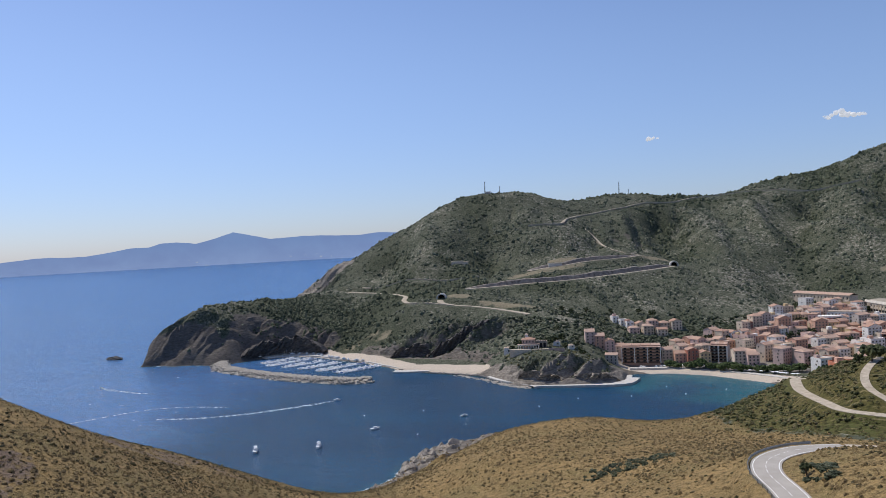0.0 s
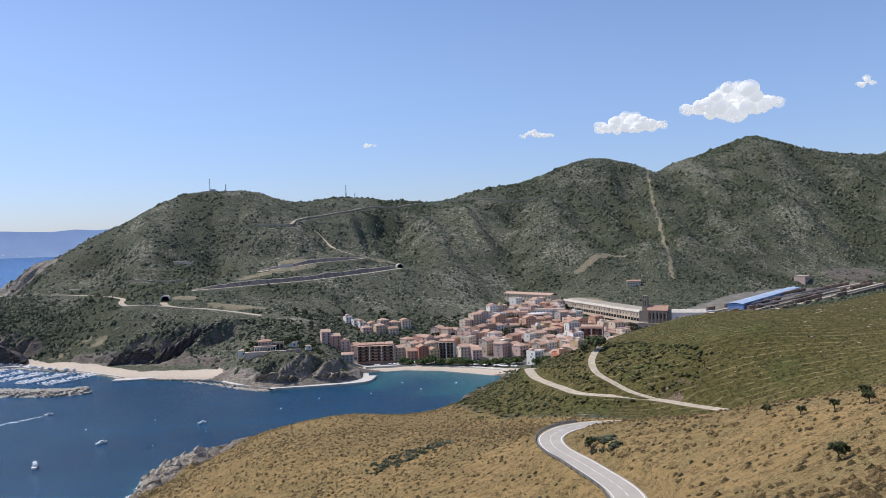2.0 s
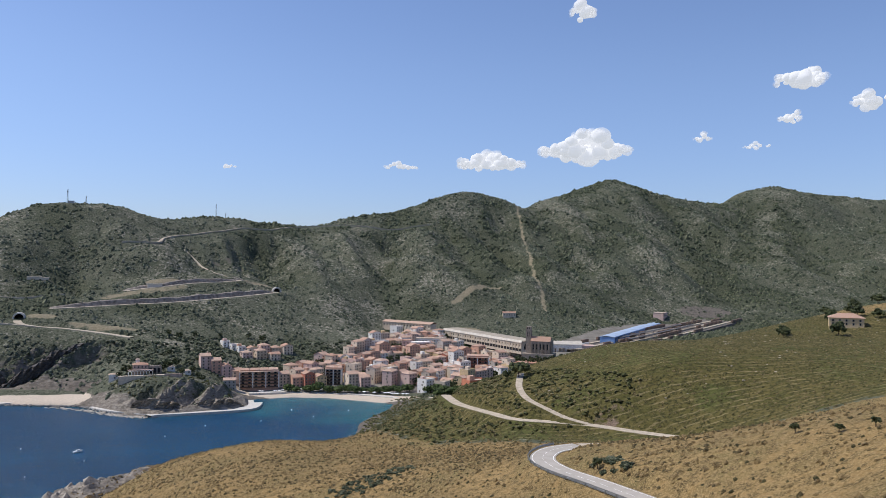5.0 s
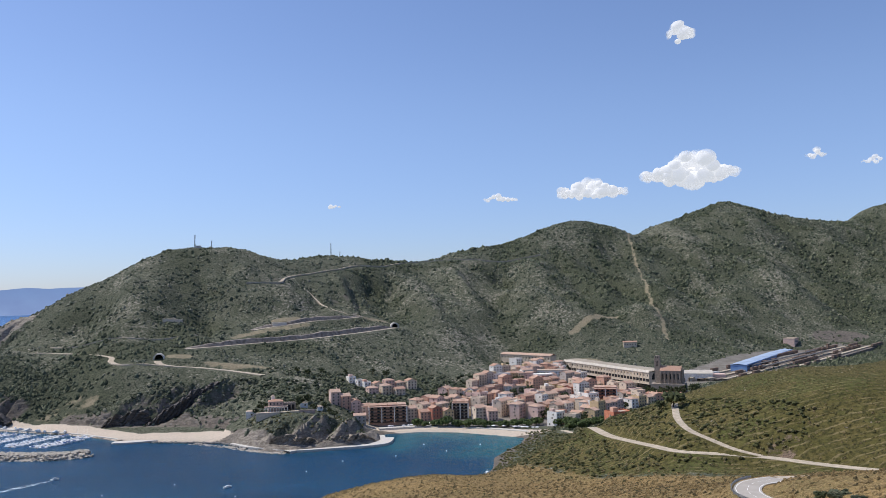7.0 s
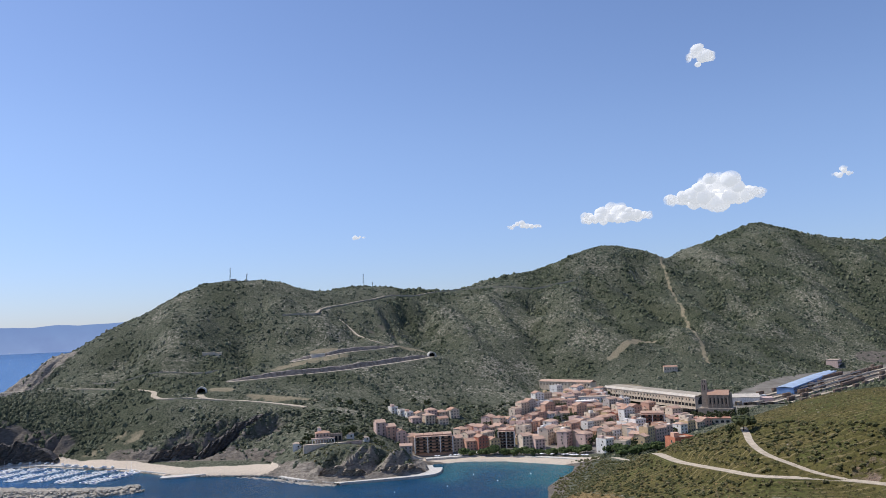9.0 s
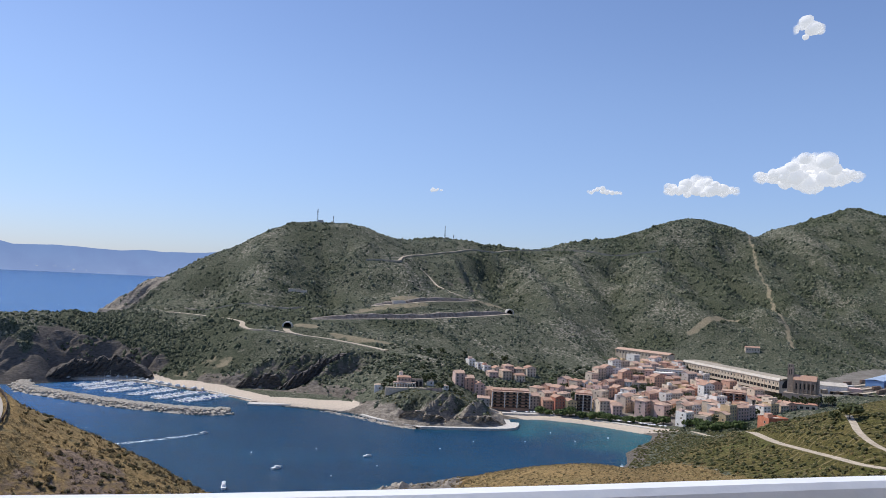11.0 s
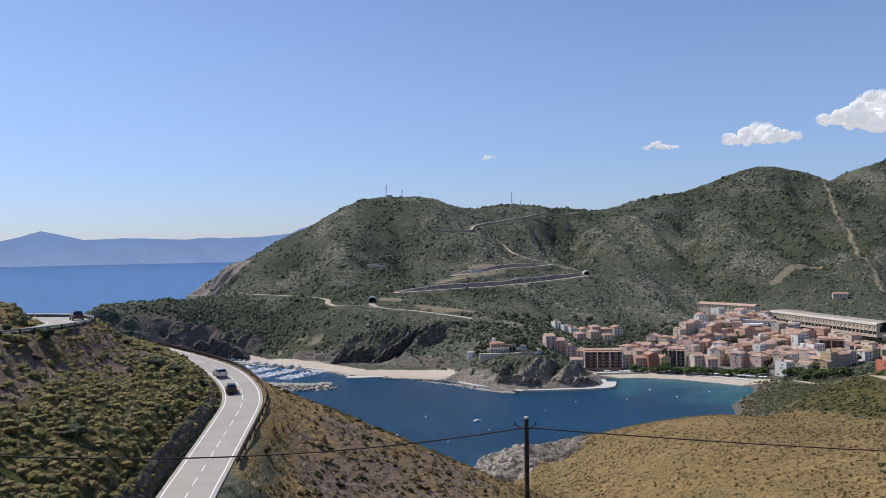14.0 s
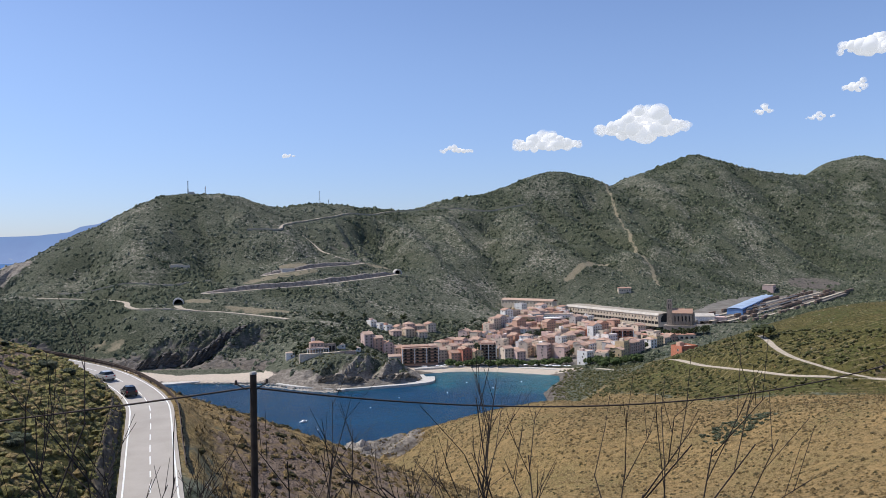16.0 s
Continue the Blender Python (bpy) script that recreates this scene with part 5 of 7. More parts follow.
M_DARKGLASS = plain("dark_glass", (0.02, 0.025, 0.03), 0.15, 0.5, vary=0.05)
motor_boat("white motor yacht at anchor with a flybridge", 9.5, (-151, 418, 0.1), 22, True)
motor_boat("white motor yacht at anchor with a sun canopy", 9.0, (-114, 433, 0.1), 15, True)
motor_boat("white cabin cruiser at anchor in the bay", 7.5, (-95, 481, 0.1), -40)
motor_boat("small white motor boat at anchor off the beach", 6.0, (-43.4, 525, 0.1), -55)
motor_boat("white motor boat running across the bay", 6.0, (-167, 572, 0.2), -62)
motor_boat("white motor boat speeding out to sea", 6.5, (-441, 612, 0.2), 75)


def wake(line, wide, label):
    c = curve([(x, y, 0.12) for x, y in line], 3.0)
    d = np.gradient(c[:, :2], axis=0)
    d /= np.hypot(d[:, 0], d[:, 1])[:, None]
    s = np.stack([-d[:, 1], d[:, 0]], -1)
    w = np.interp(np.linspace(0, 1, len(c)), [0, 0.1, 1], [0.8, wide, wide * 0.7])
    w = w * (1 + 0.5 * fbm(c[:, 0], c[:, 1], 6, 3, 5))
    v = np.concatenate([np.c_[c[:, :2] + s * w[:, None] * q, c[:, 2] + (0.12 if q == 0 else 0)] for q in (-1, -0.4, 0, 0.5, 1)])
    i = np.arange(len(v)).reshape(5, len(c))
    f = np.stack([i[:-1, :-1], i[:-1, 1:], i[1:, 1:], i[1:, :-1]], -1).reshape(-1, 4)
    return tagged(new("foam_trail", mesh_of("foam_trail", v, f, M_FOAM)), label, "boat wake", kind="stuff")


def foam_material():
    n = Nodes("sea_foam", 0.8, 0.2)
    k = n.ramp(n.noise(0.3, 5, 0.75), 0.40, 0.62)
    n.put(k, n.bsdf.inputs["Alpha"])
    return n.done(n.mix(k, (0.25, 0.36, 0.45), (0.72, 0.78, 0.82)))


M_FOAM = foam_material()
wake([(-167, 572), (-180, 556), (-196, 539), (-220, 518), (-250, 502), (-285, 494)], 2.6, "white foam trail behind a motor boat")
wake([(-441, 612), (-415, 602), (-371, 590)], 2.6, "white foam trail behind a speeding boat")
wake([(-250, 541), (-313, 530), (-353, 472), (-370, 440)], 1.3, "fading foam trail on the open bay")

# Floating jetties with their rows of boats.
yacht_kinds = []
for q, (length, tall) in enumerate(((6.0, 0), (7.5, 9.5), (9.0, 0), (8.5, 11), (5.0, 0))):
    t = thing("sailing_boat" if tall else "motor_boat", "white sailing yacht moored at a floating jetty" if tall else "small white motor boat moored at a floating jetty", "boat", "boats in the harbour", (0, 0, -60))
    part("hull", boat_mesh(length, length * 0.33, length * 0.11), M_WHITE, t)
    bm = bmesh.new()
    box(bm, -length * 0.1, length * 0.1, -length * 0.15, length * 0.16, length * 0.1, length * 0.19, 0.08)
    part("cabin", bm, M_WHITE if q != 2 else plain("blue_canvas", (0.08, 0.14, 0.28)), t)
    if tall:
        bm = bmesh.new()
        rod(bm, (0, length * 0.05, length * 0.1), (0, length * 0.05, tall), 0.07, 0.05)
        rod(bm, (0, length * 0.05, length * 0.28), (0, -length * 0.36, length * 0.28), 0.12, 0.1)
        part("mast", bm, M_WHITE, t)
    yacht_kinds.append(t)
JETTIES = [((-347, 757), (-323, 802)), ((-331, 741), (-300, 799)), ((-307, 732), (-276, 783)), ((-281, 720), (-252, 772)), ((-253, 708), (-225, 764)), ((-227, 698), (-197, 750))]
rng = random.Random(8)
first_used = set()
for a, b in JETTIES:
    jetty = thing("floating_jetty", "pale floating jetty between moored boats", "jetty", "harbour jetties")
    ribbon("deck", [(*a, 0.55), (*b, 0.55)], (-1.1, 1.1), 0.0, M_CONCRETE, 6.0, jetty, thick=0.6)
    dx, dy = b[0] - a[0], b[1] - a[1]
    length = math.hypot(dx, dy)
    dx, dy = dx / length, dy / length
    s = 1.5
    while s < length - 6:
        for sgn in (-1, 1):
            if rng.random() < 0.06:
                continue
            q = rng.choices(range(5), (3, 2, 2, 2, 3))[0]
            off = 1.6 + (6.0, 7.5, 9.0, 8.5, 5.0)[q] / 2
            m = pose(a[0] + dx * s - dy * sgn * off, a[1] + dy * s + dx * sgn * off, 0.1, 0, 0, math.degrees(math.atan2(dy, dx)) + (0 if sgn > 0 else 180) + rng.uniform(-3, 3))
            if q in first_used:
                copy_thing(yacht_kinds[q], m)
            else:
                yacht_kinds[q].matrix_basis = m
                first_used.add(q)
        s += rng.uniform(3.1, 3.9)
shore_boat = thing("motor_boat", "white boat laid up on the harbour quay", "boat", "boats on the quay", (-375, 800, 2.2))
part("hull", boat_mesh(6.5, 2.3, 0.9), M_WHITE, shore_boat)
bm = bmesh.new()
box(bm, -0.7, 0.7, -1.2, 1.2, 0.8, 1.7, 0.1)
part("cabin", bm, M_WHITE, shore_boat)
for q in range(16):
    copy_thing(shore_boat, pose(-372 + q * 9.5 + rng.uniform(-2, 2), 812 + 8 * math.sin(q * 0.33) - max(0, q - 6) * 4.3, 2.1, 0, 0, rng.uniform(0, 360)))

def cliff(line, height, lean, back, seed, label, name="rock_cliff", material=None):
    """A broken rock face along a line on the ground, its top leaning out a little and running back into the slope."""
    c = curve(line, 1.1)
    d = np.gradient(c[:, :2], axis=0)
    d /= np.hypot(d[:, 0], d[:, 1])[:, None]
    side = np.stack([-d[:, 1], d[:, 0]], -1)
    run = np.linspace(0, 1, len(c))
    tall = height * np.sin(np.pi * np.clip(run, 0.015, 0.985)) ** 0.55 * (1 + 0.5 * fbm(c[:, 0], c[:, 1], 11, 4, seed))
    rows = []
    for u in np.linspace(0, 1, 20):
        slant = run * len(c) * 1.1 - u * height * 1.1
        plate = slant / 7.5 + 0.25 * fbm(slant, slant * 0 + 9 * u, 15, 2, seed + 7)
        out = 3.0 * (plate % 1.0) * (0.3 + u) - 1.2 - lean * u + 4.5 * (np.abs(fbm(slant, slant * 0 + u * height * 0.35, 8, 4, seed + 1)) - 0.25) * (0.35 + u) + 1.2 * fbm(slant, c[:, 1] + 30 * u, 2.5, 2, seed + 5)
        rows.append(np.c_[c[:, :2] + side * out[:, None], c[:, 2] - 2.5 + (tall + 2.5) * u])
    for o, h in ((1.0, -0.4), (0.35 * back, -2.6), (0.7 * back, -5.5), (back, -11.0)):
        rows.append(np.c_[c[:, :2] + side * (o - lean * 0.5), c[:, 2] + tall + h + 3.0 * fbm(c[:, 0], c[:, 1] + 9 * o, 7, 4, seed + 2)])
    v = np.concatenate(rows)
    i = np.arange(len(v)).reshape(len(rows), len(c))
    f = np.stack([i[:-1, :-1], i[:-1, 1:], i[1:, 1:], i[1:, :-1]], -1).reshape(-1, 4)
    ob = new(name, mesh_of(name, v, f[:, ::-1], material or M_CLIFF))
    return tagged(ob, label, "cliff", kind="structure")


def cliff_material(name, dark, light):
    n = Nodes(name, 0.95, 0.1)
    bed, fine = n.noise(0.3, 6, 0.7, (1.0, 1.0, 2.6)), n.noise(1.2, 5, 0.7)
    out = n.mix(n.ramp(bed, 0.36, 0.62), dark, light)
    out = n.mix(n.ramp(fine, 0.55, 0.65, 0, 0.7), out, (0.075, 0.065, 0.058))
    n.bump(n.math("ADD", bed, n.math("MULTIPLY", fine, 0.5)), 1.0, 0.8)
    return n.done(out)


# Shade on the harbour and slab faces is put into a darker rock tone.
M_CLIFF = cliff_material("shade_toned_bedded_rock", (0.062, 0.057, 0.055), (0.175, 0.158, 0.142))
M_WARM_CLIFF = cliff_material("weathered_brown_rock", (0.13, 0.112, 0.092), (0.40, 0.34, 0.27))
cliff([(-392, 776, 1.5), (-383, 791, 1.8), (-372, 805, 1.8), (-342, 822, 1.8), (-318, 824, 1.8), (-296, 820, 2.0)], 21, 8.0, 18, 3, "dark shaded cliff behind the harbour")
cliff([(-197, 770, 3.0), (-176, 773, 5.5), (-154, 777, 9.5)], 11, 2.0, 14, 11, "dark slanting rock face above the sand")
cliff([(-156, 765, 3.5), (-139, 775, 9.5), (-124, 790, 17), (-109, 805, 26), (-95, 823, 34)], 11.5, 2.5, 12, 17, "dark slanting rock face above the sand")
cliff([(-28, 651, 4.5), (-11, 641, 3.0), (10, 642, 3.5)], 8.5, 1.5, 9, 23, "brown jagged rock face under the villa", material=M_WARM_CLIFF)
cliff([(14, 646, 4.0), (35, 645, 2.5), (56, 656, 1.8)], 6.5, 1.2, 8, 29, "brown jagged rock face above the walkway", material=M_WARM_CLIFF)

# Rock standing off the cape.
v, f = ball(3, 0.16, 44, 0.45)
v = v * [11, 5, 8] + 1.2 * fbm(v[:, :1] * 9, v[:, 1:2] * 9 + v[:, 2:3] * 7, 3, 3, 6)
islet = new("sea_rock", mesh_of("sea_rock", v, f, plain("dark_sea_rock", (0.09, 0.085, 0.08), 0.9, 0.2, vary=0.35, scale=0.3)))
islet.location = (-582, 796, 0.2)
tagged(islet, "dark rock standing in the sea off the cape", "rock")
for bx, by in ((-60, 470), (-35, 500), (5, 560), (30, 590), (95, 640), (110, 610), (70, 600), (-80, 540), (140, 630), (-120, 520)):
    bm = bmesh.new()
    bmesh.ops.create_icosphere(bm, subdivisions=2, radius=0.45)
    b = part("buoy", bm, M_WHITE)
    b.location = (bx, by, 0.2)
    tagged(b, "small white mooring buoy floating in the bay", "buoy", "mooring buoys")


# ---- town ----
WALLS = [plain("plaster_" + n, c, 0.9, 0.15, vary=0.14, scale=0.7) for n, c in (("cream", (0.70, 0.58, 0.45)), ("salmon", (0.60, 0.37, 0.27)), ("white", (0.80, 0.76, 0.70)), ("ochre", (0.62, 0.47, 0.28)), ("pink", (0.66, 0.48, 0.41)), ("grey", (0.50, 0.46, 0.42)), ("red", (0.44, 0.18, 0.125)), ("sand", (0.62, 0.51, 0.39)))]
BRICK_RED = plain("orange_red_plaster", (0.52, 0.20, 0.12), 0.9, 0.15, vary=0.16, scale=0.7)
CREAM, SALMON, WHITE_WALL, OCHRE, PINK, GREY_WALL, RED_WALL, SAND_WALL = WALLS


def tile_material():
    n = Nodes("terracotta_tiles", 0.9, 0.15)
    out = n.mix(n.random(), (0.44, 0.245, 0.165), (0.60, 0.42, 0.32))
    out = n.mix(n.ramp(n.noise(0.8, 5), 0.35, 0.7), out, (0.44, 0.31, 0.24))
    wave = n.add("ShaderNodeTexWave", wave_type="BANDS", bands_direction="X")
    wave.inputs["Scale"].default_value = 0.9
    wave.inputs["Distortion"].default_value = 0.6
    n.put(n.where, wave.inputs["Vector"])
    n.bump(wave.outputs["Fac"], 0.6, 0.12)
    return n.done(out)


M_TILE = tile_material()
M_TERRACE = plain("roof_terrace", (0.46, 0.36, 0.28), 0.9, 0.15, vary=0.2, scale=0.5)
M_STONE = plain("grey_church_stone", (0.31, 0.26, 0.21), 0.95, 0.1, vary=0.25, scale=0.4)
M_BLUE = plain("blue_metal_roof", (0.17, 0.30, 0.54), 0.5, 0.4, vary=0.12, scale=0.2)
M_PALEROOF = plain("pale_sheet_roof", (0.52, 0.47, 0.40), 0.7, 0.3, vary=0.15, scale=0.2)
M_LIGHTBLUE = plain("pale_blue_sheet_roof", (0.36, 0.45, 0.58), 0.55, 0.4, vary=0.2, scale=0.1)
# Near-black panels of this stand for the shade inside openings.
M_DARK = plain("shaded_interior", (0.035, 0.033, 0.032), 0.9, 0.1)


def window_mesh(width, height, name="window"):
    bm = bmesh.new()
    box(bm, -width / 2, width / 2, -0.06, 0.1, 0, height)
    pane = len(bm.faces)
    box(bm, -width / 2 - 0.1, width / 2 + 0.1, -0.16, 0.1, -0.14, -0.002)
    for s in (-1, 1):
        box(bm, s * (width / 2 + 0.2) - 0.18, s * (width / 2 + 0.2) + 0.18, -0.1, 0.1, 0, height)
    me = bpy.data.meshes.new(name)
    bm.to_mesh(me)
    bm.free()
    for m in (M_DARKGLASS, M_SHUTTER):
        me.materials.append(m)
    for k, q in enumerate(me.polygons):
        q.material_index = 0 if k < pane else 1
    return me


M_SHUTTER = plain("painted_shutters", (0.40, 0.34, 0.27), 0.8, 0.2, vary=0.2)
WINDOW, WIDE_WINDOW = window_mesh(0.85, 1.35), window_mesh(2.2, 2.0)


def solid(name, parent, material, x0, x1, y0, y1, z0, z1, label="", bevel=0.0):
    bm = bmesh.new()
    box(bm, x0, x1, y0, y1, z0, z1, bevel)
    return part(name, bm, material, parent, label)


def gable(name, parent, material, x0, x1, y0, y1, z, rise, over=0.5, along_x=True, label=""):
    """A pitched roof with eaves, 0.25 m thick."""
    bm = bmesh.new()
    x0, x1, y0, y1 = x0 - over, x1 + over, y0 - over, y1 + over
    if along_x:
        prof = [(y0, 0), (0.5 * (y0 + y1), rise), (y1, 0)]
        ring = lambda x: [bm.verts.new((x, a, z + h)) for a, h in prof] + [bm.verts.new((x, a, z + h - 0.25)) for a, h in prof[::-1]]
        a, b = ring(x0), ring(x1)
    else:
        prof = [(x0, 0), (0.5 * (x0 + x1), rise), (x1, 0)]
        ring = lambda y: [bm.verts.new((q, y, z + h)) for q, h in prof] + [bm.verts.new((q, y, z + h - 0.25)) for q, h in prof[::-1]]
        a, b = ring(y0), ring(y1)
    for k in range(6):
        bm.faces.new((a[k], a[(k + 1) % 6], b[(k + 1) % 6], b[k]))
    bm.faces.new(a[::-1])
    bm.faces.new(b)
    bmesh.ops.recalc_face_normals(bm, faces=bm.faces)
    return part(name, bm, material, parent, label)


def walls(parent, material, w, d, h, rise=0.0, along_x=True, deep=3.0):
    """The body of a house, with gable ends where the roof is pitched."""
    bm = bmesh.new()
    box(bm, -w / 2, w / 2, -d / 2, d / 2, -deep, h)
    if rise:
        for s in (-1, 1):
            if along_x:
                bm.faces.new([bm.verts.new(q) for q in ((s * w / 2, -d / 2, h), (s * w / 2, d / 2, h), (s * w / 2, 0, h + rise * 0.94))])
            else:
                bm.faces.new([bm.verts.new(q) for q in ((-w / 2, s * d / 2, h), (w / 2, s * d / 2, h), (0, s * d / 2, h + rise * 0.94))])
    return part("wall", bm, material, parent)


def hipped(name, parent, material, hx, hy, z, rise):
    """A roof that slopes to all four sides, with a short ridge."""
    bm = bmesh.new()
    low = [bm.verts.new((sx * hx, sy * hy, z)) for sx, sy in ((-1, -1), (1, -1), (1, 1), (-1, 1))]
    k = min(hx, hy)
    top = [bm.verts.new((-(hx - k * 0.9) if hx >= hy else 0, -(hy - k * 0.9) if hy > hx else 0, z + rise)), bm.verts.new(((hx - k * 0.9) if hx >= hy else 0, (hy - k * 0.9) if hy > hx else 0, z + rise))]
    if hx >= hy:
        loops = ((low[0], low[1], top[1], top[0]), (low[2], low[3], top[0], top[1]), (low[1], low[2], top[1]), (low[3], low[0], top[0]))
    else:
        loops = ((low[1], low[2], top[1], top[0]), (low[3], low[0], top[0], top[1]), (low[0], low[1], top[0]), (low[2], low[3], top[1]))
    for q in loops + (tuple(low[::-1]),):
        bm.faces.new(q)
    return part(name, bm, material, parent)


HOUSES = [(70, 737), (62, 737), (78, 737), (140, 741), (288, 757), (357, 757), (332, 742), (316, 746), (348, 738), (276, 918), (262, 922), (254, 880), (240, 884)]


def house(x, y, turn, w, d, floors, roof, material, label, rng, floor_h=2.85, group="town houses"):
    z = min(ground_at(x + a, y + b) for a in (-w / 3, w / 3) for b in (-d / 3, d / 3))
    h = floors * floor_h + 0.5
    t = thing("house", label, "house", group, (x, y, z), radians(turn))
    HOUSES.append((x, y))
    along_x = rng.random() < 0.65
    rise = (d if along_x else w) * 0.2 if roof == "tiles" else 0.0
    walls(t, material, w, d, h, rise, along_x)
    if roof == "hip":
        hipped("roof", t, M_TILE, w / 2 + 0.4, d / 2 + 0.4, h + 0.02, min(w, d) * 0.2)
    elif roof == "tiles":
        gable("roof", t, M_TILE, -w / 2, w / 2, -d / 2, d / 2, h + 0.15, rise, 0.4, along_x)
        if rng.random() < 0.4:
            solid("chimney", t, material, w * 0.2, w * 0.2 + 0.8, 0.5, 1.3, h, h + rise + 1.2)
    else:
        solid("roof", t, M_TERRACE, -w / 2 + 0.25, w / 2 - 0.25, -d / 2 + 0.25, d / 2 - 0.25, h, h + 0.1, "flat roof terrace")
        bm = bmesh.new()
        for a in ((-w / 2, w / 2, -d / 2, -d / 2 + 0.22), (-w / 2, w / 2, d / 2 - 0.22, d / 2), (-w / 2, -w / 2 + 0.22, -d / 2 + 0.22, d / 2 - 0.22), (w / 2 - 0.22, w / 2, -d / 2 + 0.22, d / 2 - 0.22)):
            box(bm, *a, h, h + 0.9)
        part("parapet", bm, material, t)
        if rng.random() < 0.55:
            a = rng.uniform(-w / 4, w / 4)
            solid("stair_head", t, rng.choice(WALLS[:5]), a - 1.8, a + 1.8, 0, min(3.5, d / 2 - 0.6), h + 0.1, h + 2.7)
    n = max(2, int(w / 3.2))
    for fl in range(floors):
        for k in range(n):
            u = -w / 2 + w * (k + 0.5) / n
            if fl == 0 and k == n // 2:
                o = twin(DOOR, "door", t, (u, -d / 2, 0.0))
                continue
            twin(WINDOW, "window", t, (u, -d / 2, fl * floor_h + 0.95))
        if rng.random() < 0.75:
            twin(WINDOW, "window", t, (-w / 2, rng.uniform(-d / 4, d / 4), fl * floor_h + 0.95), -math.pi / 2)
    if floors > 2 and rng.random() < 0.35:
        for fl in range(1, floors):
            solid("balcony", t, material, -w * 0.3, w * 0.3, -d / 2 - 1.0, -d / 2 - 0.17, fl * floor_h + 0.5, fl * floor_h + 0.68)
    return t


bm = bmesh.new()
box(bm, -0.7, 0.7, -0.06, 0.1, 0, 2.3)
DOOR = bpy.data.meshes.new("door")
bm.to_mesh(DOOR)
bm.free()
DOOR.materials.append(plain("dark_wood_door", (0.10, 0.07, 0.05), 0.7, 0.3))


def apartment_block(x, y, z, turn, w, d, floors, floor_h, label, wall_mat, bays):
    """A block of flats with deep shaded balconies between upright fins."""
    t = thing("apartment_building", label, "apartment block", at=(x, y, z), turn=radians(turn))
    h = floors * floor_h
    solid("wall", t, wall_mat, -w / 2, w / 2, -d / 2 + 1.6, d / 2, -3, h)
    for fl in range(floors):
        solid("balcony", t, M_BALCONY, -w / 2, w / 2, -d / 2, -d / 2 + 1.55, fl * floor_h + 0.25, fl * floor_h + 1.25, "brown balcony front")
        for k in range(bays * 2):
            twin(WIDE_WINDOW, "window", t, (-w / 2 + w * (k + 0.5) / (bays * 2), -d / 2 + 1.6, fl * floor_h + 0.5))
    for k in range(bays + 1):
        u = -w / 2 + w * k / bays
        solid("fin", t, WHITE_WALL, u - 0.45, u + 0.45, -d / 2 - 0.25, -d / 2 + 1.58, 0.0, h - 0.05, "pale upright fin")
    solid("roof", t, M_TILE, -w / 2 - 0.4, w / 2 + 0.4, -d / 2 - 0.5, d / 2 + 0.3, h + 0.02, h + 0.5)
    for k in range(4):
        a = -w / 2 + w * (k + 0.5) / 4
        gable("roof", t, M_TILE, a - w / 9, a + w / 9, -d / 4, d / 2 - 1, h + 1.6, 1.4, 0.3)
        solid("stair_head", t, SALMON, a - w / 9, a + w / 9, -d / 4, d / 2 - 1, h + 0.5, h + 1.5)
    return t


M_BALCONY = plain("brown_balcony", (0.13, 0.085, 0.06), 0.8, 0.2)
apartment_block(70, 737, 4.5, 2, 35, 15, 5, 2.9, "brown balconied apartment block facing the beach", SALMON, 3)
apartment_block(140, 741, 4.5, -14, 15, 13, 5, 2.9, "slim grey balconied apartment block by the beach", GREY_WALL, 2)
apartment_block(288, 757, 10.0, -20, 22, 16, 5, 3.1, "red-brown apartment block in the town centre", RED_WALL, 2)
rng = random.Random(4)
for k in range(4):
    house(21 + k * 9.4, 749 - k * 1.5, 13, 9.0, 12, 4, "tiles", (PINK, SALMON, PINK, CREAM, SALMON)[k], "pink terraced house with a tiled roof on the headland slope", rng, group="pink terrace")
house(44, 722, 0, 11, 9, 3, "tiles", GREY_WALL, "grey house below the pink terrace", rng)
for k, (hx, hy) in enumerate(((45, 846), (52, 840), (36, 852))):
    house(hx, hy, 25, 7.5, 9, 2, "flat", WHITE_WALL, "white cube house stepping down the slope", rng, group="white hillside houses")
for k, (hx, hy) in enumerate(((64, 838), (76, 842), (88, 846), (100, 845), (58, 820), (72, 822), (86, 822))):
    house(hx, hy, 20, 10.5, 10, 2 + k % 2, "hip" if k % 3 else "tiles", (CREAM, PINK, SAND_WALL)[k % 3], "old tiled house at the foot of the hill", rng, group="hill foot houses")
house(215, 674, 35, 11, 11, 4, "flat", WHITE_WALL, "pale yellow corner house near the beach", rng)
house(195, 452, 14, 13, 10, 2, "flat", BRICK_RED, "salmon-red plastered house at the edge of town", rng)
for k, (hx, hy, m) in enumerate(((104, 739, SALMON), (115, 737, RED_WALL), (126, 735, OCHRE), (155, 729, CREAM), (166, 725, PINK), (92, 744, SAND_WALL))):
    house(hx, hy, 16, 10.0, 11, 3 + k % 2, "tiles", m, "plastered town house facing the beach", rng, group="seafront houses")

TOWN = np.array([(98, 752), (128, 752), (172, 742), (205, 705), (232, 655), (298, 706), (358, 748), (372, 780), (352, 850), (322, 930), (285, 1005), (252, 1000), (222, 925), (168, 862), (120, 820), (98, 790)], float)


def in_town(x, y):
    inside = False
    for (ax, ay), (bx, by) in zip(TOWN, np.roll(TOWN, -1, 0)):
        if (ay > y) != (by > y) and x < (bx - ax) * (y - ay) / (by - ay) + ax:
            inside = not inside
    return inside


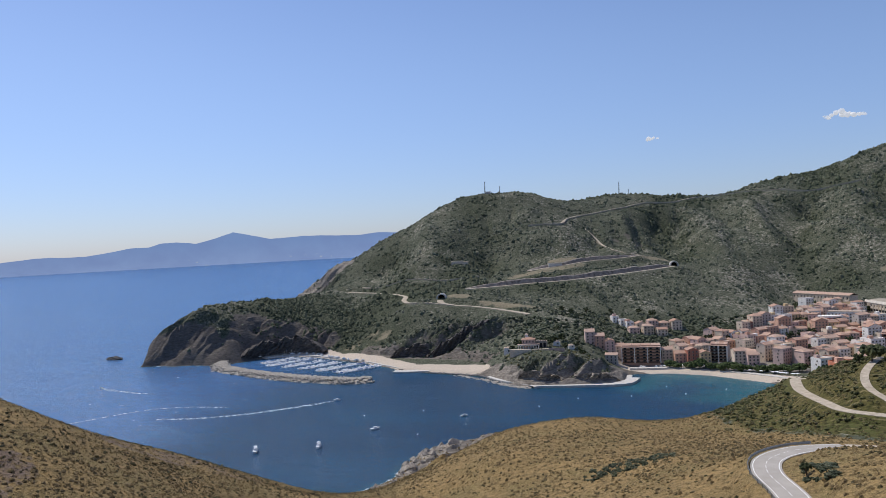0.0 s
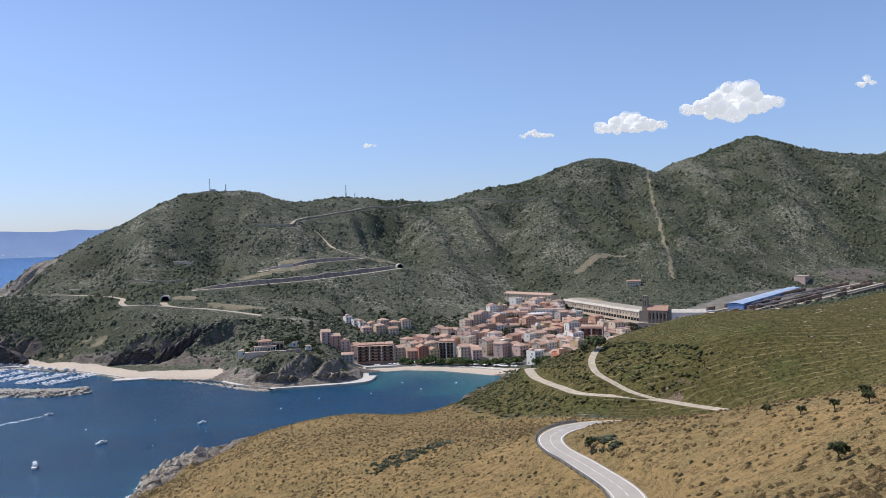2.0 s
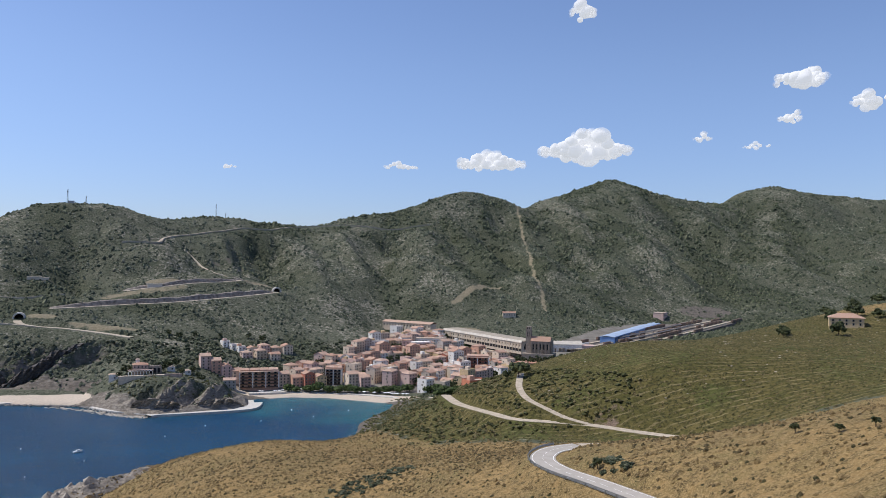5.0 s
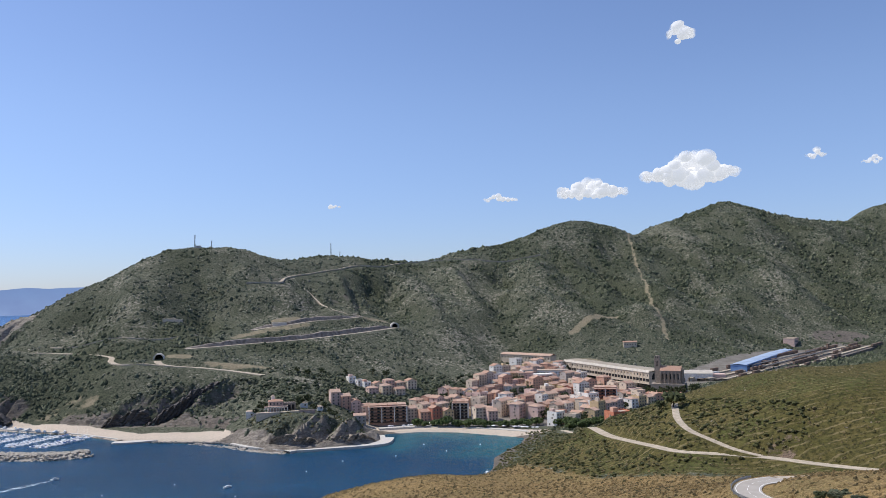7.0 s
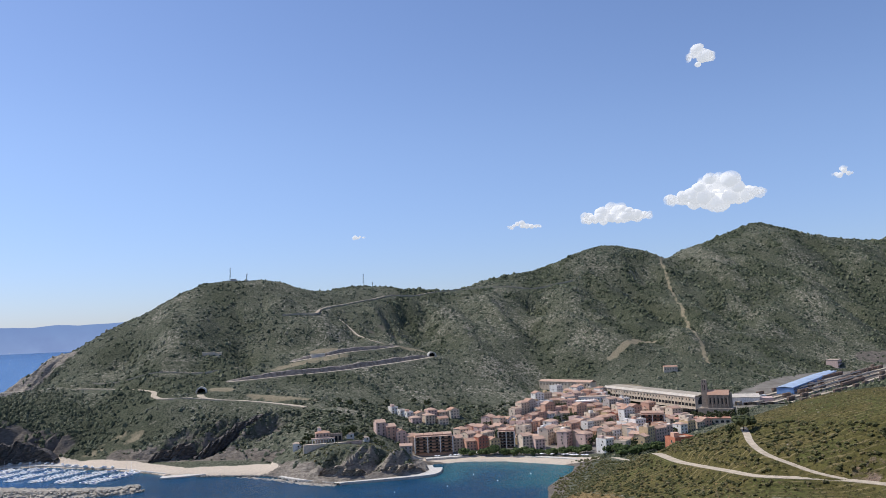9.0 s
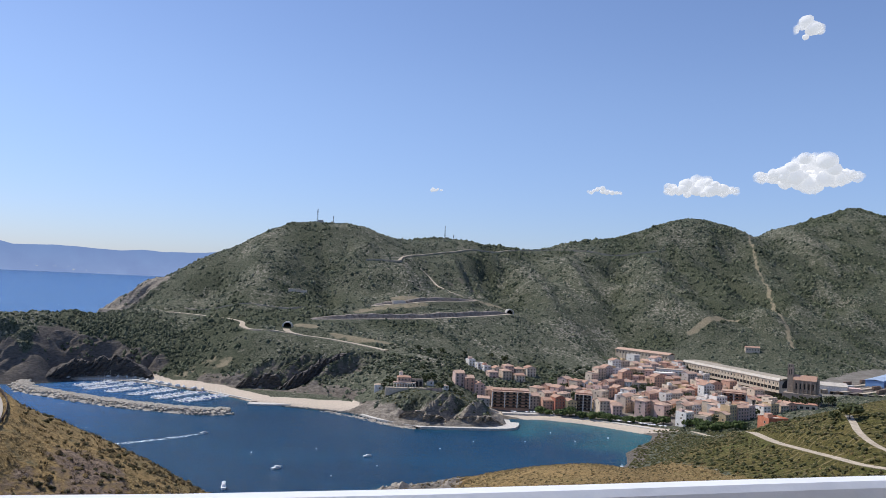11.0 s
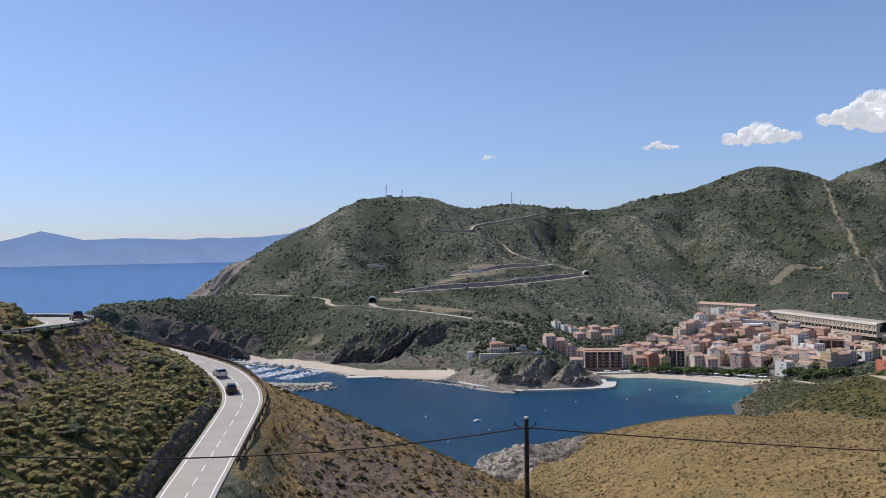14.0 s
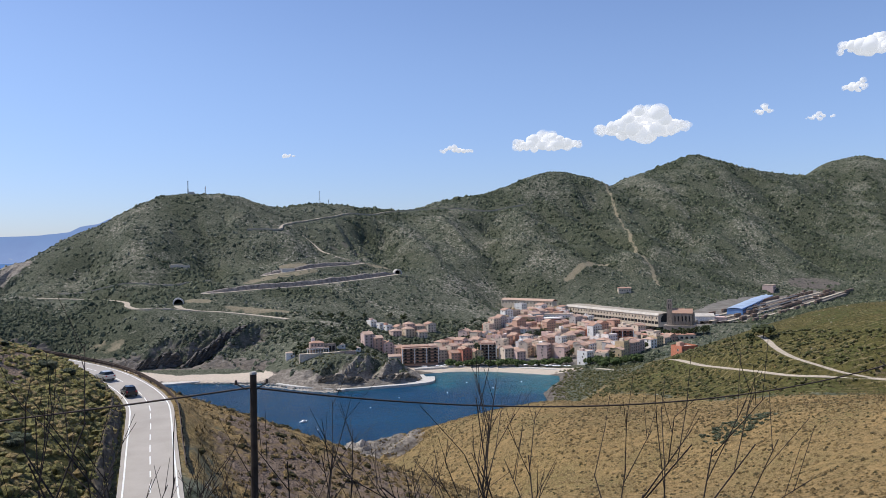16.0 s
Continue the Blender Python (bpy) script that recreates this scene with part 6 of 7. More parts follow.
KEPT_CLEAR = [(288, 757, 17), (349, 762, 22), (219, 676, 12), (335, 868, 26), (320, 920, 26), (263, 917, 20), (140, 741, 13), (240, 800, 5), (366, 755, 24), (345, 800, 18)]
for b in range(-17, 20):
    for a in range(-14, 26):
        if b % 4 == 2 and a % 3:
            continue
        hx = 180 + a * 12.4 * 0.83 - b * 13.0 * 0.56 + rng.uniform(-1.5, 1.5)
        hy = 760 + a * 12.4 * 0.56 + b * 13.0 * 0.83 + rng.uniform(-1.5, 1.5)
        if not in_town(hx, hy) or any(math.hypot(hx - cx, hy - cy) < r for cx, cy, r in KEPT_CLEAR) or rng.random() < 0.07:
            continue
        if rng.random() < 0.15:
            o = copy_thing(garden_tree, pose(hx, hy, ground_at(hx, hy), 0, 0, rng.uniform(0, 360)))
            o.scale = (1.5, 1.5, 1.35)
            continue
        wall = rng.choices(WALLS, (7, 3, 6, 2, 5, 1, 1, 5))[0]
        kind = rng.choices(("tiles", "hip", "flat"), (5, 2, 4))[0]
        tall = rng.random()
        w = rng.uniform(8.2, 12.0) if tall < 0.8 else rng.uniform(11.5, 14.5)
        turn = 34 + 12 * math.sin(hx / 47 + hy / 71) + rng.uniform(-7, 7)
        house(hx, hy, turn, w, rng.uniform(8.5, 11.5), rng.choices((2, 3, 4), (4, 5, 2))[0] if tall < 0.8 else rng.choice((4, 5)), kind, wall,
              ("plastered town house with a flat roof terrace" if kind == "flat" else "tall plastered town house with a tiled roof" if tall >= 0.8 else "plastered town house with a terracotta tiled roof"), rng)

big = thing("apartment_building", "long white four-storey building above the old town", "building", at=(276, 918, 18), turn=radians(-18))
solid("wall", big, WHITE_WALL, -18, 18, -6, 6, -3, 11)
solid("roof", big, M_TERRACE, -18.3, 18.3, -6.3, 6.3, 11.02, 11.5)
for fl in range(3):
    for k in range(10):
        twin(WINDOW, "window", big, (-16 + k * 3.55, -6, 1.4 + fl * 3.2))
round_block = thing("apartment_building", "white apartment block with a curved front and dark balcony bands", "apartment block", at=(254, 880, 14), turn=radians(-20))


def curved(bm, r0, r1, z0, z1, a0=-150, a1=-5, n=16):
    """An upright ring segment with inner and outer radius."""
    rows = [[bm.verts.new((r * math.cos(radians(a0 + (a1 - a0) * k / n)), r * math.sin(radians(a0 + (a1 - a0) * k / n)), z)) for k in range(n + 1)] for r, z in ((r0, z0), (r1, z0), (r1, z1), (r0, z1))]
    for r in range(4):
        for k in range(n):
            bm.faces.new((rows[r][k], rows[(r + 1) % 4][k], rows[(r + 1) % 4][k + 1], rows[r][k + 1]))
    bm.faces.new([row[0] for row in rows]), bm.faces.new([row[-1] for row in rows[::-1]])
    bmesh.ops.recalc_face_normals(bm, faces=bm.faces)
    return bm


part("wall", curved(bmesh.new(), 0.3, 11.5, -3, 15), M_DARKGLASS, round_block, "dark glazing behind the balconies")
for fl in range(6):
    part("balcony", curved(bmesh.new(), 0.2, 13.0, fl * 3.0 - 0.9, fl * 3.0 + 0.75), WHITE_WALL, round_block, "pale curved balcony band")
solid("stair_tower", round_block, PINK, -19, -10.5, -9, 8, -3, 16.5)
solid("roof", round_block, M_TILE, -19.3, -10.2, -9.3, 8.3, 16.52, 17.1)
for fl in range(5):
    for k in range(2):
        twin(WINDOW, "window", round_block, (-17 + k * 4.2, -9, 1.0 + fl * 3.1))
gym = thing("sports_hall", "long low hall with a flat red-brown roof below the church", "hall", at=(332, 742, ground_at(332, 742)), turn=radians(-16))
solid("wall", gym, SAND_WALL, -26, 26, -8, 8, -5, 6)
solid("roof", gym, plain("red_brown_roof", (0.43, 0.23, 0.165), 0.85, 0.2, vary=0.2, scale=0.2), -26.4, 26.4, -8.4, 8.4, 6.02, 6.5)
for k in range(10):
    solid("window", gym, M_DARKGLASS, -24 + k * 5, -21.2 + k * 5, -8.08, -7.9, 2.2, 4.4)

def clear_of_houses(x, y, gap):
    near = np.full(x.shape, 1e9)
    for hx, hy in HOUSES:
        near = np.minimum(near, np.hypot(x - hx, y - hy))
    return near > gap


rng = np.random.default_rng(77)
p = strew(5200, -70, 230, 735, 960, 71, lambda x, y: np.maximum(np.maximum(blob(x, y, 20, 800, 105, 62, -8), blob(x, y, 130, 850, 80, 40, 30)), blob(x, y, -5, 735, 45, 25)) * clear_of_houses(x, y, 9.5) * (0.45 + 0.55 * (fbm(x, y, 22, 3, 73) > -0.1)) * np.prod([along(x, y, w)[0] > 7 for w in (TUNNEL_ROAD, ROAD_SOUTH)], axis=0))
scatter("trees", CUSHION, p, rng.uniform(1.3, 3.0, len(p)), M_SHADE_BUSH, "dark green trees and tall shrubs behind the houses", "trees", 0.1, (0.8, 1.3), 72)
p = strew(4200, 60, 380, 660, 1010, 74, lambda x, y: np.maximum(blob(x, y, 225, 800, 150, 105, 38), blob(x, y, 290, 920, 75, 70, 60)) * clear_of_houses(x, y, 7.2) * (y > 735 - 0.45 * (x - 60)) * (fbm(x, y, 30, 3, 75) > -0.2) * 0.6)
scatter("garden_shrubs", CUSHION, p, rng.uniform(0.9, 2.3, len(p)), M_PLANE, "green garden trees and shrubs between the town houses", "shrubs", 0.1, (0.8, 1.3), 75)
p = strew(700, 180, 290, 600, 690, 76, lambda x, y: np.maximum(blob(x, y, 232, 640, 30, 20, -40), blob(x, y, 262, 655, 30, 18, 35)) * clear_of_houses(x, y, 8.5))
scatter("trees", CUSHION, p, rng.uniform(1.2, 2.8, len(p)), M_SHADE_BUSH, "dark green trees at the edge of the beach", "trees", 0.1, (0.8, 1.3), 77)

# Sunshades along the promenade.
shade = thing("parasol", "white parasol on the beach promenade", "parasol", "promenade parasols", (100, 712, 3.0))
bm = bmesh.new()
rod(bm, (0, 0, 0), (0, 0, 2.4), 0.05, 0.04, 6)
part("pole", bm, M_WHITE, shade)
bm = bmesh.new()
rod(bm, (0, 0, 2.15), (0, 0, 2.75), 1.9, 0.1, 8)
part("canopy", bm, M_WHITE, shade)
rng2 = random.Random(12)
shore_walk = curve([(66, 713.5, 3), (98, 716, 3), (130, 707, 3), (160, 690, 3), (186, 671, 3), (204, 656, 3)], 3.0)
for k in range(2, len(shore_walk) - 1):
    if rng2.random() < 0.6:
        q = shore_walk[k]
        copy_thing(shade, pose(q[0] + rng2.uniform(-1, 1), q[1] + rng2.uniform(1.2, 5.0), ground_at(q[0], q[1] + 3) - 0.1, 0, 0, rng2.uniform(0, 90)))


# ---- villa on the headland ----
M_VILLA = plain("weathered_pink_stone", (0.50, 0.37, 0.30), 0.95, 0.1, vary=0.3, scale=0.5)
villa = thing("villa", "old pink stone villa with an arcaded terrace above the sea", "villa", at=(-26, 698, ground_at(-26, 698)), turn=radians(8))
solid("wall", villa, M_VILLA, -9, 3, -4, 5, -3, 8.2)
hipped("roof", villa, M_TILE, 6.4, 4.9, 8.25, 1.6).location = (-3, 0.5, 0)
# The right half's shade is put into a darker stone than the main wall.
solid("wing", villa, M_STONE, 3.05, 14, -2.5, 4, -4, 6.4, "stone wing with shade put into its darker tone")
bm = bmesh.new()
for k in range(5):
    box(bm, 3.1 + k * 2.25, 4.4 + k * 2.25, -2.5, -1.8, 6.41, 7.4)
part("battlement", bm, M_STONE, villa, "jagged stone parapet")
for k in range(3):
    solid("opening", villa, M_DARK, 4.2 + k * 3.3, 6.4 + k * 3.3, -2.6, -2.4, 0.8, 4.8, "dark empty opening")
solid("turret", villa, WHITE_WALL, -6.5, -3.6, 5.05, 8, -3, 11.6)
hipped("turret_roof", villa, M_TERRACE, 1.8, 1.8, 11.62, 1.4).location = (-5.05, 6.5, 0)
solid("terrace", villa, SAND_WALL, -20, 16, -12, -8.6, -9, 0.2, "long pale terrace wall")
for k in range(9):
    solid("pillar", villa, WHITE_WALL, -12.6 + k * 2.35, -12.0 + k * 2.35, -7.9, -7.3, -1, 3.2)
for k in range(8):
    bm = bmesh.new()
    a = -12.0 + k * 2.35
    arc = [(a + 0.875 - 0.875 * math.cos(math.pi * q / 8), 2.6 + 0.7 * math.sin(math.pi * q / 8)) for q in range(9)]
    loop = [(a, 4.0)] + arc + [(a + 1.75, 4.0)]
    front = [bm.verts.new((u, -7.85, w)) for u, w in loop]
    rear = [bm.verts.new((u, -7.35, w)) for u, w in loop]
    bm.faces.new(front)
    bm.faces.new(rear[::-1])
    for q in range(len(loop)):
        bm.faces.new((front[q], rear[q], rear[(q + 1) % len(loop)], front[(q + 1) % len(loop)]))
    part("arch", bm, WHITE_WALL, villa, "pale round arch")
solid("arcade_roof", villa, M_VILLA, -13, 7.2, -8.1, -4.1, 4.02, 4.4)
for k in range(4):
    twin(WINDOW, "window", villa, (-7.4 + k * 2.9, -4, 5.6))
solid("garden_wall", villa, M_VILLA, 16.1, 30, -11, -10.3, -8, 0.6)
for k, (hx, hy, s) in enumerate(((-52, 712, 1.0), (-6, 716, 0.8), (8, 712, 0.7))):
    out = thing("outbuilding", "small white outbuilding beside the old villa", "outbuilding", "villa outbuildings", (hx, hy, ground_at(hx, hy)), 0.1 + 0.2 * k)
    solid("wall", out, WHITE_WALL, -4 * s, 4 * s, -3 * s, 3 * s, -3, 5.0 * s)
    hipped("roof", out, M_TERRACE, 4.3 * s, 3.3 * s, 5.02 * s, 1.1)
    twin(WINDOW, "window", out, (0.8, -3 * s, 1.6))


# ---- church ----
church = thing("church", "grey stone church with a square bell tower", "church", at=(357, 757, ground_at(357, 757) + 12), turn=radians(-32))
solid("terrace", church, M_STONE, -19, 14, -9.5, 8, -20, -1.2, "pale retaining terrace")
solid("nave", church, M_STONE, -10, 10, -5.5, 5.5, -12, 11.5)
gable("roof", church, M_TILE, -10, 10, -5.5, 5.5, 11.6, 4.6, 0.4, True)
bm = bmesh.new()
for s in (-10, 10):
    bm.faces.new([bm.verts.new(q) for q in ((s, -5.5, 11.5), (s, 5.5, 11.5), (s, 0, 15.9))])
part("gable", bm, M_STONE, church)
for k in range(6):
    solid("buttress", church, M_STONE, -9.8 + k * 3.7, -8.8 + k * 3.7, -6.9, -5.52, -12, 9.5)
for k in range(5):
    solid("window", church, M_DARKGLASS, -7.9 + k * 3.7, -6.9 + k * 3.7, -5.6, -5.4, 3, 8.5)
solid("porch", church, M_STONE, 10.1, 12.0, -4, 4, -4, 13)
solid("tower", church, M_STONE, -16, -10.6, -2.8, 2.8, -12, 23)
solid("belfry", church, M_STONE, -15.6, -11, -2.4, 2.4, 23, 26)
for s in (-1, 1):
    solid("window", church, M_DARK, -14.4 if s < 0 else -12.8, -13.8 if s < 0 else -12.2, -2.9, -2.7, 16, 21)
    solid("belfry_opening", church, M_DARK, -13.7 + s, -13.0 + s, -2.5, -2.3, 23.4, 25.4)


for k, (tx, ty) in enumerate(((338, 756), (344, 750), (350, 746), (356, 743), (362, 741), (370, 738), (376, 742), (334, 764))):
    o = copy_thing(garden_tree, pose(tx, ty, ground_at(tx, ty), 0, 0, 50 * k))
    o.scale = (1.35, 1.35, 1.5 + 0.1 * (k % 3))


# ---- railway ----
def hall(name, label, a, b, width, z0, z1, wall_mat, roof_mat, bays, foot_shade=True, rise=2.5):
    """A long building from one plan point to another, its long side towards the sea."""
    dx, dy = b[0] - a[0], b[1] - a[1]
    length = math.hypot(dx, dy)
    t = thing(name, label, "railway building", at=((a[0] + b[0]) / 2, (a[1] + b[1]) / 2, z0), turn=math.atan2(dy, dx))
    h = z1 - z0
    solid("wall", t, wall_mat, -length / 2, length / 2, -width, 0, -4, h - 0.6)
    gable("roof", t, roof_mat, -length / 2, length / 2, -width, 0, h - 0.5, rise, 0.8)
    for k in range(bays):
        u = -length / 2 + length * (k + 0.5) / bays
        solid("pilaster", t, wall_mat, u - length / bays * 0.5 + 0.05, u - length / bays * 0.5 + 0.75, -width - 0.45, -width - 0.01, -2, h - 0.7)
        solid("window", t, M_DARKGLASS, u - length / bays * 0.1, u + length / bays * 0.14, -width - 0.08, -width + 0.1, h * 0.5, h * 0.72)
        # Flat dark panels stand for the band of shade along the wall's foot.
        if foot_shade:
            solid("arch", t, M_DARK, u - length / bays * 0.4, u + length / bays * 0.46, -width - 0.1, -width + 0.1, -1.0, h * 0.22)
    solid("cornice", t, wall_mat, -length / 2 - 0.3, length / 2 + 0.3, -width - 0.6, -width - 0.005, h - 0.68, h - 0.1)
    return t


station = hall("railway_station", "long cream railway hall with arcaded side", (306, 967), (352, 800), 2, 26.0, 35, SAND_WALL, M_PALEROOF, 30)
solid("platform_hall", station, CREAM, -86.5, 86.5, 0.05, 26, -4, 9.0)
bm = bmesh.new()
ring0, ring1 = [], []
for k in range(15):
    a = math.pi * k / 14
    for ring, u in ((ring0, -86.5), (ring1, 87.5)):
        ring.append(bm.verts.new((u, 13 - 13.5 * math.cos(a), 8.9 + 2.4 * math.sin(a))))
for k in range(14):
    bm.faces.new((ring0[k], ring0[k + 1], ring1[k + 1], ring1[k]))
part("vault", bm, plain("beige_shed_roof", (0.36, 0.315, 0.25), 0.85, 0.2, vary=0.2, scale=0.15), station, "shallow pale vaulted train shed roof")
bm = bmesh.new()
bm.faces.new([bm.verts.new((86.8, 13 - 11.5 * math.cos(math.pi * k / 14), 1 + 9.6 * math.sin(math.pi * k / 14) ** 0.7)) for k in range(15)])
part("shed_mouth", bm, M_DARK, station, "dark open end of the train shed")
hall("railway_building", "long cream stone railway building with a tiled roof", (250, 1062), (303, 1000), 14, 30, 40, SAND_WALL, M_TILE, 16, False)
hall("engine_shed", "long railway shed with a blue metal roof", (478, 872), (650, 1066), 18, 25.5, 33.5, M_BLUE, M_LIGHTBLUE, 22, False, 1.2)
tower_block = thing("signal_building", "pale salmon railway building at the end of the shed", "railway building", at=(694, 1108, 30), turn=radians(45))
solid("wall", tower_block, PINK, -12, 12, -8, 8, -4, 15)
solid("roof", tower_block, M_TERRACE, -12.3, 12.3, -8.3, 8.3, 15.02, 15.6)
for k in range(5):
    twin(WIDE_WINDOW, "window", tower_block, (-9 + k * 4.5, -8, 5)), twin(WIDE_WINDOW, "window", tower_block, (-9 + k * 4.5, -8, 10))
shed2 = thing("goods_shed", "white vaulted goods shed behind the church", "railway building", at=(415, 835, 22), turn=radians(-20))
solid("wall", shed2, WHITE_WALL, -20, 20, -9, 9, -4, 7)
gable("roof", shed2, M_PALEROOF, -20, 20, -9, 9, 7.2, 3.0)
solid("annex", shed2, PINK, 20.1, 34, -7, 7, -4, 6)
M_BALLAST = plain("track_ballast", (0.20, 0.17, 0.145), 0.95, 0.1, vary=0.25, scale=0.4)
for k in range(9):
    o = k * 9.0
    line = [(400 + o * 0.75, 830 - o * 0.68, 0), (520 + o * 0.75, 920 - o * 0.68, 0), (660 + o * 0.7, 1030 - o * 0.62, 0), (790 + o * 0.5, 1120 - o * 0.55, 0)]
    c = curve(line, 12)
    c[:, 2] = 24 + (np.maximum(c[:, 0], 420) - 420) * 0.026
    wide = k % 2
    plat = tagged(ribbon("platform" if wide else "railway_track", [tuple(q) for q in c], (-2.3, 2.3), 1.1 if wide else 0.3, M_DUST if wide else M_BALLAST, 12, thick=6), "pale concrete railway platform" if wide else "railway track on brown ballast", "railway yard", kind="structure")
    if not wide:
        for r in (-0.75, 0.75):
            ribbon("rail", [tuple(q) for q in c], (r - 0.08, r + 0.08), 0.45, M_DARKSTEEL, 12, plat)
    elif k in (3, 5):
        can = thing("platform_canopy", "dark platform canopy in the railway yard", "canopy")
        ribbon("roof", [tuple(q) for q in c[8:26]], (-2.6, 2.6), 5.2, M_DARKSTEEL, 12, can, thick=0.3)
        for q in c[8:26:3]:
            solid("post", can, M_DARKSTEEL, q[0] - 0.15, q[0] + 0.15, q[1] - 0.15, q[1] + 0.15, q[2] + 1.0, q[2] + 5.0)

def wagon(label, paint, at, turn, tall):
    t = thing("railway_wagon", label, "railway wagon", "wagons in the yard", at, turn)
    solid("body", t, paint, -7.5, 7.5, -1.4, 1.4, 0.9, tall, bevel=0.15)
    solid("frame", t, M_DARKSTEEL, -7.7, 7.7, -1.2, 1.2, 0.5, 0.88)
    for x in (-5.4, 5.4):
        solid("bogie", t, M_DARKSTEEL, x - 1.4, x + 1.4, -1.0, 1.0, 0.0, 0.48)
    return t


M_WAGON = plain("brown_wagon_paint", (0.21, 0.15, 0.115), 0.8, 0.2, vary=0.3, scale=0.5)
M_CARRIAGE = plain("pale_carriage_paint", (0.58, 0.58, 0.56), 0.5, 0.3, vary=0.12)
rng3 = random.Random(5)
kinds = [wagon("brown goods wagon standing in the railway yard", M_WAGON, (0, 0, 0), 0, 4.2), wagon("pale railway carriage standing in the railway yard", M_CARRIAGE, (0, 0, 0), 0, 3.9)]
placed = set()
for k in (0, 2, 4, 6, 8):
    o = k * 9.0
    c = curve([(400 + o * 0.75, 830 - o * 0.68, 0), (520 + o * 0.75, 920 - o * 0.68, 0), (660 + o * 0.7, 1030 - o * 0.62, 0), (790 + o * 0.5, 1120 - o * 0.55, 0)], 16.0)
    for q in range(1, len(c) - 2):
        if rng3.random() < (0.75 if (q // 5 + k // 2) % 2 else 0.12):
            d = c[q + 1] - c[q]
            which = 1 if k == 2 and q < 9 else 0
            m = pose(c[q][0], c[q][1], 24 + (max(c[q][0], 420) - 420) * 0.026 + 0.47, 0, 0, math.degrees(math.atan2(d[1], d[0])))
            if which in placed:
                copy_thing(kinds[which], m)
            else:
                kinds[which].matrix_basis = m
                placed.add(which)

hill_house = thing("house", "ochre country house with a hipped tiled roof on the crest", "house", at=(396, 374, ground_at(396, 374)), turn=radians(-38))
solid("wall", hill_house, OCHRE, -9, 9, -5.5, 5.5, -3, 5.4)
bm = bmesh.new()
lo = [bm.verts.new(q) for q in ((-9.7, -6.2, 5.4), (9.7, -6.2, 5.4), (9.7, 6.2, 5.4), (-9.7, 6.2, 5.4))]
hi = [bm.verts.new((-4, 0, 7.8)), bm.verts.new((4, 0, 7.8))]
for q in ((lo[0], lo[1], hi[1], hi[0]), (lo[2], lo[3], hi[0], hi[1]), (lo[1], lo[2], hi[1]), (lo[3], lo[0], hi[0]), (lo[3], lo[2], lo[1], lo[0])):
    bm.faces.new(q)
part("roof", bm, M_TILE, hill_house)
for k in range(5):
    twin(WINDOW, "window", hill_house, (-7 + k * 3.5, -5.5, 1.2))
    twin(WINDOW, "window", hill_house, (-7 + k * 3.5, -5.5, 3.4), 0, (1, 1, 0.8))

ruin = thing("hut", "small ruined hut with pale walls on the hillside", "hut", at=(-190, 1024, ground_at(-190, 1024)), turn=0.2)
solid("wall", ruin, SAND_WALL, -10, 6, -3, 3, -2, 3.6)
solid("lean_to", ruin, SAND_WALL, 6.05, 14, -3, 2, -2, 2.4)
works = thing("hut", "small pale works building on the upper shelf", "hut", at=(-55, 1022, ground_at(-55, 1022)), turn=0.4)
solid("wall", works, M_CONCRETE, -9, 9, -3, 3, -3, 3.4)
solid("roof", works, M_PALEROOF, -9.4, 9.4, -3.4, 3.4, 3.42, 3.9)
farm = thing("house", "pale stone house above the railway hall", "house", at=(418, 1040, ground_at(418, 1040)), turn=-0.2)
solid("wall", farm, SAND_WALL, -9, 9, -4, 4, -3, 6)
gable("roof", farm, M_TILE, -9, 9, -4, 4, 6.1, 1.6)
for k in range(5):
    twin(WINDOW, "window", farm, (-7 + k * 3.5, -4, 2.4))


# ---- masts on the ridge ----
def lattice_mast(x, y, height, label, thick=1.3):
    z = ground_at(x, y)
    t = thing("radio_mast", label, "mast", at=(x, y, z))
    bm = bmesh.new()
    for a in range(3):
        c, s = math.cos(a * 2.094), math.sin(a * 2.094)
        rod(bm, (c * thick, s * thick, -2), (c * thick * 0.35, s * thick * 0.35, height), 0.2, 0.14, 5)
    for k in range(int(height / 2.2)):
        r0, r1 = thick * (1 - 0.65 * k * 2.2 / height), thick * (1 - 0.65 * (k + 1) * 2.2 / height)
        for a in range(3):
            p0, p1 = a * 2.094, (a + 1) * 2.094
            rod(bm, (r0 * math.cos(p0), r0 * math.sin(p0), k * 2.2), (r1 * math.cos(p1), r1 * math.sin(p1), k * 2.2 + 2.2), 0.09, 0.09, 4)
    part("lattice", bm, M_DARKSTEEL, t)
    bm = bmesh.new()
    for k in range(3):
        rod(bm, (0.9, 0, height * (0.7 + 0.12 * k)), (0.9, 0, height * (0.7 + 0.12 * k) + 1.6), 0.35, 0.35, 8)
    part("aerial", bm, M_WHITE, t)
    return t


lattice_mast(-205, 1254, 20, "tall lattice radio mast on the ridge")
lattice_mast(-179, 1252, 12, "slim radio mast on the ridge", 0.9)
lattice_mast(2, 1413, 25, "lattice radio mast with aerials on the ridge", 1.6)
lattice_mast(18, 1416, 10, "short radio mast beside the ridge road", 0.8)
lattice_mast(640, 1642, 12, "power pylon in the notch of the ridge", 1.5)
for x, y, w in ((-200, 1256, 8), (6, 1409, 7)):
    hut = thing("equipment_hut", "small pale equipment hut under the mast", "hut", at=(x, y, ground_at(x, y)))
    solid("wall", hut, GREY_WALL, -w / 2, w / 2, -2, 2, -2, 3.2)
    solid("roof", hut, M_TERRACE, -w / 2 - 0.2, w / 2 + 0.2, -2.2, 2.2, 3.22, 3.5)


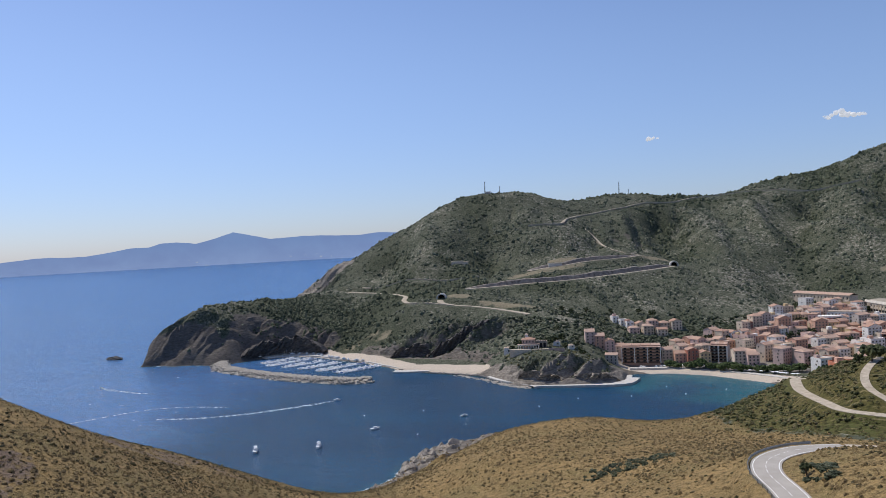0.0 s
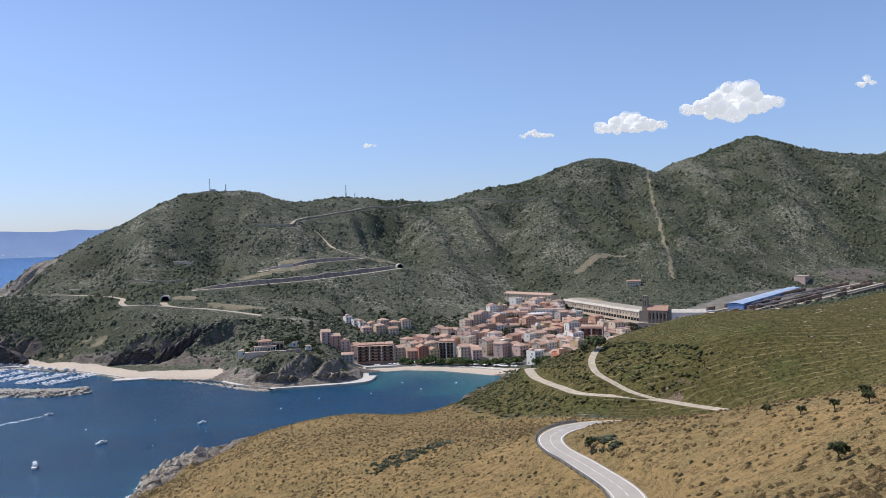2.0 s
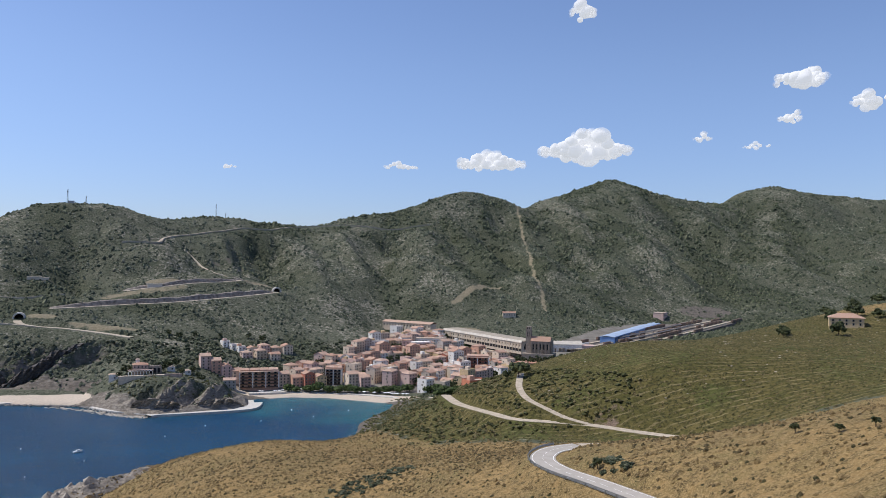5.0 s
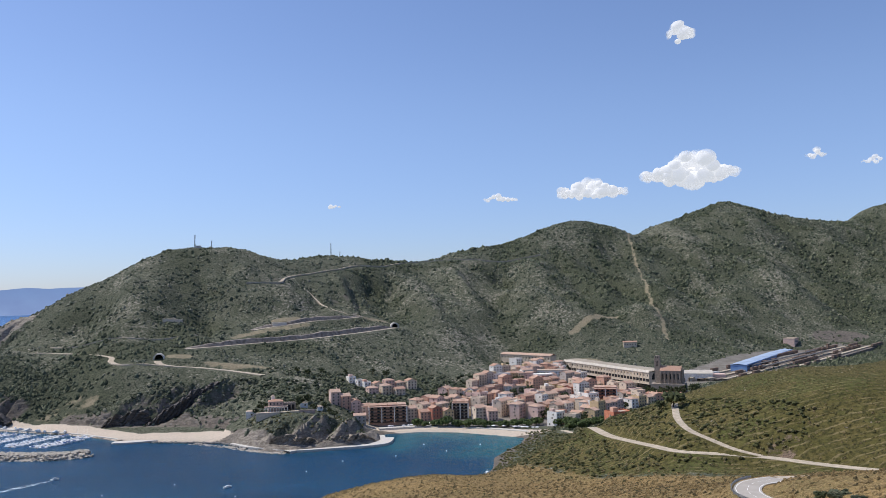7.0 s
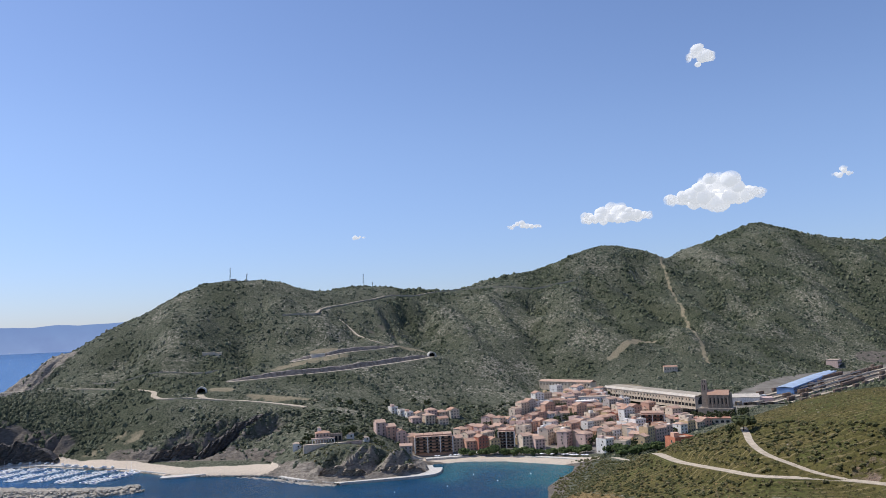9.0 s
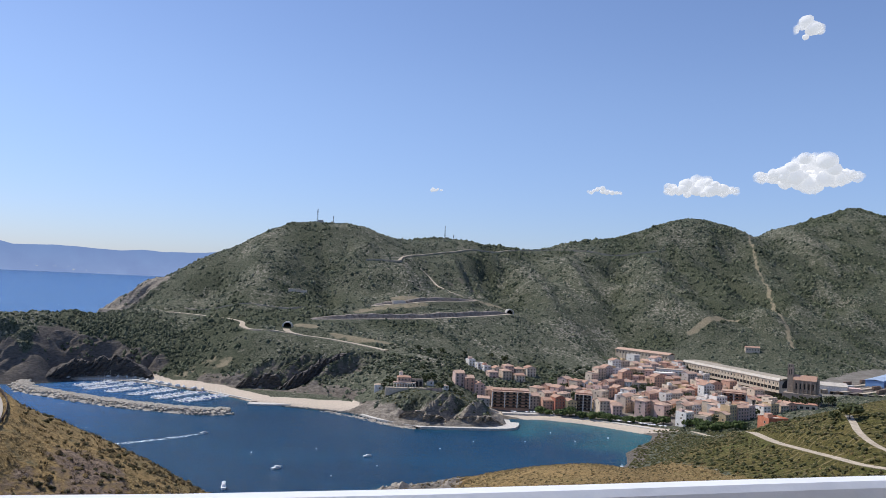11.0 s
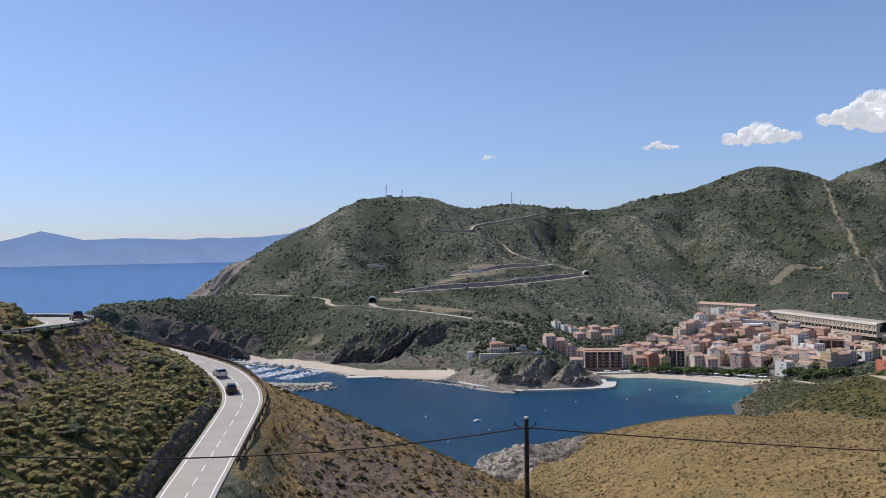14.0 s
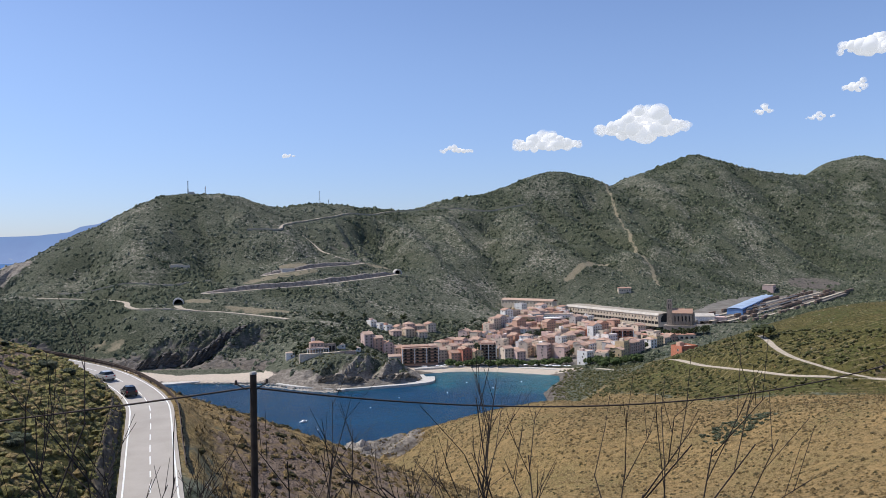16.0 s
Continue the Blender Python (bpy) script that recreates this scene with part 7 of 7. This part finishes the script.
# ---- roadside ----
def guardrail(line, offset, start, end, label, beam_mat, post_mat):
    c = curve(line, 2.0)
    run = np.r_[0, np.cumsum(np.hypot(*np.diff(c[:, :2], axis=0).T))]
    c = c[(run >= start) & (run <= end)]
    d = np.gradient(c[:, :2], axis=0)
    d /= np.hypot(d[:, 0], d[:, 1])[:, None]
    s = np.stack([-d[:, 1], d[:, 0]], -1) * np.sign(offset)
    q = np.c_[c[:, :2] + s * abs(offset), c[:, 2]]
    t = thing("guardrail", label, "guardrail")
    rows = [np.c_[q[:, :2] - s * w, q[:, 2] + h] for w, h in ((0, 0.45), (0.06, 0.5), (0.0, 0.57), (0.0, 0.63), (0.06, 0.7), (0.0, 0.76), (-0.03, 0.76), (-0.03, 0.45))]
    v = np.concatenate(rows)
    i = np.arange(len(v)).reshape(len(rows), len(q))
    f = np.stack([i[:-1, :-1], i[:-1, 1:], i[1:, 1:], i[1:, :-1]], -1).reshape(-1, 4)
    beam = new("beam", mesh_of("beam", v, f, beam_mat))
    beam.parent = t
    skirt = np.concatenate([np.c_[q[:, :2] - s * w, q[:, 2] + h] for w, h in ((-0.01, 0.08), (-0.01, 0.42), (-0.04, 0.42), (-0.04, 0.08))])
    lower = new("lower_rail", mesh_of("lower_rail", skirt, f[:3 * (len(q) - 1)], post_mat))
    lower.parent = t
    bm = bmesh.new()
    box(bm, -0.07, 0.07, -0.06, 0.06, -0.3, 0.72)
    first = part("post", bm, post_mat, t)
    first.location = q[0] + [s[0, 0] * 0.12, s[0, 1] * 0.12, 0]
    for k in range(2, len(q), 2):
        twin(first, "post", t, (q[k, 0] + s[k, 0] * 0.12, q[k, 1] + s[k, 1] * 0.12, q[k, 2]))
    return t


def cut_bank(line, offset, start, end, label):
    """The steep broken face left where a road is cut into its slope, from the verge up to the grown ground."""
    c = curve(line, 1.0)
    run = np.r_[0, np.cumsum(np.hypot(*np.diff(c[:, :2], axis=0).T))]
    c = c[(run >= start) & (run <= end)]
    d = np.gradient(c[:, :2], axis=0)
    d /= np.hypot(d[:, 0], d[:, 1])[:, None]
    s = np.stack([-d[:, 1], d[:, 0]], -1) * np.sign(offset)
    edge = np.minimum(1, np.minimum(np.arange(len(c)), np.arange(len(c))[::-1]) / 8.0)
    brow = c[:, :2] + s * (abs(offset) + 2.9)
    top = np.clip(surface(brow[:, 0], brow[:, 1]) - c[:, 2], 0.2, 2.6) * edge
    rows = []
    for u in (-0.1, 0.0, 0.2, 0.4, 0.6, 0.8, 0.95, 1.0, 1.03):
        o = abs(offset) + 0.35 + 1.2 * min(max(u, 0), 1) ** 1.6 + 0.45 * fbm(c[:, 0] + 13 * u, c[:, 1], 2.2, 3, 5) + (3.0 if u > 1.0 else 0.0)
        rows.append(np.c_[c[:, :2] + s * o[:, None], c[:, 2] + top * min(u, 1.0) + (0.2 * fbm(c[:, 0], c[:, 1], 1.6, 2, 8) if u > 0.5 else 0) - (1.6 if u > 1.0 else 0)])
    v = np.concatenate(rows)
    i = np.arange(len(v)).reshape(len(rows), len(c))
    f = np.stack([i[:-1, :-1], i[:-1, 1:], i[1:, 1:], i[1:, :-1]], -1).reshape(-1, 4)
    k = np.random.default_rng(19).integers(6, len(c) - 6, 900)
    u = np.random.default_rng(20).uniform(0.35, 1.0, 900)
    p = np.c_[c[k, :2] + s[k] * (abs(offset) + 0.5 + 1.6 * u)[:, None], c[k, 2] + top[k] * u]
    scatter("heather", PAIR, p, np.random.default_rng(21).uniform(0.25, 0.7, 900), M_HEATHER, "olive heather hanging over the cut bank", "heather", 0.2, (0.7, 1.0), 22)
    return tagged(new("cut_bank", mesh_of("cut_bank", v, f, M_BANK)), label, "rock cutting", kind="structure")


M_BANK = plain("dark_brown_slate_bank", (0.085, 0.072, 0.055), 0.95, 0.1, vary=0.45, scale=1.2)
cut_bank(LOWER_ROAD, -3.6, 62, 175, "steep brown slate bank beside the lower road")
M_RUST = plain("brown_weathered_steel", (0.075, 0.055, 0.045), 0.8, 0.3, 0.2)
guardrail(LOWER_ROAD, 3.9, 5, 132, "dark weathered guardrail along the lower road", M_RUST, M_RUST)
guardrail(UPPER_ROAD, -3.9, 352, 475, "galvanised guardrail round the bend of the road", M_STEEL, M_RUST)
guardrail(LOWER_ROAD, 3.8, 345, 475, "galvanised guardrail above the hairpin", M_STEEL, M_STEEL)


def on_road(line, x, y, offset):
    c = curve(line, 1.0)
    k = int(np.argmin(np.hypot(c[:, 0] - x, c[:, 1] - y)))
    a, b = c[max(k - 2, 0)], c[min(k + 2, len(c) - 1)]
    d = (b - a)[:2] / np.hypot(*(b - a)[:2])
    return (c[k, 0] - d[1] * offset, c[k, 1] + d[0] * offset, c[k, 2] + 0.06), math.atan2(d[1], d[0])


def car(label, paint, at, turn, tall=1.5):
    """A hatchback: bonnet, sloping screens and rounded shoulders."""
    t = thing("car", label, "car", "cars on the road", at, turn)
    bm = bmesh.new()
    prof = [(-2.1, 0.35), (-2.12, 0.85), (-1.9, 1.0), (1.0, 0.95), (1.95, 0.82), (2.1, 0.6), (2.08, 0.32)]
    sides = [[bm.verts.new((x, s * (0.86 if z > 0.9 else 0.9), z)) for x, z in prof] for s in (-1, 1)]
    for k in range(len(prof)):
        bm.faces.new((sides[0][k], sides[0][(k + 1) % len(prof)], sides[1][(k + 1) % len(prof)], sides[1][k]))
    bm.faces.new(sides[0]), bm.faces.new(sides[1][::-1])
    bmesh.ops.recalc_face_normals(bm, faces=bm.faces)
    bmesh.ops.bevel(bm, geom=list(bm.edges), offset=0.05, segments=2, affect="EDGES")
    part("body", bm, paint, t)
    for name, mat, lift, inset in (("windows", M_DARKGLASS, 0.0, 0.0), ("roof", paint, tall - 1.02, 0.0)):
        bm = bmesh.new()
        if name == "windows":
            low, top = [(-1.85, 0.8), (0.95, 0.8)], [(-1.45, 0.62), (0.25, 0.62)]
            a = [bm.verts.new((x, s * w, 0.98)) for (x, w) in low for s in (-1, 1)]
            b = [bm.verts.new((x, s * w, tall - 0.04)) for (x, w) in top for s in (-1, 1)]
            for q in ((0, 1), (1, 3), (3, 2), (2, 0)):
                bm.faces.new((a[q[0]], a[q[1]], b[q[1]], b[q[0]]))
        else:
            box(bm, -1.5, 0.3, -0.64, 0.64, tall - 0.06, tall, 0.03)
        bmesh.ops.recalc_face_normals(bm, faces=bm.faces)
        part(name, bm, mat, t)
    for x in (-1.3, 1.35):
        for s in (-1, 1):
            bm = bmesh.new()
            rod(bm, (x, s * 0.70, 0.32), (x, s * 0.92, 0.32), 0.32, 0.32, 16)
            wheel = part("wheel", bm, M_TYRE, t)
            bm = bmesh.new()
            rod(bm, (x, s * 0.905, 0.32), (x, s * 0.935, 0.32), 0.19, 0.17, 12)
            part("rim", bm, M_STEEL, wheel)
    for s in (-1, 1):
        solid("headlight", t, M_WHITE, 1.96, 2.1, s * 0.62 - 0.16, s * 0.62 + 0.16, 0.62, 0.76)
        solid("tail_light", t, M_TAIL, -2.16, -2.04, s * 0.68 - 0.12, s * 0.68 + 0.12, 0.72, 0.95)
    return t


M_TYRE = plain("tyre_rubber", (0.02, 0.02, 0.02), 0.9, 0.2)
M_TAIL = plain("red_lamp", (0.35, 0.02, 0.02), 0.4, 0.5)
M_BLACKCAR = plain("black_car_paint", (0.015, 0.017, 0.02), 0.25, 0.6, 0.2, vary=0.05)
M_SILVER = plain("silver_car_paint", (0.5, 0.5, 0.5), 0.3, 0.6, 0.4, vary=0.05)
at, a = on_road(LOWER_ROAD, -73.5, 125.5, -1.75)
car("black car on the lower road", M_BLACKCAR, at, a + math.pi, 1.55)
at, a = on_road(LOWER_ROAD, -79.5, 137, -1.75)
car("silver car following on the lower road", M_SILVER, at, a + math.pi, 1.5)
at, a = on_road(UPPER_ROAD, -103, 123, -1.6)
car("dark car rounding the bend of the upper road", M_BLACKCAR, at, a, 1.6)


def utility_pole(x, y, top, label):
    z = ground_at(x, y)
    t = thing("utility_pole", label, "utility pole", "wire poles", (x, y, z))
    bm = bmesh.new()
    rod(bm, (0, 0, -1), (0.04, 0.02, top - z), 0.095, 0.075, 10)
    part("pole", bm, M_POLE, t)
    bm = bmesh.new()
    rod(bm, (0.04, 0.02, top - z), (0.04, 0.02, top - z + 0.05), 0.083, 0.07, 10)
    part("cap", bm, M_CONCRETE, t, "weathered pale pole top")
    for s in (-1, 1):
        bm = bmesh.new()
        rod(bm, (s * 0.1, 0, top - z - 0.35), (s * 0.34, 0, top - z - 0.2), 0.018, 0.015, 6)
        rod(bm, (s * 0.34, 0, top - z - 0.22), (s * 0.34, 0, top - z - 0.12), 0.035, 0.025, 8)
        part("insulator", bm, M_RUST, t, "dark insulator on a bracket")
    return Vector((x, y, top - 0.3))


M_POLE = plain("creosoted_pole", (0.06, 0.045, 0.036), 0.9, 0.15, vary=0.35, scale=4)
ends = [utility_pole(*q) for q in ((-92, 19, 112.6, "dark wooden utility pole by the upper road"), (-50.4, 13.3, 113.95, "dark wooden utility pole with a sagging wire"), (-28.3, 19.7, 112.5, "dark wooden utility pole standing on the slope"), (34, 45.5, 105.5, "dark wooden utility pole down the slope"))]
for p, q, sag in zip(ends[:-1], ends[1:], (0.9, 0.9, 1.0)):
    data = bpy.data.curves.new("wire", "CURVE")
    data.dimensions, data.bevel_depth, data.bevel_resolution = "3D", 0.022, 1
    line = data.splines.new("POLY")
    line.points.add(30)
    for k in range(31):
        w = p.lerp(q, k / 30)
        line.points[k].co = (w.x, w.y, w.z - sag * 4 * (k / 30) * (1 - k / 30), 1)
    data.materials.append(M_RUST)
    tagged(new("wire", data), "black overhead wire sagging between poles", "wire", "overhead wires")

# Post with a reflector at the verge.
post = thing("delineator_post", "white road marker post with black band and yellow reflector", "marker post", at=(55.7, -4.3, ground_at(55.7, -4.3)))
bm = bmesh.new()
rod(bm, (0, 0, -0.2), (0, 0, 0.68), 0.062, 0.06, 12)
part("foot", bm, M_WHITE, post)
bm = bmesh.new()
rod(bm, (0, 0, 0.681), (0, 0, 1.08), 0.063, 0.063, 12)
part("band", bm, plain("black_plastic", (0.015, 0.015, 0.016), 0.5, 0.4, vary=0.1), post, "black band")
bm = bmesh.new()
rod(bm, (0, 0, 1.081), (0, 0, 1.3), 0.062, 0.062, 12)
for q in bm.verts:
    if q.co.z > 1.2:
        q.co.z += q.co.x * 0.7
part("top", bm, M_WHITE, post, "slanted white top")
solid("reflector", post, plain("yellow_reflector", (0.75, 0.42, 0.03), 0.3, 0.6, vary=0.05), -0.025, 0.025, -0.072, -0.055, 0.75, 1.04, "yellow reflector", 0.003)

# Short white safety rail at the edge of the road.
rail = thing("safety_rail", "white painted steel safety rail with bolts", "guardrail")
rail_line = [(3.0, 3.0, 119.42), (1.5, 2.65, 119.41), (0, 2.3, 119.385), (-1.3, 1.99, 119.385), (-2.0, 1.83, 119.43), (-2.85, 1.63, 119.465), (-4.0, 1.36, 119.43), (-4.9, 1.15, 119.385), (-5.6, 0.98, 119.33), (-9.5, -0.5, 118.95)]
c = curve(rail_line, 0.5)
d = np.gradient(c[:, :2], axis=0)
d /= np.hypot(d[:, 0], d[:, 1])[:, None]
s = np.stack([-d[:, 1], d[:, 0]], -1)
rows = [np.c_[c[:, :2] + s * w, c[:, 2] + h] for w, h in ((0.05, -0.3), (0.055, -0.02), (0.04, 0.0), (-0.02, 0.0), (-0.06, -0.02), (-0.11, -0.1), (-0.14, -0.3))]
v = np.concatenate(rows)
i = np.arange(len(v)).reshape(len(rows), len(c))
f = np.stack([i[:-1, :-1], i[:-1, 1:], i[1:, 1:], i[1:, :-1]], -1).reshape(-1, 4)
o = new("beam", mesh_of("beam", v, f, M_WHITE))
o.parent = rail
for k in range(1, len(c), 4):
    for e in (0, 0.29):
        bm = bmesh.new()
        p = Vector((c[k, 0] - d[k, 0] * e, c[k, 1] - d[k, 1] * e, c[k, 2] - 0.085))
        n = Vector((s[k, 0], s[k, 1], 0))
        rod(bm, p - n * 0.08, p - n * 0.125, 0.03, 0.02, 10)
        part("bolt", bm, M_RUST, rail, "rusty bolt head")
for k in range(0, len(c), 8):
    bm = bmesh.new()
    box(bm, -0.05, 0.05, -0.04, 0.04, -1.6, -0.28)
    p = part("post", bm, M_STEEL, rail)
    p.location = c[k]


def dead_shrub(x, y, height, seed):
    """A leafless shrub of forking dark twigs."""
    rng = random.Random(seed)
    z = ground_at(x, y)
    t = thing("dead_shrub", "leafless dark shrub at the edge of the road", "dead shrub", "dead shrubs", (x, y, z))

    def grow(bm, a, way, length, r, depth):
        b = a + way * length
        rod(bm, a, b, r, r * 0.72, 5)
        if depth:
            for k in range(rng.choice((1, 2, 2))):
                turn = Vector((rng.uniform(-1, 1), rng.uniform(-1, 1), rng.uniform(-0.1, 0.7))).normalized()
                grow(bm, a + (b - a) * rng.uniform(0.6, 1.0), (way + turn * 0.62).normalized(), length * rng.uniform(0.6, 0.85), r * 0.62, depth - 1)
    for k in range(3):
        bm = bmesh.new()
        a = rng.uniform(0, 6.28)
        grow(bm, Vector((0.05 * math.cos(a), 0.05 * math.sin(a), -0.2)), Vector((0.35 * math.cos(a), 0.35 * math.sin(a), 1)).normalized(), height * 0.34, 0.026, 5)
        part("stem", bm, M_TWIG, t)
    return t


M_TWIG = plain("dead_twigs", (0.05, 0.04, 0.034), 0.95, 0.1, vary=0.3)
for k, (x, y, h) in enumerate(((-51.0, 0.2, 3.9), (-50.6, 0.3, 4.0), (-50.2, 0.4, 4.2), (-49.8, 0.3, 4.1), (-49.4, 0.4, 4.1), (-48.9, 0.4, 3.9), (-48.3, 0.4, 4.3), (-47.9, 0.3, 4.2))):
    dead_shrub(x, y, h, 40 + k)


# ---- clouds ----
def cloud_material():
    n = Nodes("sunlit_glowing_cloud", 1.0, 0.0)
    # Much of the sunlight on the puffs is put in as their own glow.
    n.put((0.86, 0.89, 0.95), n.bsdf.inputs["Emission Color"])
    n.bsdf.inputs["Emission Strength"].default_value = 0.64
    k = n.ramp(n.math("ADD", n.attribute("thick"), n.math("MULTIPLY", n.math("SUBTRACT", n.noise(0.014, 5, 0.55), 0.5), 1.1)), 0.1, 0.95)
    n.put(k, n.bsdf.inputs["Alpha"])
    return n.done((0.30, 0.30, 0.31))


M_CLOUD = cloud_material()


def cloud(az, el, wide, high, puffs, seed, thick, label):
    """A heap of vapour puffs, flat below and domed above, far beyond the hills."""
    rng = np.random.default_rng(seed)
    vs, fs, ts, n = [], [], [], 0
    for k in range(int(puffs * 1.5)):
        u = rng.uniform(-1, 1)
        crest = (1 - u * u) * (0.75 + 0.5 * math.sin(u * 4 + seed))
        h = rng.uniform(-0.5, 1) * max(crest, 0.15)
        r = rng.uniform(0.12, 0.34) * high * (0.5 + 0.6 * (1 - abs(u)))
        v, f = ball(3 if puffs > 20 else 2, 0.03, seed * 31 + k, 0.85)
        v = v * (1 + 0.16 * fbm(v[:, :1] * 3 + k, v[:, 1:2] * 3 + v[:, 2:3] * 2, 1, 3, 3)) * r + [u * wide / 2, rng.uniform(-0.25, 0.25) * wide, max(h, -0.35) * high * 0.55]
        edge = np.sqrt((v[:, 0] / (wide * 0.56)) ** 2 + ((v[:, 2] - 0.1 * high) / (high * 0.62)) ** 2)
        vs.append(v), fs.append(f + n), ts.append(thick * np.clip(1.75 * (1.12 - edge), 0.05, 1.15))
        n += len(v)
    me = mesh_of("cloud", np.concatenate(vs), np.concatenate(fs), M_CLOUD, True)
    give(me, "thick", np.concatenate(ts))
    ob = new("cloud", me)
    a, e, d = radians(az), radians(el), 4600
    ob.location = (30 - d * math.sin(a) * math.cos(e), d * math.cos(a) * math.cos(e), 120 + d * math.sin(e))
    ob.rotation_euler = (0, 0, a)
    return tagged(ob, label, "cloud", "clouds")


for q in ((-24.69, 8.0, 500, 185, 46, 1, 0.95, "large white cumulus cloud over the ridge"), (-17.84, 7.15, 400, 125, 36, 2, 0.9, "white cumulus cloud over the ridge"), (-11.22, 6.88, 200, 56, 18, 3, 0.8, "small white cloud over the ridge"),
          (1.23, 6.57, 105, 32, 10, 4, 0.7, "small faint white cloud low in the sky"), (-39.0, 12.21, 240, 150, 24, 5, 0.9, "white cumulus cloud above the far hills"), (-38.32, 9.78, 120, 85, 14, 6, 0.75, "small white cloud above the far hills"),
          (-32.72, 8.72, 105, 60, 12, 7, 0.55, "faint thin cloud above the far hills"), (-36.27, 8.03, 140, 45, 12, 8, 0.6, "faint flat cloud above the far hills"), (-24.46, 17.6, 145, 130, 16, 9, 0.72, "small ragged white cloud high in the sky"),
          (-43.2, 10.5, 210, 110, 18, 10, 0.8, "white cloud beyond the far hills")):
    cloud(*q)
